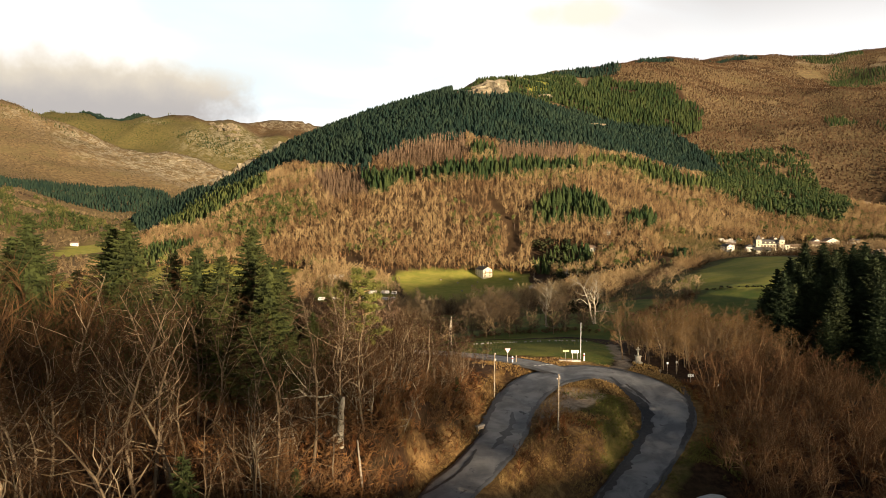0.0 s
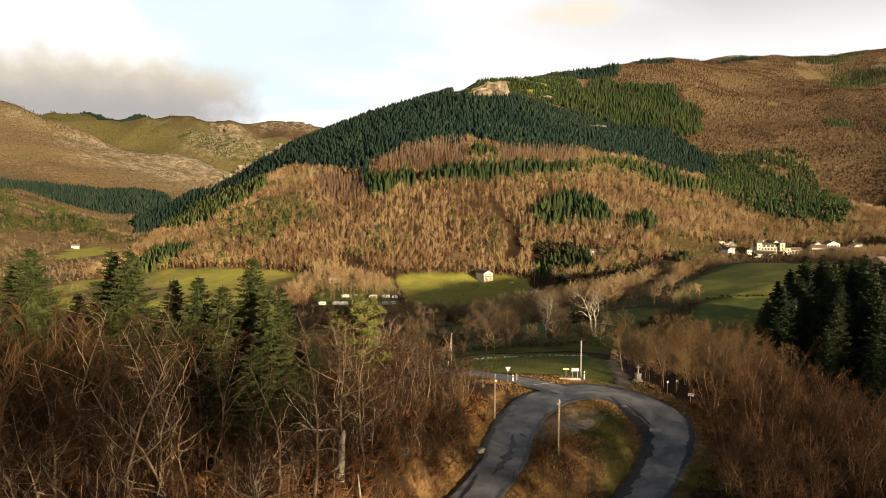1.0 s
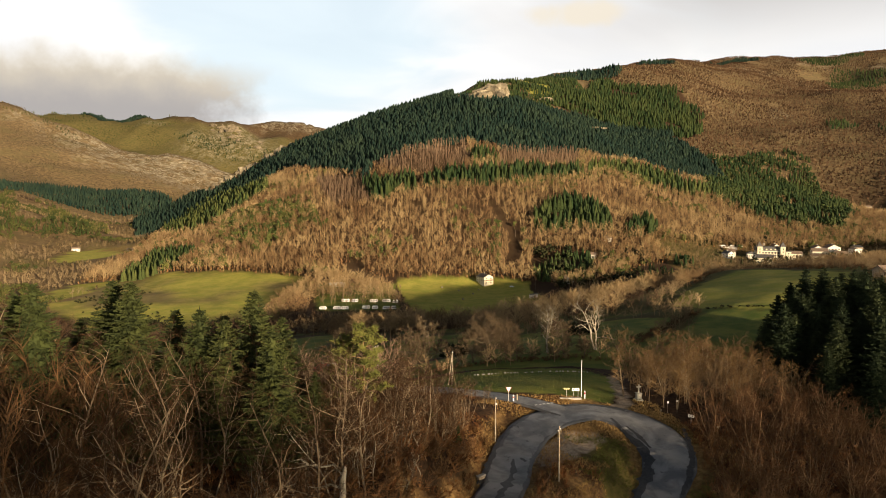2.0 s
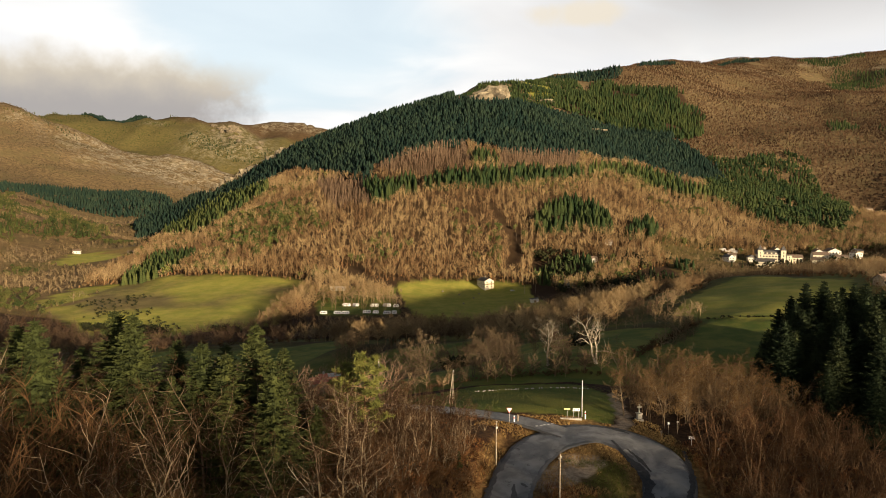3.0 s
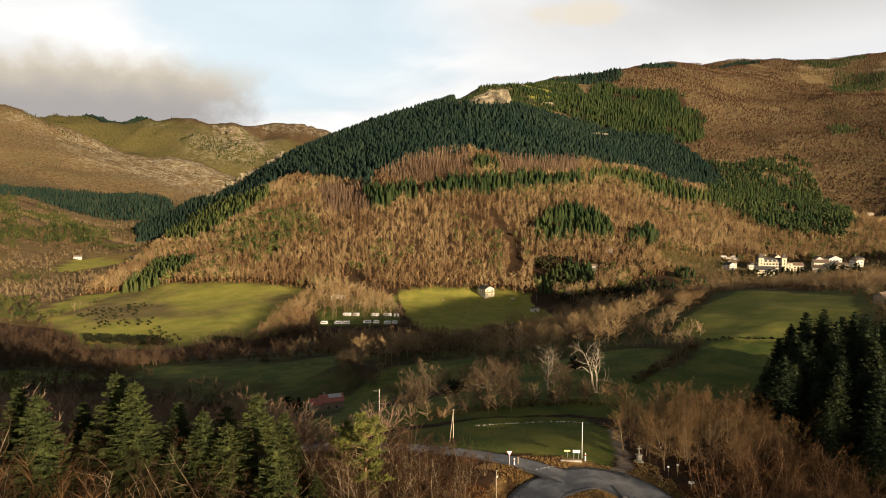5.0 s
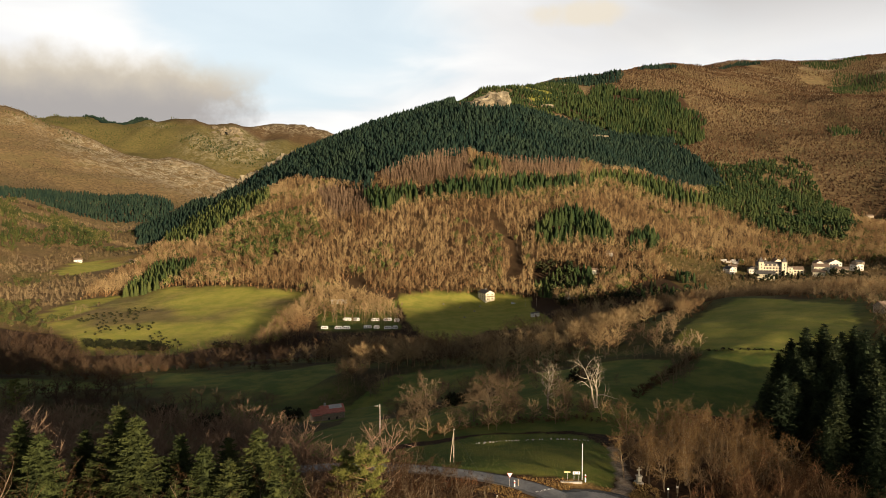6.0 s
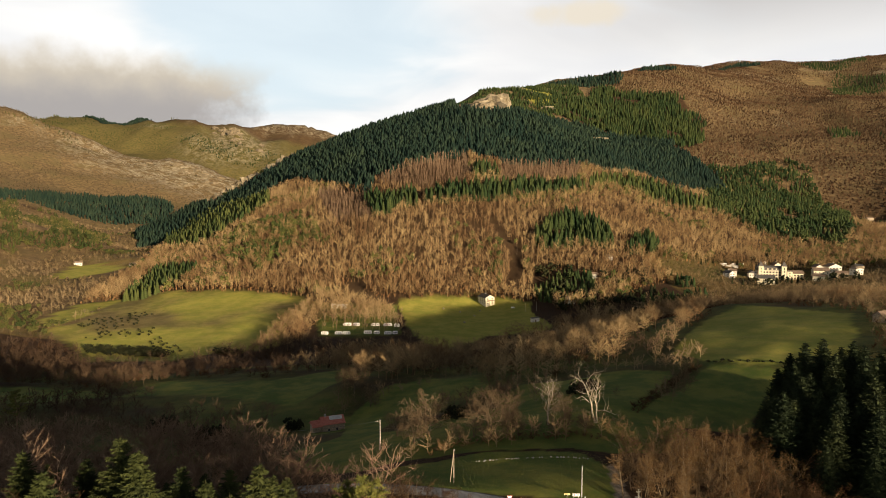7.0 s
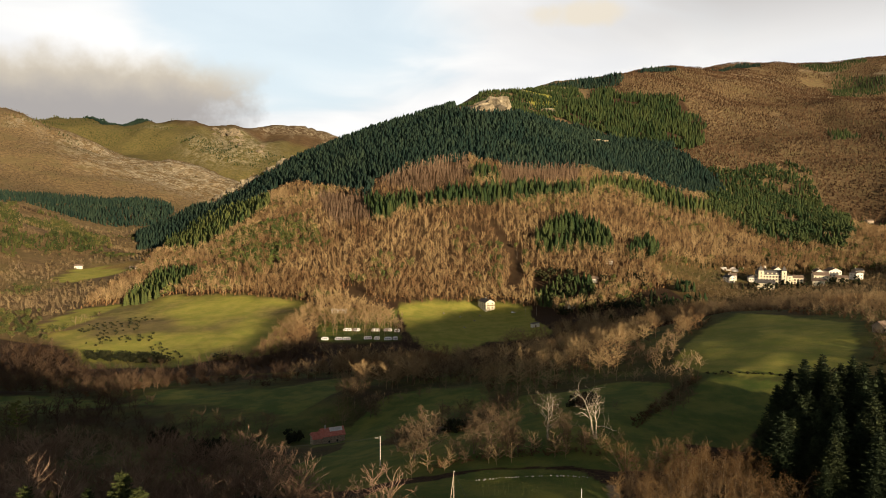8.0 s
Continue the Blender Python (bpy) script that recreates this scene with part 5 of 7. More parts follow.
    tips = [(-45.8, 88.9, 79), (-47.1, 73.5, 80), (-19.8, 73.5, 75), (-27.3, 78.4, 73.6), (-40.5, 82, 76), (-34.5, 80, 77.6), (-30.5, 80.5, 74.5), (-24, 80, 75.3), (-52, 82, 79.5), (-59, 88, 79),
            (-37, 96, 76), (-66, 104, 77), (-57, 100, 76), (-22, 86, 71.5), (-16.5, 82, 70), (-74, 96, 80), (-31, 90, 73), (-63, 78, 83), (-56, 72, 82), (-70, 84, 82.5), (-43, 95, 75), (-50, 98, 75.5), (-27, 98, 72), (-61, 112, 74), (-72, 114, 75), (-48, 108, 73), (-35, 106, 72), (-82, 106, 78),
            (-88, 118, 77), (-24, 106, 70), (-79, 128, 73), (-66, 124, 71), (-53, 118, 70), (-41, 116, 69), (-37, 88, 76.5), (-50.5, 90, 78)]
    size = (22.3, 20.3, 23.3)
    plant_all(spruce, [(x, y, (min(z, 114.6 - (0.36 if k == 0 else 0.445 if x < -0.46 * y else 0.485) * y) - height_at(x, y)) / size[k % 3]) for k, (x, y, z) in enumerate(tips)], rng, lean=1.0)
    young = conifer_tree("young_fir", 8, 2.0, M["needle"], "young green fir among bare trees", 7, low=0.03, whorls=14, per=7)
    plant_all([young], [(-21, 51, 1.15), (-14, 60, 0.5), (2.2, 101, 0.35), (-2, 104, 0.4)], rng, lean=1.0)
    pine = pine_tree("pine", 14, 3.9, M["needle_pine"], "yellow-green pine with layered tufts", 5, 460)
    plant_all([pine], [(-11.4, 90.5, 1.08), (-181.7, 268, 1.05), (-14.5, 94, 0.9)], rng, lean=2.0)
    # the tall dark firs
    dark = [conifer_tree("dark_fir", h, w, M["needle_dark"], "tall, dense, dark green fir in a close stand", s, low=0.04, whorls=36, per=11, droop=0.5, group="stand of dark firs", lush=1.7, core=16, fill=0.5, taper=0.66)
            for h, w, s in ((27, 7.8, 11), (25, 7.4, 12), (29, 8.4, 13))]
    stand = [(84, 158, 65), (92, 150, 62), (100, 146, 63), (108, 150, 64), (116, 158, 66), (101, 185, 67.5), (108, 192, 67.5), (95, 170, 66.5), (104, 168, 67), (114, 174, 67), (122, 186, 68), (131, 192, 66),
             (118, 200, 67), (127, 176, 66), (136, 180, 64), (90, 164, 63), (124, 160, 65), (133, 165, 64), (110, 138, 60), (122, 145, 61), (140, 160, 63), (98, 158, 65.5), (108, 160, 66), (118, 166, 67), (81, 163, 58), (86, 170, 62), (101, 176, 67), (112, 183, 66), (126, 152, 63), (104, 152, 63.5), (113, 146, 62), (133, 150, 62), (92, 178, 61), (119, 192, 66), (128, 200, 66), (140, 172, 64), (146, 182, 64), (95, 140, 56), (88, 146, 58), (97, 165, 64), (106, 175, 65), (117, 152, 63), (122, 168, 66), (130, 184, 65), (112, 166, 64), (103, 158, 63), (126, 140, 60), (138, 148, 61), (100, 192, 63), (108, 200, 62), (92, 158, 61), (120, 178, 66), (114, 192, 66), (142, 166, 71), (150, 176, 72), (136, 174, 70), (148, 190, 71), (128, 170, 69), (152, 162, 70)]
    plant_all(dark, [(x, y, (z + (6.0 if x > 104 else 2.0 if x > 92 else 0.5) - height_at(x, y)) / (27, 25, 29)[k % 3]) for k, (x, y, z) in enumerate(stand)], rng, lean=0.8)


build_near_trees()


# ---- woods of the middle distance ----
T_RICH = [branchy_template(RNG, 17, 20, 0.36, 0.15, 0.0024, 0.008) for _ in range(6)]
T_SHRUB = [branchy_template(RNG, 12, 9, 0.6, 0.0, 0.024, 0.01) for _ in range(6)]
T_RIVER = [branchy_template(RNG, 15, 9, 0.40, 0.12, 0.0046, 0.009) for _ in range(6)]
T_SPRAY = [bare_template(RNG, 30, 0.6, 0.035, 0.0, 0.02, 0.5) for _ in range(5)]
T_CROWN = [branchy_template(RNG, 17, 11, 0.42, 0.14, 0.0044, 0.010) for _ in range(6)]
T_THICK = [branchy_template(RNG, 12, 9, 0.42, 0.1, 0.0088) for _ in range(5)]


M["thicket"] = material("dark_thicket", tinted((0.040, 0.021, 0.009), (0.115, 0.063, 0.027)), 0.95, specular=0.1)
M["rust_shrub"] = material("rusty_shrubs", tinted((0.075, 0.032, 0.012), (0.235, 0.125, 0.05)), 0.95, specular=0.1)
# darker version of the river twigs, with valley shade put into the colour
M["shade_twig_far"] = material("dark_alder_twigs", tinted((0.055, 0.034, 0.021), (0.12, 0.078, 0.045)), 0.95, specular=0.1)
M["slope_far"] = material("reddish_bare_twigs", tinted((0.15, 0.094, 0.06), (0.30, 0.20, 0.13)), 0.95, specular=0.1)
M["rust_thicket"] = material("russet_thicket", tinted((0.065, 0.032, 0.014), (0.15, 0.085, 0.038)), 0.95, specular=0.1)
M["gold_thicket"] = material("golden_thicket", tinted((0.056, 0.037, 0.020), (0.15, 0.102, 0.056)), 0.95, specular=0.1)


def build_mid_woods():
    def row(x, y):
        return inside([(37, 134), (48, 128), (62, 131), (90, 150), (88, 170), (60, 166), (42, 152)], x, y) & off_road(x, y, 1.0)
    wood("roadside_wood", T_RICH, *scatter(36, 92, 126, 172, 3.6, 72, row), 9, M["gold_thicket"], "close golden-brown leafless trees behind the bend", 72)

    def bend(x, y):
        return inside([(48, 116), (47, 104), (43, 95), (40, 84), (42, 70), (64, 62), (84, 96), (96, 138), (84, 150), (62, 136)], x, y) & off_road(x, y, 3.0)
    wood("bend_thicket", T_RICH, *scatter(36, 98, 60, 152, 3.8, 73, bend), 4.5, M["rust_thicket"], "russet leafless thicket below the bend", 73, 1.1)

    def bank(x, y):
        return inside([(-26, 44), (-8, 60), (-2, 74), (3, 86), (8, 102), (5, 112), (-4, 118), (-14, 100), (-24, 70)], x, y) & off_road(x, y, 1.6)
    wood("bank_thicket", T_SHRUB, *scatter(-28, 10, 42, 120, 1.9, 74, bank), 2.6, M["rust_shrub"], "reddish shrubs covering the road bank", 74, 1.3)

    def high(x, y):
        return inside([(-80, 88), (-72, 66), (-56, 50), (-34, 46), (-30, 62), (-42, 74), (-62, 84)], x, y)
    wood("slope_crowns", T_RICH, *scatter(-82, -28, 44, 98, 5.0, 82, high), 17, M["thicket"], "tall leafless crowns crowding the upper slope", 82, 0.9)

    def inner(x, y):
        return inside([(-60, 38), (-22, 34), (-8, 66), (-2, 90), (-10, 112), (-40, 116), (-76, 96)], x, y) & off_road(x, y, 4)
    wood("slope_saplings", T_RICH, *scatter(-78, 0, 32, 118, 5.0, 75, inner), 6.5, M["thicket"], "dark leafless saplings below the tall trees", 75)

    belt = [(-262, 346), (-346, 458), (-344, 490), (-343, 530), (-294, 510), (-268, 472), (-208, 468), (-191, 478), (-172, 498), (-132, 514), (-108, 490), (-75, 446), (-36, 462), (-12, 472), (17, 468), (15, 320), (-9, 336), (-26, 326), (-46, 384), (-67, 398), (-83, 376), (-100, 364), (-168, 386), (-178, 370), (-175, 334), (-186, 348), (-233, 358)]

    def river(x, y):
        return inside(belt, x, y) & ~in_any([n for n in OPEN if n != "caravan_park"], x, y) & (fbm(x, y, 25, 2, 51) > -0.35)
    x, y = scatter(-420, 190, 340, 640, 7.6, 51, river)
    # western trees take the twigs with shade in the colour, eastern ones lighter twigs
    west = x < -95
    wood("riverside_alders", T_RIVER, x[west], y[west], 12, M["shade_twig_far"], "leafless trees along the river, shade put into their dark brown", 61)
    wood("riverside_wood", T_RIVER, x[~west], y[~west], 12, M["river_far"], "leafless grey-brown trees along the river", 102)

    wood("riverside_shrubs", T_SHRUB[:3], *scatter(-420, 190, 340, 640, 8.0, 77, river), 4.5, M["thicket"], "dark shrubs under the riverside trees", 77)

    def leafy(x, y):
        return nearest_on(smooth_line([(a, b, 0, 0) for a, b in [(-2, 178), (18, 181), (44, 180), (52, 176)]], 2.0), x, y)[0] < 2.6
    wood("hedge_bank", T_SHRUB[3:], *scatter(-6, 58, 172, 188, 1.6, 78, leafy), 1.3, M["rust_thicket"], "low russet hedge bank across the meadow", 78, 1.2, category="hedge")

    def camp(x, y):
        return inside([(-152, 500), (-30, 505), (-42, 560), (-52, 640), (-80, 668), (-140, 690), (-150, 620)], x, y) & ~((y > 530) & (y < 600) & (x > -118) & (x < -38))
    x, y = scatter(-155, -28, 498, 708, 6.0, 58, camp)
    front = (x > -122) & (x < -36) & (y < 560)
    wood("camp_hedge", T_SHRUB[:3], *scatter(-140, -34, 500, 690, 9.0, 90, camp), 3.5, M["thicket"], "dark shrubs between the camp trees", 90)
    wood("camp_trees", T_CROWN, x[~front], y[~front], 15, M["wood_far"], "tall leafless trees round the caravan park", 68)
    wood("camp_shrubs", T_CROWN, x[front], y[front], 7, M["river_far"], "low bare trees in front of the caravans", 87)

    def avenue(x, y):
        return ((np.abs(y - 606) < 9) | (np.abs(y - 571) < 5)) & (x > -118) & (x < -40)
    wood("camp_poplars", T_SLIM, *scatter(-118, -38, 560, 612, 5.5, 88, avenue), 14, M["river_far"], "slim bare trees between the caravans", 88)

    slope_bed = [(-4, 96), (-12, 142), (-34, 160), (-44, 186), (-58, 208), (-72, 229), (-118, 246), (-165, 248), (-200, 236), (-170, 96)]

    def slope(x, y):
        return inside(slope_bed, x, y) & off_road(x, y, 3) & (fbm(x, y, 18, 2, 52) > -0.6)
    wood("slope_thicket", T_CROWN, *scatter(-200, -4, 96, 250, 5.6, 52, slope), 12.5, M["slope_far"], "dense leafless thicket below the slope", 62)

    def west_bank(x, y):
        return (y < 425) & (y > 290) & (x < -150) & (x > -360) & ~in_any(OPEN, x, y) & (fbm(x, y, 22, 2, 66) > -0.5)
    wood("west_bank_wood", T_THICK, *scatter(-360, -150, 290, 425, 6.0, 66, west_bank), 9, M["shade_twig_far"], "leafless trees on the shaded west bank", 99)

    gully_bed = [(76, 290), (97, 342), (134, 388), (130, 352), (103, 298), (90, 272)]

    def golden(x, y):
        return inside([(17, 468), (53, 538), (82, 542), (109, 586), (149, 620), (190, 596), (241, 592), (181, 410), (150, 376), (120, 330), (96, 318), (82, 296), (77, 278), (53, 280), (36, 290), (20, 308), (14, 316)], x, y) & ~in_any(OPEN, x, y) & ~inside(gully_bed, x, y) & (fbm(x, y, 34, 3, 59) > -0.45)
    # the lighter wood_far twigs put some of the sunlight into the colour
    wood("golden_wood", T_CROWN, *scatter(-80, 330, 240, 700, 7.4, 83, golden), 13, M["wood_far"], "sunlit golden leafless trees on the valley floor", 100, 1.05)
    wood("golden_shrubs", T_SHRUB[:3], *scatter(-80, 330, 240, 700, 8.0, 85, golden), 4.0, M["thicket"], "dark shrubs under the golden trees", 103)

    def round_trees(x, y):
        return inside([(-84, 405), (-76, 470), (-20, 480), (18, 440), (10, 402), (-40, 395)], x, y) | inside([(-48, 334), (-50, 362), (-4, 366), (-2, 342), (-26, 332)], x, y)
    # pale wood_far colour stands in for sun on these crowns
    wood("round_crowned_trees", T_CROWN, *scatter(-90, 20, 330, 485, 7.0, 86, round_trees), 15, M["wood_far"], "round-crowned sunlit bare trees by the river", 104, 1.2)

    def corner(x, y):
        return inside([(236, 372), (262, 360), (300, 400), (290, 440), (250, 432)], x, y) | inside([(168, 250), (200, 262), (236, 320), (250, 318), (220, 240), (180, 232)], x, y)
    wood("field_corner_trees", T_RIVER, *scatter(165, 305, 230, 445, 5.5, 84, corner), 9, M["wood_far"], "pale leafless trees at the field's corner", 101)

    # unseen trees added on the ridge behind, to thin the sun on the foreground
    def crest(x, y):
        k, s = 0.8 * x + 0.6 * (y + 225), 0.8 * (y + 225) - 0.6 * x
        return (np.abs(s) < 14) & (k > 50) & (k < 330)
    wood("crest_wood", T_BARE, *scatter(0, 300, -225, 20, 5.2, 68, crest, view=False), 17, M["wood_far"], "leafless wood along the crest of the hill", 98)

    def hedges(x, y):
        d = np.full(x.shape, 1e9)
        for line in HEDGES:
            d = np.minimum(d, nearest_on(smooth_line([(a, b, 0, 0) for a, b in line], 6.0), x, y)[0])
        return (d < 5.5) & ~in_any(["meadow_road"], x, y)

    def field_ditch(x, y):
        return nearest_on(smooth_line([(a, b, 0, 0) for a, b in [(61, 206), (75, 226), (91, 249), (103, 261)]], 3.0), x, y)[0] < 2.2
    wood("ditch_shrubs", T_SHRUB, *scatter(55, 110, 200, 268, 1.9, 105, field_ditch), 2.2, M["thicket"], "dark brown shrubs along the ditch between the fields", 105, 1.3, category="hedge")

    def meadow_hedge(x, y):
        return nearest_on(smooth_line([(a, b, 0, 0) for a, b in [(12, 178), (23, 181), (35, 182), (50, 186)]], 3.0), x, y)[0] < 2.6
    wood("meadow_hedge_trees", T_CROWN, *scatter(8, 54, 172, 192, 3.4, 106, meadow_hedge), 6.0, M["shade_twig_far"], "small dark leafless trees in the hedge across the meadow", 106, 1.1)
    wood("hedgerows", T_THICK, *scatter(-260, 330, 160, 700, 5.0, 53, hedges), 6.5, M["river_far"], "leafless hedgerow trees between the meadows", 63)

    def gully(x, y):
        return inside([(-8, 225), (40, 215), (60, 218), (30, 242), (24, 275), (-4, 268)], x, y) | inside([(75, 420), (110, 300), (100, 292), (60, 300), (30, 332), (-20, 332), (-48, 345), (-60, 410), (20, 420)], x, y) | \
            inside([(-260, 280), (-170, 300), (-100, 286), (-74, 292), (-74, 240), (-170, 225), (-290, 240)], x, y)
    # the gully's shade is put into the twig colour too
    wood("gully_trees", T_RIVER, *scatter(-290, 115, 215, 425, 7.0, 54, gully), 9.5, M["shade_twig_far"], "leafless trees in the gully between the meadows", 64)

    def brakes(x, y):
        return inside([(120, 430), (175, 425), (300, 430), (330, 480), (290, 560), (200, 640), (130, 600), (90, 520)], x, y) & ~in_any(OPEN, x, y)
    wood("terrace_wood", T_RIVER, *scatter(80, 340, 420, 670, 7.2, 55, brakes), 10, M["river_far"], "leafless wood below the village terrace", 65)

    def foot(x, y):
        return (x > 110) & (x < 620) & (y > 560) & (y < 760) & ~in_any(OPEN, x, y) & (fbm(x, y, 40, 3, 56) > 0.1) & ~((x > 255) & (x < 530))
    wood("village_pines", T_FIR + T_ROUND, *scatter(110, 620, 560, 760, 12, 56, foot), 10, M["bush_far"], "dark evergreen trees round the village", 66, 1.3)
    def field_end(x, y):
        return inside([(172, 258), (190, 240), (300, 300), (330, 430), (200, 412), (216, 372), (222, 342), (200, 300)], x, y)
    wood("field_end_trees", T_RIVER, *scatter(160, 335, 235, 435, 6.5, 59, field_end), 8.5, M["river_far"], "leafless trees at the end of the field", 69)

    wood("field_end_shrubs", T_SHRUB[:3], *scatter(160, 335, 235, 435, 5.0, 91, field_end), 3.0, M["rust_thicket"], "brown shrubs at the end of the field", 91)

    def below_village(x, y):
        return inside([(185, 412), (330, 430), (470, 560), (480, 700), (400, 690), (310, 660), (240, 600)], x, y)
    wood("terrace_shrubs", T_SHRUB, *scatter(180, 490, 405, 710, 7.0, 92, below_village), 3.6, M["river_far"], "grey-brown shrubs on the bank below the village", 92)

    def gardens(x, y):
        return inside([(300, 690), (330, 675), (450, 690), (470, 720), (420, 705), (350, 712)], x, y) | inside([(300, 770), (330, 780), (420, 800), (500, 790), (480, 830), (320, 810)], x, y)
    wood("garden_evergreens", T_FIR + T_ROUND, *scatter(295, 510, 670, 835, 10, 93, gardens), 8, M["bush_far"], "dark garden evergreens among the houses", 93, 1.1)

    homes = [(346, 694), (321, 728), (331, 742), (344, 780), (355, 786), (396, 772), (428, 735), (436, 754), (455, 757), (466, 730), (488, 762), (414, 712), (442, 718), (388, 790), (372, 736), (352, 736), (392, 734), (410, 755)]

    def orchards(x, y):
        clear = np.min([np.hypot(x - a, y - b) for a, b in homes], axis=0) > 13
        return clear & inside([(250, 600), (300, 570), (470, 600), (540, 700), (540, 790), (250, 800)], x, y)
    wood("village_orchards", T_CROWN, *scatter(245, 545, 560, 805, 7.0, 94, orchards), 5.5, M["river_far"], "small bare trees in the village gardens", 94, 1.2)
    wood("village_shrubs", T_FUZZ, *scatter(245, 545, 560, 805, 6.0, 95, orchards), 2.6, M["heath_far"], "low brown shrubs in the village gardens", 95, 1.3, category="bushes")

    def boundary(x, y):
        return nearest_on(smooth_line([(a, b, 0, 0) for a, b in [(104, 268), (122, 257), (142, 249), (180, 257)]], 3.0), x, y)[0] < 1.3
    wood("field_boundary", T_BUSH, *scatter(100, 184, 244, 272, 1.8, 71, boundary), 1.1, M["bush_far"], "low rough hedge between the two fields", 71, 1.3, category="hedge")
    # broom and gorse on the meadow's corner
    def broom(x, y):
        return inside([(-345, 600), (-330, 640), (-290, 650), (-280, 600), (-230, 535), (-200, 500), (-235, 505), (-320, 545)], x, y) & (fbm(x, y, 30, 3, 57) > 0.3)
    wood("broom_bushes", T_ROUND, *scatter(-350, -190, 495, 655, 7.5, 57, broom), 2.2, M["bush_far"], "dark broom bushes on the meadow's corner", 67, 1.3, category="bushes")
    def strip(x, y):
        return inside([(-296, 520), (-282, 500), (-214, 486), (-214, 502), (-250, 520)], x, y) | inside([(-186, 508), (-176, 496), (-160, 500), (-170, 514)], x, y)
    wood("broom_thicket", T_ROUND, *scatter(-300, -155, 484, 524, 3.6, 89, strip), 3.6, M["bush_far"], "black-green broom thicket along the meadow's lower edge", 89, 1.3, category="bushes")
    for k, (cx, cy, r, h) in enumerate(((-88, 238, 7, 8), (-40, 150, 9, 4), (52, 238, 6, 6), (4, 228, 5, 6), (-64, 268, 4, 7), (-118, 262, 5, 8))):
        x, y = scatter(cx - r, cx + r, cy - r, cy + r, 2.6, 70 + k, lambda x, y: np.hypot(x - cx, y - cy) < r)
        wood("evergreen_bushes", T_ROUND, x, y, h * 0.8, M["bush_far"], "dark evergreen bushes in the shaded meadows", 80 + k, 0.9, category="bushes")


HEDGES = [[(24, 268), (55, 290), (98, 268), (112, 292)], [(78, 222), (100, 262)], [(-52, 288), (-28, 306), (18, 322), (24, 290)], [(-8, 172), (14, 178), (40, 182)],
          [(-64, 390), (-52, 340), (-48, 300)], [(100, 300), (142, 384), (176, 428), (250, 432)],
          [(-150, 500), (-152, 560), (-140, 640)], [(-48, 626), (-28, 545), (22, 500)]]
build_mid_woods()

# ---- buildings ----
M["render_cream"] = material("cream_render", two_tone((0.62, 0.55, 0.38), (0.74, 0.66, 0.48), 0.5, (0.45, 0.39, 0.28), 1.5), 0.9, 0.15, 6)
M["render_white"] = material("white_render", two_tone((0.60, 0.55, 0.45), (0.72, 0.67, 0.56), 0.5, (0.46, 0.41, 0.32), 1.2), 0.9, 0.15, 6)
M["stone_wall"] = material("rubble_stone", two_tone((0.24, 0.18, 0.12), (0.44, 0.36, 0.26), 2.2, (0.13, 0.10, 0.07), 4.0), 0.95, 0.7, 5)
M["slate"] = material("grey_slate", two_tone((0.07, 0.065, 0.06), (0.14, 0.125, 0.11), 0.9), 0.7, 0.3, 7)
M["old_tile"] = material("brown_tile", two_tone((0.14, 0.10, 0.07), (0.24, 0.17, 0.12), 0.9), 0.85, 0.3, 7)
M["red_tile"] = material("red_tile", two_tone((0.52, 0.15, 0.10), (0.66, 0.25, 0.17), 1.1, (0.34, 0.10, 0.075), 3.5), 0.8, 0.4, 8)
M["pale_sheet"] = material("pale_roof_sheet", two_tone((0.55, 0.52, 0.47), (0.68, 0.65, 0.60), 0.8), 0.6, 0.2, 3)
M["window_dark"] = material("window_glass", two_tone((0.02, 0.022, 0.025), (0.05, 0.05, 0.05), 0.7), 0.12, specular=0.6)
M["shutter"] = material("grey_brown_shutter", two_tone((0.16, 0.12, 0.09), (0.26, 0.21, 0.17), 2.0), 0.8)
M["timber"] = material("brown_timber", two_tone((0.12, 0.07, 0.04), (0.22, 0.14, 0.08), 1.5), 0.85, 0.3, 9)
M["caravan_white"] = material("caravan_panel", two_tone((0.72, 0.70, 0.64), (0.82, 0.80, 0.75), 0.7, (0.5, 0.47, 0.4), 1.8), 0.5)
M["concrete"] = material("weathered_concrete", two_tone((0.36, 0.33, 0.28), (0.52, 0.48, 0.42), 1.2, (0.22, 0.19, 0.15), 4.0), 0.9, 0.3, 9)
M["pole_wood"] = material("grey_pole_wood", two_tone((0.24, 0.19, 0.13), (0.42, 0.36, 0.27), 1.5, (0.14, 0.10, 0.07), 5.0), 0.9, 0.3, 12)
M["metal_pale"] = material("galvanised_metal", two_tone((0.55, 0.54, 0.50), (0.68, 0.67, 0.63), 2.0), 0.5)
M["wire"] = material("dark_wire", two_tone((0.03, 0.03, 0.03), (0.05, 0.05, 0.05), 2.0), 0.6)
M["sign_white"] = material("sign_white", two_tone((0.80, 0.80, 0.78), (0.70, 0.69, 0.66), 2.5), 0.4)
M["sign_red"] = material("sign_red", two_tone((0.55, 0.03, 0.03), (0.45, 0.03, 0.03), 2.5), 0.4)
M["sign_yellow"] = material("sign_cream_yellow", two_tone((0.80, 0.68, 0.30), (0.70, 0.58, 0.26), 2.5), 0.4)
M["sign_black"] = material("sign_black", two_tone((0.03, 0.03, 0.03), (0.05, 0.05, 0.05), 2.5), 0.5)
M["granite"] = material("grey_granite", two_tone((0.26, 0.24, 0.20), (0.42, 0.39, 0.33), 3.0, (0.20, 0.19, 0.14), 6.0), 0.95, 0.5, 14)
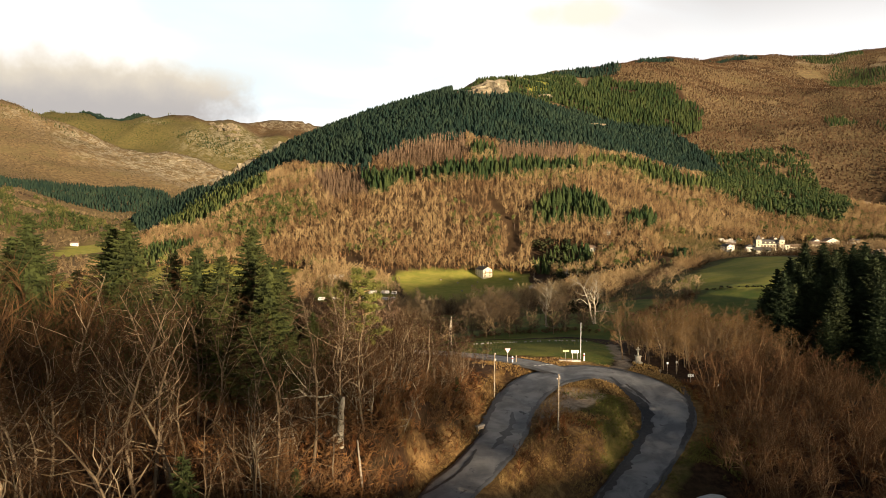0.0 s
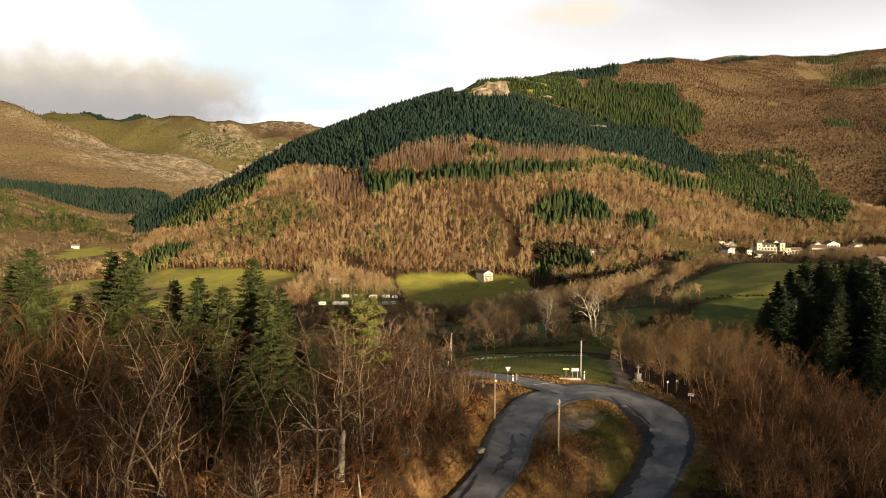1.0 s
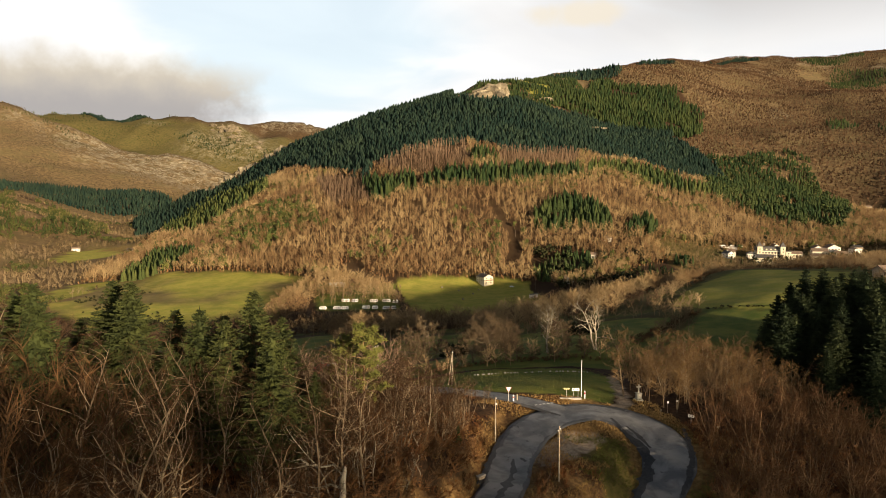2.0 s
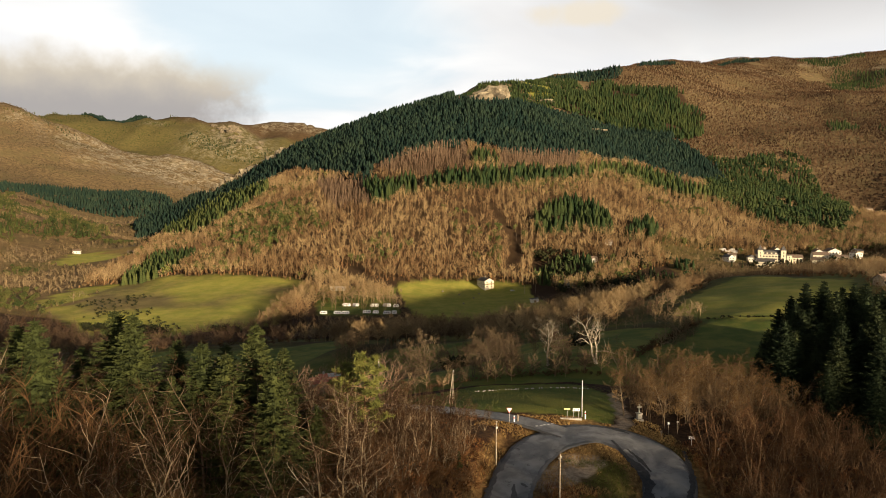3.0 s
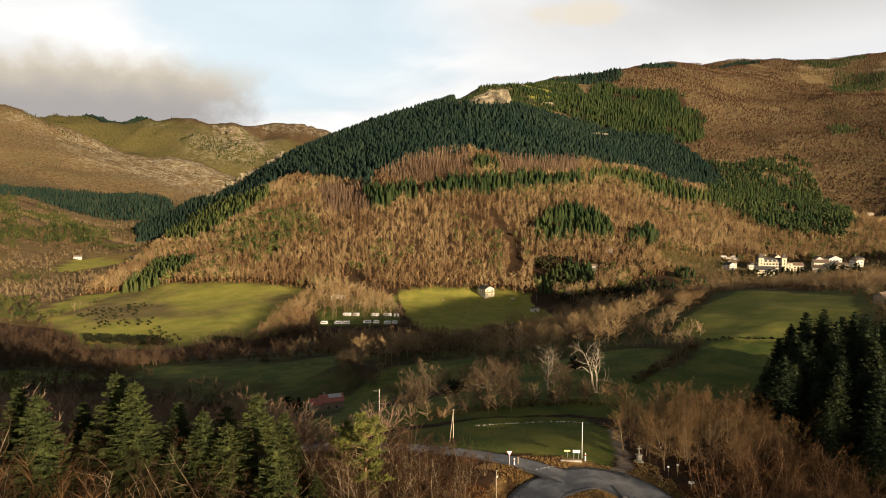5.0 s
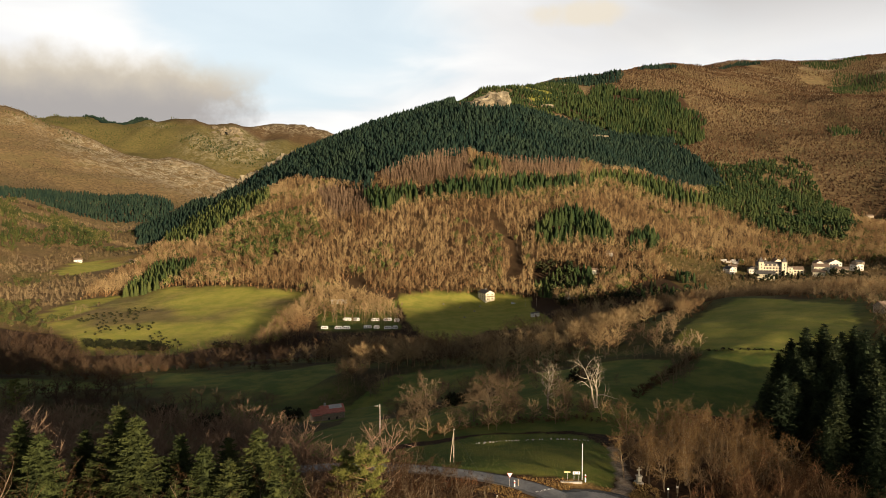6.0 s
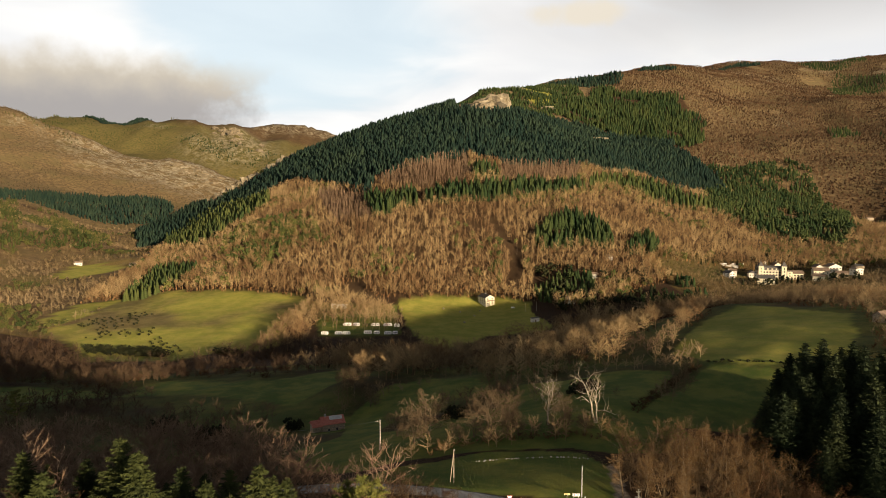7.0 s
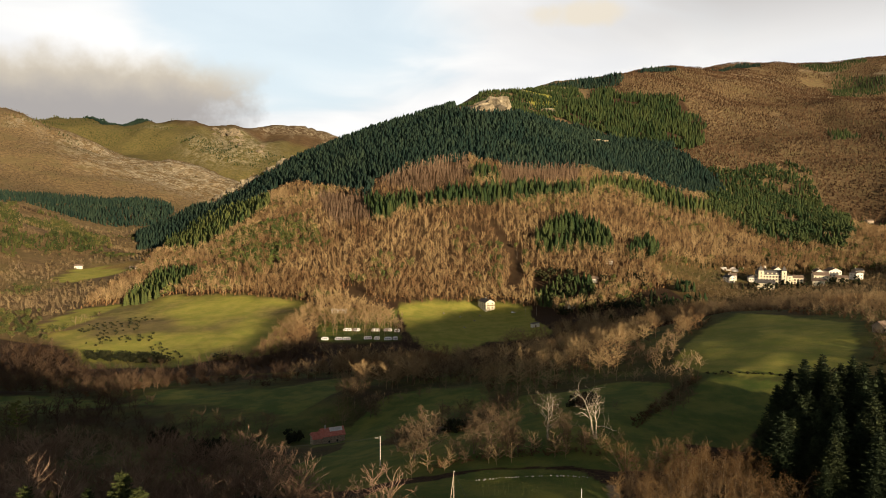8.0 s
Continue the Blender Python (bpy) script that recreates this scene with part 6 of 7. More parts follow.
M["straw"] = material("old_straw", two_tone((0.24, 0.20, 0.13), (0.34, 0.29, 0.19), 2.0), 0.95, 0.5, 9)
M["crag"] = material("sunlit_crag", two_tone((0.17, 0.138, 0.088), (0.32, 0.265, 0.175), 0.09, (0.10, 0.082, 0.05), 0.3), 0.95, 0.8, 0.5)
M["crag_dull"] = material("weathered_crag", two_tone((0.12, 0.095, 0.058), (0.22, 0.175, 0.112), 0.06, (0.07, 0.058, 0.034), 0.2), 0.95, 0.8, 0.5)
M["car_paint"] = material("white_car_paint", two_tone((0.70, 0.70, 0.70), (0.76, 0.76, 0.75), 1.0), 0.25, specular=0.5)
M["rubber"] = material("black_rubber", two_tone((0.02, 0.02, 0.02), (0.03, 0.03, 0.03), 3.0), 0.8)


def part(name, bm, mat, parent, label=""):
    """One mesh object under a thing or a part."""
    me = bpy.data.meshes.new(name)
    bm.to_mesh(me)
    bm.free()
    me.materials.append(mat)
    ob = new(name, me)
    ob.parent = parent
    return tagged(ob, label) if label else ob


def box(x0, x1, y0, y1, z0, z1, bevel=0.0):
    bm = bmesh.new()
    bmesh.ops.create_cube(bm, size=1.0)
    for v in bm.verts:
        v.co = Vector(((x0, x1)[v.co.x > 0], (y0, y1)[v.co.y > 0], (z0, z1)[v.co.z > 0]))
    if bevel:
        bmesh.ops.bevel(bm, geom=bm.edges[:], offset=bevel, segments=2, affect="EDGES")
    return bm


def prism(points, y0, y1):
    """A solid with the outline points (x, z), from y0 to y1."""
    bm = bmesh.new()
    a = [bm.verts.new((x, y0, z)) for x, z in points]
    b = [bm.verts.new((x, y1, z)) for x, z in points]
    n = len(points)
    bm.faces.new(a), bm.faces.new(b[::-1])
    for k in range(n):
        bm.faces.new((a[k], b[k], b[(k + 1) % n], a[(k + 1) % n]))
    bmesh.ops.recalc_face_normals(bm, faces=bm.faces[:])
    return bm


def rod(p, q, r, sides=8, r2=None):
    """A round bar from p to q."""
    bm = bmesh.new()
    p, q = Vector(p), Vector(q)
    r2 = r if r2 is None else r2
    bmesh.ops.create_cone(bm, cap_ends=True, segments=sides, radius1=r, radius2=r2, depth=(q - p).length)
    bmesh.ops.transform(bm, matrix=Matrix.Translation((p + q) / 2) @ (q - p).to_track_quat("Z", "Y").to_matrix().to_4x4(), verts=bm.verts[:])
    return bm


def thing(name, label, category, x, y, rz=0.0, group="", z=None, sink=0.0):
    """An empty at the foot of a thing on the ground."""
    ob = new(name)
    ob.matrix_basis = pose(x, y, (height_at(x, y) if z is None else z) - sink, 0, 0, rz)
    return tagged(ob, label, category, group)


def gable_walls(w, d, h, rise):
    """Walls with gables at both ends: the ridge runs along y."""
    return prism([(-w / 2, -2.5), (w / 2, -2.5), (w / 2, h), (0, h + rise), (-w / 2, h)], -d / 2, d / 2)


def gable_roof(w, d, h, rise, over=0.45, thick=0.25):
    """Two slopes with eaves, as one solid."""
    k = rise / (w / 2)
    a = w / 2 + over
    lift = 0.05
    return prism([(-a, h - over * k + lift), (0, h + rise + lift), (a, h - over * k + lift), (a, h - over * k + lift + thick), (0, h + rise + lift + thick), (-a, h - over * k + lift + thick)],
                 -d / 2 - over, d / 2 + over)


def window(parent, x, y, z, w, h, face, shutters=False, frame_mat=None):
    """A window let into the wall that faces -y (0), +x (1) or -x (3): pane, sill and, where shown, shutters."""
    def put(name, x0, x1, out0, out1, z0, z1, mat, owner):
        if face == 0:
            bm = box(x + x0, x + x1, y - out1, y - out0, z + z0, z + z1)
        elif face == 1:
            bm = box(x + out0, x + out1, y + x0, y + x1, z + z0, z + z1)
        else:
            bm = box(x - out1, x - out0, y + x0, y + x1, z + z0, z + z1)
        return part(name, bm, mat, owner)
    pane = put("window", -w / 2, w / 2, -0.1, 0.03, 0, h, M["window_dark"], parent)
    put("sill", -w / 2 - 0.1, w / 2 + 0.1, 0.0, 0.16, -0.14, -0.02, frame_mat or M["concrete"], pane)
    if shutters:
        put("shutter", -w - 0.02, -w / 2 - 0.02, 0.02, 0.08, 0, h, M["shutter"], pane)
        put("shutter", w / 2 + 0.02, w + 0.02, 0.02, 0.08, 0, h, M["shutter"], pane)


def house(name, label, x, y, w, d, h, rise, rz, wall, roof, rows=2, group="", chimney=True, z=None, per_metre=0.28):
    ob = thing(name, label, "house", x, y, rz, group, z)
    part("wall", gable_walls(w, d, h, rise), wall, ob)
    top = part("roof", gable_roof(w, d, h, rise), roof, ob)
    if chimney:
        part("chimney", box(w * 0.12, w * 0.12 + 0.9, d * 0.2, d * 0.2 + 0.7, h + rise * 0.55, h + rise + 1.1, 0.04), M["concrete"], top)
    for r in range(rows):
        z0 = 0.9 + r * (h - 0.4) / rows
        n = max(2, int(w * per_metre))
        for k in range(n):
            window(ob, -w / 2 + w * (k + 0.5) / n, -d / 2, z0, 1.0, 1.3, 0, True)
        n = max(2, int(d * per_metre))
        for k in range(n):
            for face, sx in ((1, w / 2), (3, -w / 2)):
                window(ob, sx, -d / 2 + d * (k + 0.5) / n, z0, 1.0, 1.3, face)
    return ob


def build_meadow_house():
    ob = house("meadow_house", "white gabled farmhouse with dark roof above the meadow", 44, 694, 11, 17, 7.4, 3.0, 26, M["render_cream"], M["slate"], 3, per_metre=0.26)
    deck = part("balcony", box(-5.2, 5.2, -10.4, -8.4, 4.0, 4.25), M["timber"], ob, "brown timber balcony")
    part("railing", box(-5.2, 5.2, -10.45, -10.35, 4.25, 5.1), M["timber"], deck)
    for k in range(4):
        part("post", box(-5.1 + k * 3.3, -4.85 + k * 3.3, -10.4, -10.15, -1, 4.0), M["timber"], deck)


def build_red_house():
    ob = thing("stone_barn", "rubble-stone house with a red tiled roof and a pale roof panel", "house", -47.5, 264, -66)
    ob.matrix_basis = ob.matrix_basis @ Matrix.Scale(0.88, 4)
    part("wall", gable_walls(8.0, 10.5, 4.4, 2.5), M["stone_wall"], ob)
    roof = part("roof", gable_roof(8.0, 10.5, 4.4, 2.5, 0.4, 0.2), M["red_tile"], ob, "faded red tile roof")
    part("roof_panel", prism([(0.25, 7.05), (2.2, 5.83), (2.2, 5.9), (0.25, 7.12)], -1.5, 4.6), M["pale_sheet"], roof, "pale sheet over part of the roof")
    wing = part("wing", box(-3.4, 3.2, -9.6, -5.26, -2.5, 3.6), M["stone_wall"], ob)
    part("wing_roof", prism([(-3.9, 3.45), (-0.1, 5.6), (3.7, 3.45), (3.7, 3.7), (-0.1, 5.85), (-3.9, 3.7)], -10.0, -5.25), M["red_tile"], wing, "older red tile roof of the wing")
    part("wing_gable", prism([(-3.4, 3.602), (3.2, 3.602), (-0.1, 5.45)], -9.58, -5.3), M["red_tile"], wing)
    part("chimney", box(-0.5, 0.4, -3.6, -2.8, 6.2, 8.2, 0.05), M["concrete"], roof, "pale rendered chimney")
    window(ob, 0.6, -5.25, 1.4, 0.8, 0.9, 0)
    window(ob, 4.0, 1.6, 1.2, 0.9, 1.1, 1)
    window(ob, 4.0, -2.2, 1.2, 0.9, 1.1, 1)


def build_chateau():
    ob = thing("chateau", "cream chateau with two pointed towers and a slate roof", "building", 372, 736, -14, sink=0.5)
    part("wall", box(-15, 15, -6, 6, -4, 10.5), M["render_cream"], ob)
    roof = part("roof", prism([(-6.6, 10.5), (6.6, 10.5), (4.6, 14.2), (0, 15.4), (-4.6, 14.2)], -15.4, 15.4), M["slate"], ob)
    for v in roof.data.vertices:
        v.co.x, v.co.y = v.co.y, -v.co.x
    part("cornice", box(-15.25, 15.25, -6.25, 6.25, 10.2, 10.55), M["concrete"], ob)
    for k in range(5):
        dormer = part("dormer", box(-9.4 + k * 4.4, -8.0 + k * 4.4, -6.3, -4.2, 10.6, 12.6), M["render_cream"], roof)
        part("dormer_roof", box(-9.6 + k * 4.4, -7.8 + k * 4.4, -6.45, -4.1, 12.6, 12.85), M["slate"], dormer)
    for r in range(3):
        for k in range(8):
            window(ob, -11.4 + k * 3.25, -6, 0.8 + r * 3.2, 1.1, 1.9, 0, True)
    for sx in (-11.8, 12.2):
        tower = part("tower", box(sx - 2.6, sx + 2.6, -8.4, -3.2, -4, 15.2), M["render_cream"], ob)
        bm = bmesh.new()
        bmesh.ops.create_cone(bm, cap_ends=True, segments=4, radius1=4.0, radius2=0.12, depth=5.6)
        bmesh.ops.rotate(bm, verts=bm.verts[:], cent=(0, 0, 0), matrix=Matrix.Rotation(radians(45), 3, "Z"))
        bmesh.ops.translate(bm, verts=bm.verts[:], vec=(sx, -5.8, 18.0))
        part("spire", bm, M["slate"], tower)
        for r in range(4):
            window(tower, sx, -8.4, 1.0 + r * 3.5, 1.0, 1.8, 0)
    wing = part("wing", box(15, 33, -5, 5, -4, 7.0), M["render_cream"], ob)
    wing_roof = part("wing_roof", prism([(-5.5, 7.0), (5.5, 7.0), (0, 10.4)], 15.0, 33.5), M["old_tile"], wing)
    for v in wing_roof.data.vertices:
        v.co.x, v.co.y = v.co.y, -v.co.x
    for r in range(2):
        for k in range(5):
            window(wing, 17.4 + k * 3.3, -5, 1.0 + r * 3.2, 1.1, 1.7, 0, True)
    block = part("pavilion", box(15.2, 20.5, -9, -5.1, -4, 9.6), M["render_cream"], ob)
    part("pavilion_roof", box(14.9, 20.8, -9.3, -4.9, 9.6, 10.1), M["slate"], block)
    for r in range(3):
        window(block, 17.8, -9, 0.8 + r * 3.0, 1.1, 1.7, 0)
    left = part("annex", box(-24, -15, -5, 4, -4, 6.5), M["render_white"], ob)
    part("annex_roof", prism([(-24.5, 6.5), (-14.9, 6.5), (-14.9, 7.0), (-19.5, 9.4), (-24.5, 7.0)], -5.4, 4.4), M["slate"], left)
    for k in range(3):
        window(left, -22.3 + k * 2.8, -5, 3.4, 1.0, 1.5, 0)


def build_village():
    cream, white, tile, slate = M["render_cream"], M["render_white"], M["old_tile"], M["slate"]
    group = "village houses"
    for x, y, w, d, h, rise, rz, wall, roof, rows, label in (
            (346, 694, 11, 17, 6.5, 3.2, 62, cream, slate, 2, "cream house with a dark roof below the chateau"),
            (321, 728, 8, 10, 5.5, 2.4, 20, white, slate, 2, "small white house beside the chateau"),
            (331, 742, 7, 9, 5.0, 2.2, 70, white, tile, 1, "low white house at the village edge"),
            (396, 772, 9, 9, 6.0, 3.0, 5, cream, tile, 2, "cream gabled house behind the chateau"),
            (428, 735, 12, 16, 7.0, 3.0, 74, cream, tile, 2, "long cream house with a brown roof"),
            (436, 754, 9, 12, 8.0, 3.0, -10, white, tile, 2, "tall white house with a brown roof"),
            (455, 757, 15, 12, 6.5, 3.4, 0, white, tile, 2, "broad white gabled house at the village's end"),
            (466, 730, 10, 9, 7.0, 0.8, 15, white, tile, 2, "pale flat-topped house on the slope"),
            (488, 762, 13, 8, 5.0, 1.6, 86, M["stone_wall"], slate, 1, "grey stone house under the wood"),
            (414, 712, 9, 12, 5.0, 2.4, 50, cream, tile, 1, "low cream outbuilding with a tiled roof"),
            (442, 718, 10, 12, 5.0, 2.2, 68, M["stone_wall"], tile, 1, "stone barn with a brown tiled roof"),
            (388, 790, 6, 8, 4.0, 1.6, 30, white, tile, 1, "small white cottage above the village")):
        house("village_house", label, x, y, w, d, h, rise, rz, wall, roof, rows, group)
    wall = thing("terrace_wall", "long pale rendered terrace wall at the village edge", "wall", 344, 777, -6)
    part("wall", box(-9, 9, -0.4, 0.4, -3, 2.0, 0.05), M["concrete"], wall)
    part("coping", box(-9.2, 9.2, -0.55, 0.55, 2.004, 2.2, 0.03), M["concrete"], wall)
    for x, y, w, rz in ((338, 783, 7, 5), (350, 787, 8, -4), (363, 791, 6, 8)):
        ob = thing("greenhouse", "low pale glasshouse tunnel in a garden", "greenhouse", x, y, rz, "garden tunnels")
        arch = [(math.cos(a) * 1.5, math.sin(a) * 1.8) for a in np.linspace(0, math.pi, 9)]
        bm = prism(arch, -w / 2, w / 2)
        bmesh.ops.rotate(bm, verts=bm.verts[:], cent=(0, 0, 0), matrix=Matrix.Rotation(radians(90), 3, "Z"))
        part("cover", bm, M["pale_sheet"], ob)
    for x, y, w, d, h, rz, label in ((168, 726, 7, 6, 4, 12, "small pale house among the pines"), (196, 770, 8, 5, 3.4, -20, "pale hut in the hillside wood"), (128, 660, 8, 8, 6, 40, "half-hidden pale house beside dark pines"),
                                     (-561, 980, 11, 7, 4, 20, "lone white farmhouse in the far valley"), (-717, 1416, 15, 8, 4.5, 10, "white house deep in the far valley"), (-462, 948, 9, 5, 2.4, 5, "low pale shed in the far fields"),
                                     (212, 312, 6, 5, 3.2, 30, "small stone hut at the field's edge"), (826, 1262, 14, 9, 7, 10, "grey stone house in the shaded side valley")):
        house("small_house", label, x, y, d, w, h, 2.0, rz + 90, M["stone_wall"] if "stone" in label else M["render_white"], M["old_tile"], 1, "scattered houses", chimney=False)


def build_caravans():
    rows = [(568, 597, 6.0), (593, 597, 6.4), (607, 598, 6.6), (645, 596, 7.0), (661, 595, 5.0), (681, 596, 6.4), (694, 595, 4.5), (609, 588, 7.5), (625, 588, 6.5), (659, 587, 7.4), (681, 586, 7.6), (697, 587, 5.0)]
    for k, (u, v, length) in enumerate(rows):
        d = 556 if v > 592 else 586
        x = (u - 784) / 1140.8 * d
        ob = thing("caravan", "white touring caravan parked among bare trees", "caravan", x, d, (k * 37) % 16 - 8, "parked caravans")
        bm = prism([(-length / 2, 0.5), (length / 2, 0.5), (length / 2, 2.3), (length / 2 - 0.5, 3.0), (-length / 2 + 0.8, 3.0), (-length / 2, 2.0)], -1.2, 1.2)
        bmesh.ops.bevel(bm, geom=bm.edges[:], offset=0.12, segments=2, affect="EDGES")
        body = part("body", bm, M["caravan_white"], ob)
        for j in range(3):
            part("window", box(-length * 0.34 + j * length * 0.27, -length * 0.34 + j * length * 0.27 + 1.0, -1.24, -1.18, 1.5, 2.2), M["window_dark"], body)
        part("door", box(length * 0.30, length * 0.30 + 0.65, -1.235, -1.18, 0.6, 2.4), M["pale_sheet"], body)
        for sy in (-1, 1):
            part("wheel", rod((0, sy * 1.05, 0.33), (0, sy * 1.22, 0.33), 0.33, 14), M["rubber"], ob)
    ob = house("camp_building", "long low white building at the caravan park", -108, 650, 6, 15, 2.8, 1.2, 84, M["render_white"], M["pale_sheet"], 1, chimney=False)


def build_meadow_things():
    shed = thing("field_shed", "small white shed with a dark lean-to roof", "shed", 83, 593, 10)
    part("wall", box(-3.6, 3.6, -2.2, 2.2, -1, 3.4), M["render_white"], shed)
    part("roof", prism([(-4.2, 3.2), (4.0, 4.2), (4.0, 4.4), (-4.2, 3.4)], -2.8, 2.8), M["slate"], shed)
    part("door", box(-0.6, 0.6, -2.25, -2.18, 0.0, 2.2), M["timber"], shed)
    for x, y in ((15, 655), (29, 640), (18, 606), (-2, 664), (36, 668)):
        ob = thing("hay_bale", "weathered round hay bale on the meadow", "bale", x, y, x * 7.0, "round bales")
        bm = rod((-0.75, 0, 0.78), (0.75, 0, 0.78), 0.82, 18)
        bmesh.ops.bevel(bm, geom=bm.edges[:], offset=0.08, segments=1, affect="EDGES")
        part("roll", bm, M["straw"], ob)
    car = thing("parked_car", "small white car parked beside the meadow house", "car", 71, 672, 12)
    bm = prism([(-2.1, 0.35), (2.1, 0.35), (2.15, 0.85), (1.2, 1.0), (0.5, 1.5), (-1.2, 1.55), (-2.0, 1.0), (-2.15, 0.7)], -0.85, 0.85)
    bmesh.ops.bevel(bm, geom=bm.edges[:], offset=0.08, segments=2, affect="EDGES")
    body = part("body", bm, M["car_paint"], car)
    part("windscreen", prism([(0.52, 1.44), (1.12, 1.02), (1.18, 1.05), (0.58, 1.49)], -0.7, 0.7), M["window_dark"], body)
    part("side_window", box(-1.1, 0.4, -0.87, -0.84, 1.05, 1.42), M["window_dark"], body)
    for sx in (-1.3, 1.35):
        for sy in (-0.78, 0.78):
            wheel = part("wheel", rod((sx, sy - 0.1, 0.32), (sx, sy + 0.1, 0.32), 0.32, 14), M["rubber"], car)
            part("rim", rod((sx, sy - 0.12, 0.32), (sx, sy + 0.12, 0.32), 0.19, 10), M["metal_pale"], wheel)
    for x, y in ((81, 650), (92, 648), (88, 792), (-470, 760), (-600, 900)):
        field_pole(x, y, 9.0, "grey wooden line pole in the fields")
    rng = random.Random(31)
    crag_at = [(104, 1386, 84, 40, 30, -22), (122, 1398, 44, 30, 30, 20), (78, 1374, 50, 26, 15, -20), (255, 1640, 50, 22, 10, 10), (225, 1750, 44, 16, 9, -50), (210, 1830, 40, 14, 9, -60), (300, 1900, 60, 20, 10, 10), (350, 2000, 70, 20, 9, 0), (309, 1418, 70, 14, 7, -16)]
    crag_at += [(-500 + 20 * q + rng.uniform(-6, 6), 1392 - 1.0 * q + rng.uniform(-6, 6), rng.uniform(28, 46), rng.uniform(12, 18), rng.uniform(12, 19), rng.uniform(-35, -5)) for q in range(10)]
    for q in range(14):
        u = rng.random()
        crag_at.append((-1480 + 640 * u + rng.uniform(-40, 40), 2740 + 60 * u - rng.uniform(-30, 260), rng.uniform(30, 60), rng.uniform(16, 26), rng.uniform(9, 16), rng.uniform(50, 80)))
    for q in range(14):
        crag_at.append((-1560 + 24 * q + rng.uniform(-60, 60), 4440 - 16 * q + rng.uniform(-60, 60), rng.uniform(40, 80), rng.uniform(20, 40), rng.uniform(16, 34), rng.uniform(-30, 40)))
    for k, (x, y, a, b, c, rz) in enumerate(crag_at):
        bm = bmesh.new()
        bmesh.ops.create_icosphere(bm, subdivisions=3, radius=1.0)
        for v in bm.verts:
            p = v.co.copy()
            n1 = noise.noise(p * 1.7 + Vector((k * 3.1, 0, 0)))
            n2 = abs(noise.noise(p * 4.3 + Vector((0, k * 2.3, 0))))
            n3 = abs(noise.noise(Vector((p.x * 9, p.y * 9, p.z * 3)) + Vector((k, k, 0))))
            p *= 1.0 + 0.5 * n1 - 0.5 * n2 - 0.35 * n3
            v.co = Vector((p.x * a * 0.6, p.y * b * 0.6, p.z * c))
        ob = thing("rock_outcrop", "pale sunlit rocky outcrop on the mountainside", "rock", x, y, rz, "crags", sink=c * 0.25)
        # crags beyond y 2000 take the darker, duller stone
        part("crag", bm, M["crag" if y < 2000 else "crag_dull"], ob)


# ---- along the road ----
def field_pole(x, y, h, label, r=0.14, mat=None, group="line poles", lean=0.0):
    ob = thing("utility_pole", label, "pole", x, y, 0, group)
    shaft = part("shaft", rod((0, 0, -0.6), (lean, 0, h), r, 10, r * 0.65), mat or M["pole_wood"], ob)
    return ob, shaft


def insulator(shaft, x, y, z):
    stalk = part("insulator", rod((x, y, z), (x, y, z + 0.18), 0.06, 8, 0.045), M["sign_white"], shaft)
    return stalk


def wire(p, q, sag, label="thin black overhead wire between poles"):
    """A hanging line as a thin tube."""
    s = Shape()
    p, q = Vector(p), Vector(q)
    pts = [p.lerp(q, k / 14) - Vector((0, 0, sag * 4 * (k / 14) * (1 - k / 14))) for k in range(15)]
    s.tube(pts, [0.018] * 15, 4)
    return tagged(new("overhead_wire", s.mesh("overhead_wire", M["wire"])), label, "wire", "overhead wires")


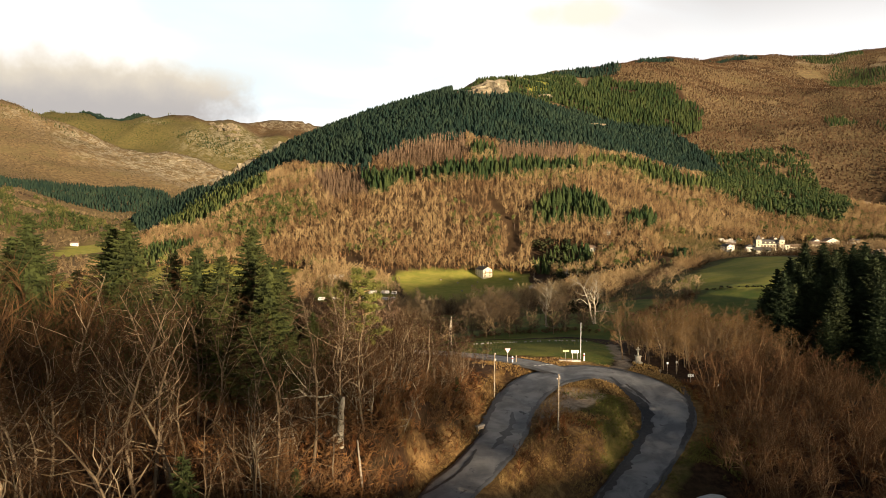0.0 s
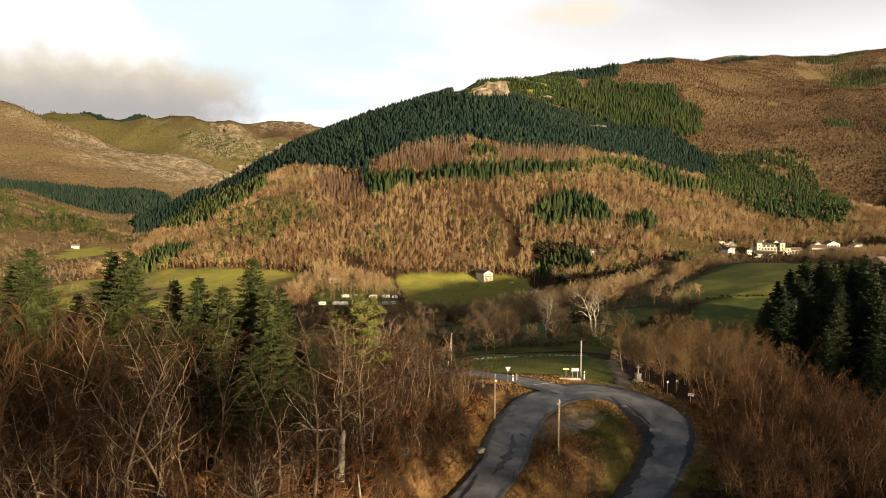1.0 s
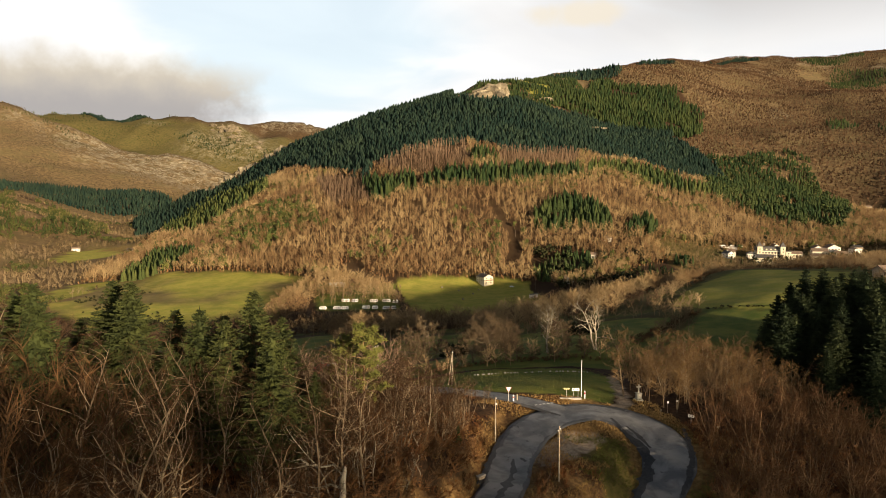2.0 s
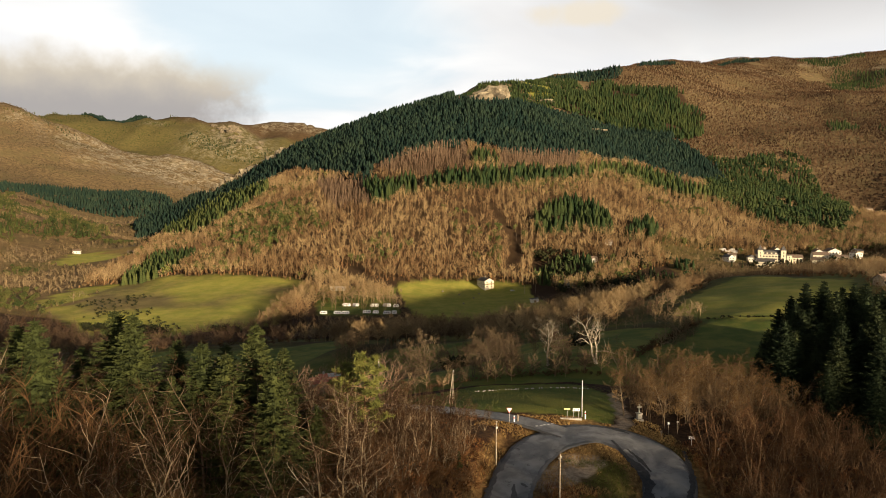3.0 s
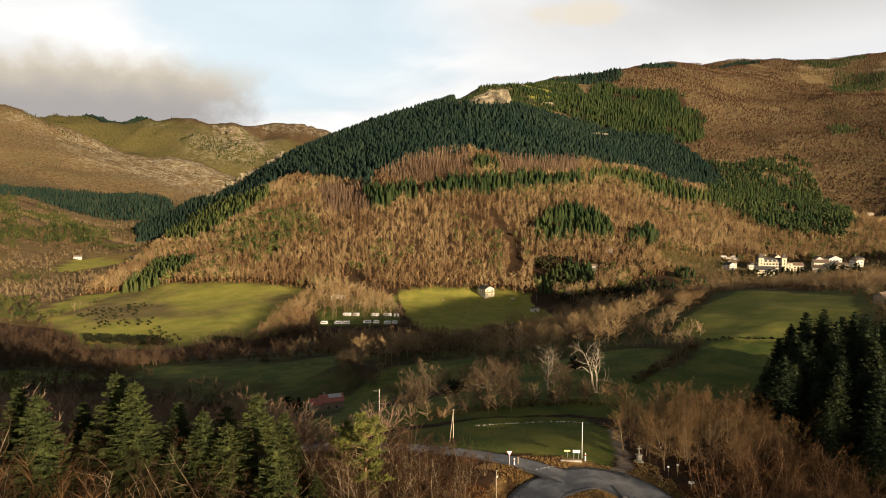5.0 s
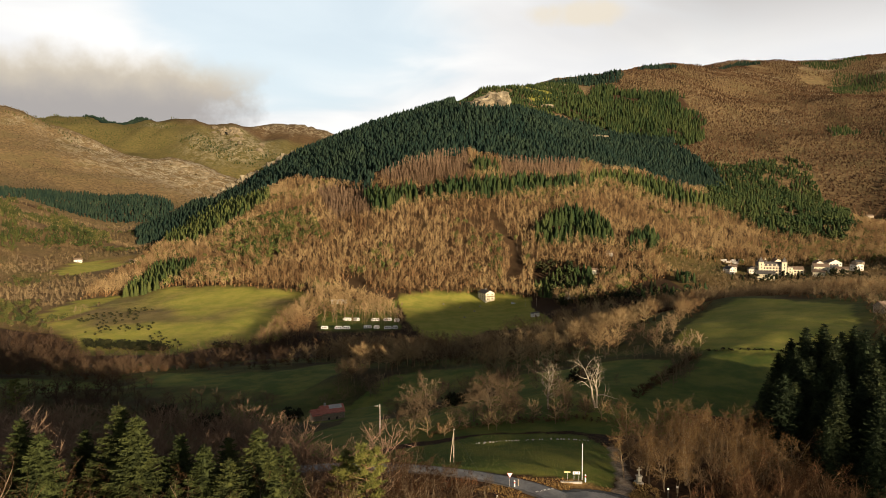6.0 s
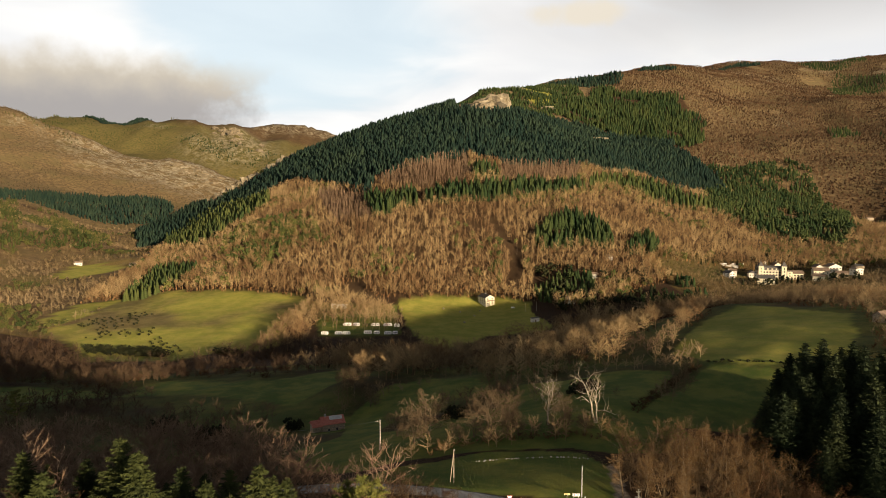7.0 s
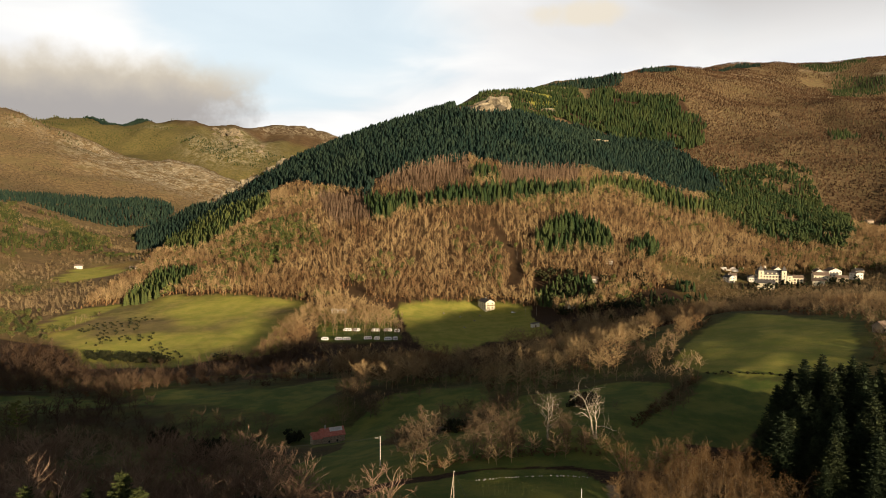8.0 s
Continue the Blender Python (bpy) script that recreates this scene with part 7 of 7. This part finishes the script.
def build_poles():
    a, shaft = field_pole(17.2, 94.5, 8.4, "weathered wooden pole with stay wires inside the bend")
    insulator(shaft, 0.16, 0, 7.9), insulator(shaft, -0.16, 0, 7.6)
    part("stay_wire", rod((0, 0, 7.8), (3.2, -1.0, -0.3), 0.012, 4), M["wire"], a)
    part("stay_wire", rod((0, 0, 7.8), (-2.2, -2.2, -0.3), 0.012, 4), M["wire"], a)
    part("crossbar", rod((-0.35, 0, 7.75), (0.35, 0, 7.75), 0.04, 6), M["pole_wood"], shaft)
    e, shaft = field_pole(9.0, 111.2, 7.9, "wooden pole with a stay beside the junction")
    part("stay_wire", rod((0, 0, 7.2), (-2.6, -0.6, -0.2), 0.012, 4), M["wire"], e)
    part("lamp_box", box(-0.02, 0.3, -0.12, 0.12, 6.6, 6.9, 0.03), M["metal_pale"], shaft)
    insulator(shaft, 0.12, 0, 7.7)
    b, shaft = field_pole(28.4, 131.6, 7.6, "slim pale pole behind the direction signs", 0.11, M["metal_pale"])
    c, shaft = field_pole(1.8, 141.8, 7.6, "braced wooden pole beside the side road")
    part("brace", rod((-0.9, 0.3, -0.6), (-0.05, 0, 6.8), 0.11, 8), M["pole_wood"], c)
    insulator(shaft, 0.14, 0, 7.4)
    d, shaft = field_pole(-19.4, 187, 9.0, "notched concrete line pole with a crossarm", 0.22, M["concrete"])
    arm = part("crossarm", box(-1.5, 0.2, -0.06, 0.06, 8.3, 8.42), M["pole_wood"], shaft)
    for x in (-1.4, -0.7, 0.0):
        insulator(arm, x, 0, 8.5)
    # dark plates on the shaft stand in for the shade inside its notches
    for k in range(9):
        part("notch", box(-0.09, 0.09, -0.235, -0.2, 0.8 + k * 0.8, 1.25 + k * 0.8), M["window_dark"], shaft)
    f, shaft = field_pole(-8.6, 67.6, 5.2, "grey leaning wooden pole on the bank", 0.14, lean=-0.55)
    field_pole(-55, 172, 8.0, "old wooden pole in the thicket")
    base = [(17.2, 94.5, 8.2), (9.0, 111.2, 7.7), (1.8, 141.8, 7.4), (-19.4, 187, 8.6)]
    tops = [Vector((x, y, height_at(x, y) + h)) for x, y, h in base]
    wire(tops[2] + Vector((0.3, 0, 0)), tops[3] + Vector((0.8, 0, 0)), 0.9)
    wire(tops[3] - Vector((0.8, 0, 0)), (-70, 215, height_at(-70, 215) + 8), 1.2)
    wire(tops[3], (-70, 215.6, height_at(-70, 215) + 8), 1.25)
    wire(tops[1], tops[2], 0.6)


def build_signs():
    ob = thing("give_way_sign", "white triangular give-way sign on a grey post", "road sign", 12.9, 127.2)
    post = part("post", rod((0, 0.04, -0.3), (0, 0.04, 2.9), 0.035, 8), M["metal_pale"], ob)
    tri = part("border", prism([(-0.62, 2.95), (0.62, 2.95), (0, 1.88)], -0.03, 0.0), M["sign_red"], ob, "red border of the sign")
    part("face", prism([(-0.53, 2.905), (0.53, 2.905), (0, 1.985)], -0.05, -0.034), M["sign_white"], tri, "white face of the sign")
    for x, y, h, mat, band in ((13.9, 127.4, 1.25, M["sign_white"], True), (14.7, 127.9, 1.3, M["pole_wood"], False), (28.9, 130.6, 1.5, M["sign_white"], True)):
        ob = thing("marker_post", "white marker post with a red band at the junction" if band else "weathered wooden marker post at the junction", "bollard", x, y, 0, "marker posts")
        shaft = part("shaft", rod((0, 0, -0.2), (0, 0, h), 0.15, 12), mat, ob)
        cap = part("cap", rod((0, 0, h + 0.002), (0, 0, h + 0.14), 0.15, 12, 0.06), mat, shaft)
        if band:
            part("band", rod((0, 0, h - 0.45), (0, 0, h - 0.2), 0.158, 12), M["sign_red"], shaft, "red reflective band")
    ob = thing("direction_sign", "cream-yellow direction board on one post", "road sign", 25.2, 130.8, 0, "direction signs")
    part("post", rod((0, 0.05, -0.2), (0, 0.05, 1.8), 0.035, 8), M["metal_pale"], ob)
    board = part("board", box(-0.62, 0.62, -0.02, 0.02, 1.55, 1.88, 0.008), M["sign_yellow"], ob)
    part("writing_bar", box(-0.4, 0.4, -0.026, -0.021, 1.67, 1.75), M["sign_black"], board)
    ob = thing("direction_sign", "white two-way direction board on two posts", "road sign", 27.1, 130.9, 0, "direction signs")
    for sx in (-0.5, 0.5):
        part("post", rod((sx, 0.05, -0.2), (sx, 0.05, 1.9), 0.035, 8), M["metal_pale"], ob)
    board = part("board", box(-0.75, 0.75, -0.02, 0.02, 1.35, 1.95, 0.008), M["sign_white"], ob)
    for sx in (-0.36, 0.36):
        k = 1 if sx > 0 else -1
        part("arrow", prism([(sx - 0.18 * k, 1.48), (sx + 0.05 * k, 1.65), (sx - 0.18 * k, 1.82), (sx - 0.02 * k, 1.82), (sx + 0.22 * k, 1.65), (sx - 0.02 * k, 1.48)], -0.027, -0.021), M["sign_black"], board)
    kerb = thing("sign_plinth", "low pale concrete plinth under the signs", "plinth", 25.9, 130.2, -3)
    part("slab", box(-2.2, 2.2, -0.3, 0.3, -0.2, 0.22, 0.04), M["concrete"], kerb)
    ob = thing("chevron_sign", "white bend sign with black chevrons on a post", "road sign", 47.2, 121.2, -12)
    part("post", rod((0, 0.06, -0.3), (0, 0.06, 1.7), 0.04, 8), M["metal_pale"], ob)
    board = part("board", box(-0.52, 0.52, -0.025, 0.025, 1.3, 1.85, 0.01), M["sign_white"], ob)
    for sx in (-0.18, 0.28):
        part("chevron", prism([(sx + 0.14, 1.36), (sx - 0.08, 1.575), (sx + 0.14, 1.79), (sx + 0.0, 1.79), (sx - 0.22, 1.575), (sx + 0.0, 1.36)], -0.032, -0.027), M["sign_black"], board)
    for x, y, h, rz, mat, label in ((44.4, 126, 2.3, 10, M["sign_white"], "small white notice on a post among trees"), (46.6, 127, 2.5, -15, M["concrete"], "small grey notice on a post among trees"),
                                    (42.2, 123.6, 1.2, 5, M["pole_wood"], "small weathered box on a post at the verge"), (51, 118, 1.6, 20, M["sign_white"], "small pale plate on a leaning post")):
        ob = thing("notice_post", label, "sign", x, y, rz, "notices")
        part("post", rod((0, 0, -0.2), (0, 0, h), 0.04, 8), M["pole_wood"], ob)
        part("plate", box(-0.2, 0.2, -0.07, -0.045, h - 0.35, h + 0.05, 0.008), mat, ob)
    cross = thing("wayside_cross", "grey granite wayside cross on a stepped plinth", "cross", 40.4, 132.0, 8)
    step = part("step", box(-0.75, 0.75, -0.75, 0.75, -0.3, 0.3, 0.05), M["granite"], cross)
    base = part("plinth", box(-0.48, 0.48, -0.48, 0.48, 0.3, 1.35, 0.04), M["granite"], cross)
    part("cornice", box(-0.6, 0.6, -0.6, 0.6, 1.354, 1.55, 0.05), M["granite"], base)
    shaft = part("shaft", box(-0.13, 0.13, -0.12, 0.12, 1.55, 3.35, 0.03), M["granite"], cross)
    part("arm", box(-0.5, 0.5, -0.11, 0.11, 2.65, 2.93, 0.03), M["granite"], shaft)
    cul = thing("culvert_head", "small pale stone culvert head on the bank", "culvert", 5.7, 97.4, 40)
    part("slab", box(-0.8, 0.8, -0.35, 0.35, 0.5, 0.72, 0.05), M["granite"], cul)
    part("mouth", box(-0.6, 0.6, -0.3, 0.3, -0.4, 0.5, 0.05), M["stone_wall"], cul)
    hut = thing("roadside_hut", "small hut with a pale flat roof by the lower road", "hut", 36.2, 82.5, 14, sink=0.9)
    part("wall", box(-1.7, 1.7, -1.5, 1.5, -0.6, 2.2), M["stone_wall"], hut)
    roof = part("roof", prism([(-2.0, 2.2), (2.0, 2.2), (2.0, 2.35), (0.2, 2.75), (-2.0, 2.5)], -1.9, 1.9), M["pale_sheet"], hut, "pale weathered sheet roof")
    part("aerial", rod((-1.6, 0.2, 2.5), (-1.6, 0.2, 3.3), 0.02, 6), M["metal_pale"], roof)
    snag = thing("broken_tree", "thick broken dead trunk with one long bare limb", "tree", -11.4, 69.6, 0)
    s = Shape()
    s.tube([Vector(p) for p in ((0, 0, -1.5), (0.05, 0, 0.8), (0.2, 0, 2.2), (0.15, 0.05, 3.6), (0.35, 0, 4.6), (0.5, 0, 5.3))], [0.5, 0.42, 0.38, 0.36, 0.30, 0.12], 9)
    ob = new("trunk", s.mesh("trunk", M["pale_bark"], True))
    ob.parent = snag
    for k, pts in enumerate((((0.2, 0, 4.3), (-0.8, 0.1, 5.5), (-2.0, 0.2, 5.2), (-3.6, 0.2, 5.4), (-5.2, 0.3, 5.0), (-6.6, 0.1, 5.1)), ((-0.2, 0, 3.0), (-1.2, -0.2, 3.4), (-2.6, 0, 2.9), (-4.0, 0, 3.1)),
                             ((-3.6, 0.2, 5.4), (-4.4, 0.1, 6.1), (-5.2, 0, 6.0)), ((0.2, 0, 1.4), (-1.6, -0.6, 0.3), (-3.6, -0.8, 0.9), (-5.0, -0.9, 1.3)))):
        s = Shape()
        s.tube([Vector(p) for p in pts], [0.16 - 0.13 * j / (len(pts) - 1) for j in range(len(pts))], 6)
        ob = new("limb", s.mesh("limb", M["pale_bark"], True))
        ob.parent = snag
    rng = random.Random(77)
    wall = thing("field_wall", "low line of pale field stones across the meadow", "wall", 22, 162, 0)
    line = smooth_line([(8, 160, 0, 0), (16, 161.5, 0, 0), (26, 162, 0, 0), (36, 160.5, 0, 0)], 0.75)
    for q in line:
        if rng.random() < 0.35:
            continue
        bm = bmesh.new()
        bmesh.ops.create_icosphere(bm, subdivisions=1, radius=rng.uniform(0.15, 0.34))
        for v in bm.verts:
            v.co *= rng.uniform(0.75, 1.15)
            v.co.z *= 0.75
        x, y = q[0] + rng.uniform(-0.3, 0.3), q[1] + rng.uniform(-0.3, 0.3)
        ob = part("stone", bm, M["granite"], wall)
        ob.location = (x - 22, y - 162, height_at(x, y) - height_at(22, 162) + 0.12)


FINE_LINE = smooth_line(ROAD, 0.08)


def build_road_detail():
    """Tar bands, smears and the worn give-way marks on the road."""
    def band(points, half, name, label, mat, line=None, lift=0.035):
        pts = np.array([(x, y, 0.0, w) for x, y, w in points])
        dense = smooth_line(pts, 0.3)
        d, at = nearest_on(FINE_LINE, dense[:, 0], dense[:, 1])
        camber = 0.06 * (1 - np.clip(d / at[:, 3], 0, 1) ** 2)
        dense[:, 2] = at[:, 2] + camber + lift
        rng = np.random.default_rng(int(abs(points[0][0] * 10)))
        dense[:, 3] *= 1 + 0.35 * np.interp(np.arange(len(dense)), np.arange(0, len(dense) + 4, 2), rng.uniform(-1, 1, len(np.arange(0, len(dense) + 4, 2))))
        t = np.gradient(dense[:, :2], axis=0)
        t /= np.linalg.norm(t, axis=1)[:, None]
        n = np.stack([-t[:, 1], t[:, 0]], 1)
        verts, faces = [], []
        spots = np.arange(0, len(dense) + 6, 3)
        edges = [np.interp(np.arange(len(dense)), spots, rng.uniform(0.45, 1.3, len(spots))) + rng.uniform(-0.08, 0.08, len(dense)) for _ in range(2)]
        for k, q in enumerate(dense):
            rag = np.array([edges[0][k], edges[1][k]])
            for s in (-1, -0.33, 0.33, 1):
                p = q[:2] + n[k] * s * q[3] * (rag[int(s > 0)] if abs(s) == 1 else min(1.0, rag.min() * 1.2))
                dd, aa = nearest_on(FINE_LINE, p[None, 0], p[None, 1])
                zz = aa[0, 2] + 0.06 * (1 - min(1.0, dd[0] / aa[0, 3]) ** 2) + lift
                verts.append((p[0], p[1], zz))
        for k in range(len(dense) - 1):
            for j in range(3):
                a = k * 4 + j
                faces.append((a, a + 4, a + 5, a + 1))
        return tagged(mesh_object(name, np.array(verts), np.array(faces), mat, smooth=True), label, "road patch", "tar patches", "structure")
    P = M["patch"]
    band([(31.4, 119.5, 0.25), (32.5, 115, 0.5), (34.2, 110.5, 0.9), (34.2, 106, 1.1), (31.8, 101, 1.1), (28.4, 95.5, 0.9), (24.9, 90.4, 0.6), (20.4, 84, 0.4)], 1, "tar_band", "broad dark tar band along the inner edge", P)
    band([(33.6, 116.6, 0.25), (35.2, 112.8, 0.45), (36.0, 110.2, 0.2)], 1, "tar_patch", "small dark tar patch in the bend", P, lift=0.045)
    band([(11.4, 104, 0.2), (10.6, 98.5, 0.55), (8.8, 93.6, 0.7), (7.0, 90, 0.25)], 1, "tar_patch", "long dark tar smear on the road", P)
    band([(4.8, 90.2, 0.15), (3.4, 86.2, 0.3), (1.4, 82.2, 0.25), (-0.8, 79.4, 0.3), (-2.6, 77.2, 0.15)], 1, "tar_patch", "thin dark tar smear on the road", P)
    band([(12.6, 104.4, 0.2), (13.4, 103, 0.35)], 1, "tar_patch", "small dark tar spot on the road", P)
    band([(34.2, 93.2, 0.15), (31.6, 89.4, 0.3), (29.5, 86, 0.15)], 1, "tar_patch", "thin dark tar crack on the lower arm", P)
    band([(22, 126.3, 0.3), (27, 127, 0.5), (31.5, 126.2, 0.55), (36, 123.6, 0.35)], 1, "tar_patch", "dark tar seam along the outer edge", P)
    band([(10.2, 113.2, 0.3), (8.4, 107, 0.45), (6.6, 100, 0.5), (5.2, 95.5, 0.3)], 1, "tar_patch", "dark damp strip along the outer edge", P)
    band([(44.2, 117.5, 0.4), (43.0, 110, 0.55), (40.2, 103, 0.5), (36.8, 97.4, 0.3)], 1, "tar_patch", "dark strip along the bend's outer edge", P)
    for k in range(5):
        x, y = 18.2 + k * 0.85, 125.6 + k * 0.45
        z = float(nearest_on(ROAD_LINES[1], np.array([x]), np.array([y]))[1][0, 2]) + 0.05
        ob = thing("give_way_mark", "worn white dash of the give-way line", "road marking", x, y, 26, "give-way dashes", z=z)
        tagged(ob, kind="structure")
        part("dash", box(-0.28, 0.28, -0.22, 0.22, -0.02, 0.012), M["road_paint"], ob)


build_meadow_house()
build_red_house()
build_chateau()
build_village()
build_caravans()
build_meadow_things()
build_poles()
build_signs()
build_road_detail()

# ---- low cover: grass tufts, bracken and dead leaves on the banks ----
M["dry_grass"] = material("dry_grass", tinted((0.22, 0.125, 0.042), (0.46, 0.31, 0.12)), 0.95, specular=0.1)
M["green_grass"] = material("green_grass", tinted((0.085, 0.105, 0.020), (0.20, 0.185, 0.046)), 0.95, specular=0.1)
M["bracken"] = material("dead_bracken", tinted((0.085, 0.032, 0.012), (0.30, 0.125, 0.042)), 0.95, specular=0.1)


M["bramble"] = material("rusty_brambles", tinted((0.035, 0.020, 0.009), (0.20, 0.085, 0.030)), 0.95, specular=0.1)


def tuft_template(rng, n, spread):
    v, f = [], []
    for k in range(n):
        a, w = rng.uniform(0, 6.28), rng.uniform(0.022, 0.042)
        r = spread * rng.uniform(0.2, 1.0)
        i = len(v)
        c = (math.cos(a) * r * 0.35, math.sin(a) * r * 0.35)
        v += [(c[0] - math.sin(a) * w, c[1] + math.cos(a) * w, 0), (c[0] + math.sin(a) * w, c[1] - math.cos(a) * w, 0), (math.cos(a) * r, math.sin(a) * r, rng.uniform(0.6, 1.0))]
        f.append((i, i + 1, i + 2))
    return np.array(v), np.array(f)


def build_cover():
    rng = random.Random(12)
    tufts = [tuft_template(rng, 17, 1.0) for _ in range(4)]
    ferns = [tuft_template(rng, 14, 1.5) for _ in range(4)]

    def around(x, y):
        d, at = nearest_on(ROAD_LINES[0], x, y)
        return off_road(x, y, 0.35), d - at[:, 3]

    def dry(x, y):
        ok, d = around(x, y)
        island = inside([(9, 86), (15, 104), (19, 108), (28, 108), (30, 100), (24, 90), (18, 80), (10, 76)], x, y)
        return ok & ((d < 9) & (fbm(x, y, 6, 3, 61) > -0.25)) & ~inside(ZONE["meadow_road"], x, y) & ~((x < -1) & (y < 90) & (d > 2.2)) & ~(island & (fbm(x, y, 5, 2, 62) > 0.6))
    x, y = scatter(-22, 60, 66, 132, 0.42, 61, dry)
    green = ((x > 24 + 3 * np.sin(y)) & (x < 32) & (y < 112)) | ((x > 30) & (y < 100))
    wood("dry_grass_tufts", tufts, x[~green], y[~green], 0.5, M["dry_grass"], "tufts of dry yellow grass on the road banks", 91, 1.0, 0.05, "grass")
    wood("green_grass_tufts", tufts, x[green], y[green], 0.4, M["green_grass"], "tufts of green grass inside the bend", 92, 1.8, 0.05, "grass")

    def fern(x, y):
        ok, d = around(x, y)
        return ok & (d > 1.0) & (fbm(x, y, 7, 3, 63) > -0.3) & ((x < 8) | (x > 40) | inside([(13, 95), (24, 96), (25, 101), (16, 104)], x, y)) & ~in_any(OPEN, x, y)
    wood("dead_bracken", ferns, *scatter(-50, 80, 40, 132, 0.95, 62, fern), 0.9, M["bracken"], "rust-red dead bracken and fallen leaves", 93, 1.0, 0.05, "bracken")

    def scrub(x, y):
        return off_road(x, y, 1.2) & (inside([(-30, 44), (-14, 54), (-6, 66), (0, 78), (6, 92), (9, 106), (6, 116), (-8, 120), (-20, 100), (-28, 70)], x, y) | inside([(8, 80), (16, 100), (19, 100), (18, 90), (12, 78)], x, y)
                                          | inside([(40, 112), (46, 100), (42, 84), (60, 70), (84, 110), (70, 130)], x, y)) & (fbm(x, y, 5, 2, 71) > -0.35)
    wood("bramble_bushes", T_SPRAY, *scatter(-30, 86, 44, 132, 1.25, 71, scrub), 1.5, M["bramble"], "rust and dark brown brambles on the banks", 97, 1.0, 0.15, "bushes", 0.35)

    def meadow(x, y):
        return inside(ZONE["meadow_road"], x, y) & off_road(x, y, 0.3)
    wood("meadow_grass", tufts, *scatter(-28, 46, 126, 170, 0.8, 63, meadow), 0.25, M["green_grass"], "short green meadow grass beside the road", 94, 1.6, 0.05, "grass")

    def litter(x, y):
        ok, d = around(x, y)
        return ok & inside([(-60, 40), (-20, 36), (2, 80), (6, 104), (0, 118), (-30, 120), (-70, 100)], x, y)
    wood("undergrowth", [branchy_template(rng, 7, 5, 0.8, 0.0, 0.01, 0.01) for _ in range(4)], *scatter(-70, 8, 36, 120, 1.7, 64, litter), 1.7, M["thicket"], "tangled brown undergrowth below the trees", 95, 1.0, 0.1, "undergrowth")


build_cover()
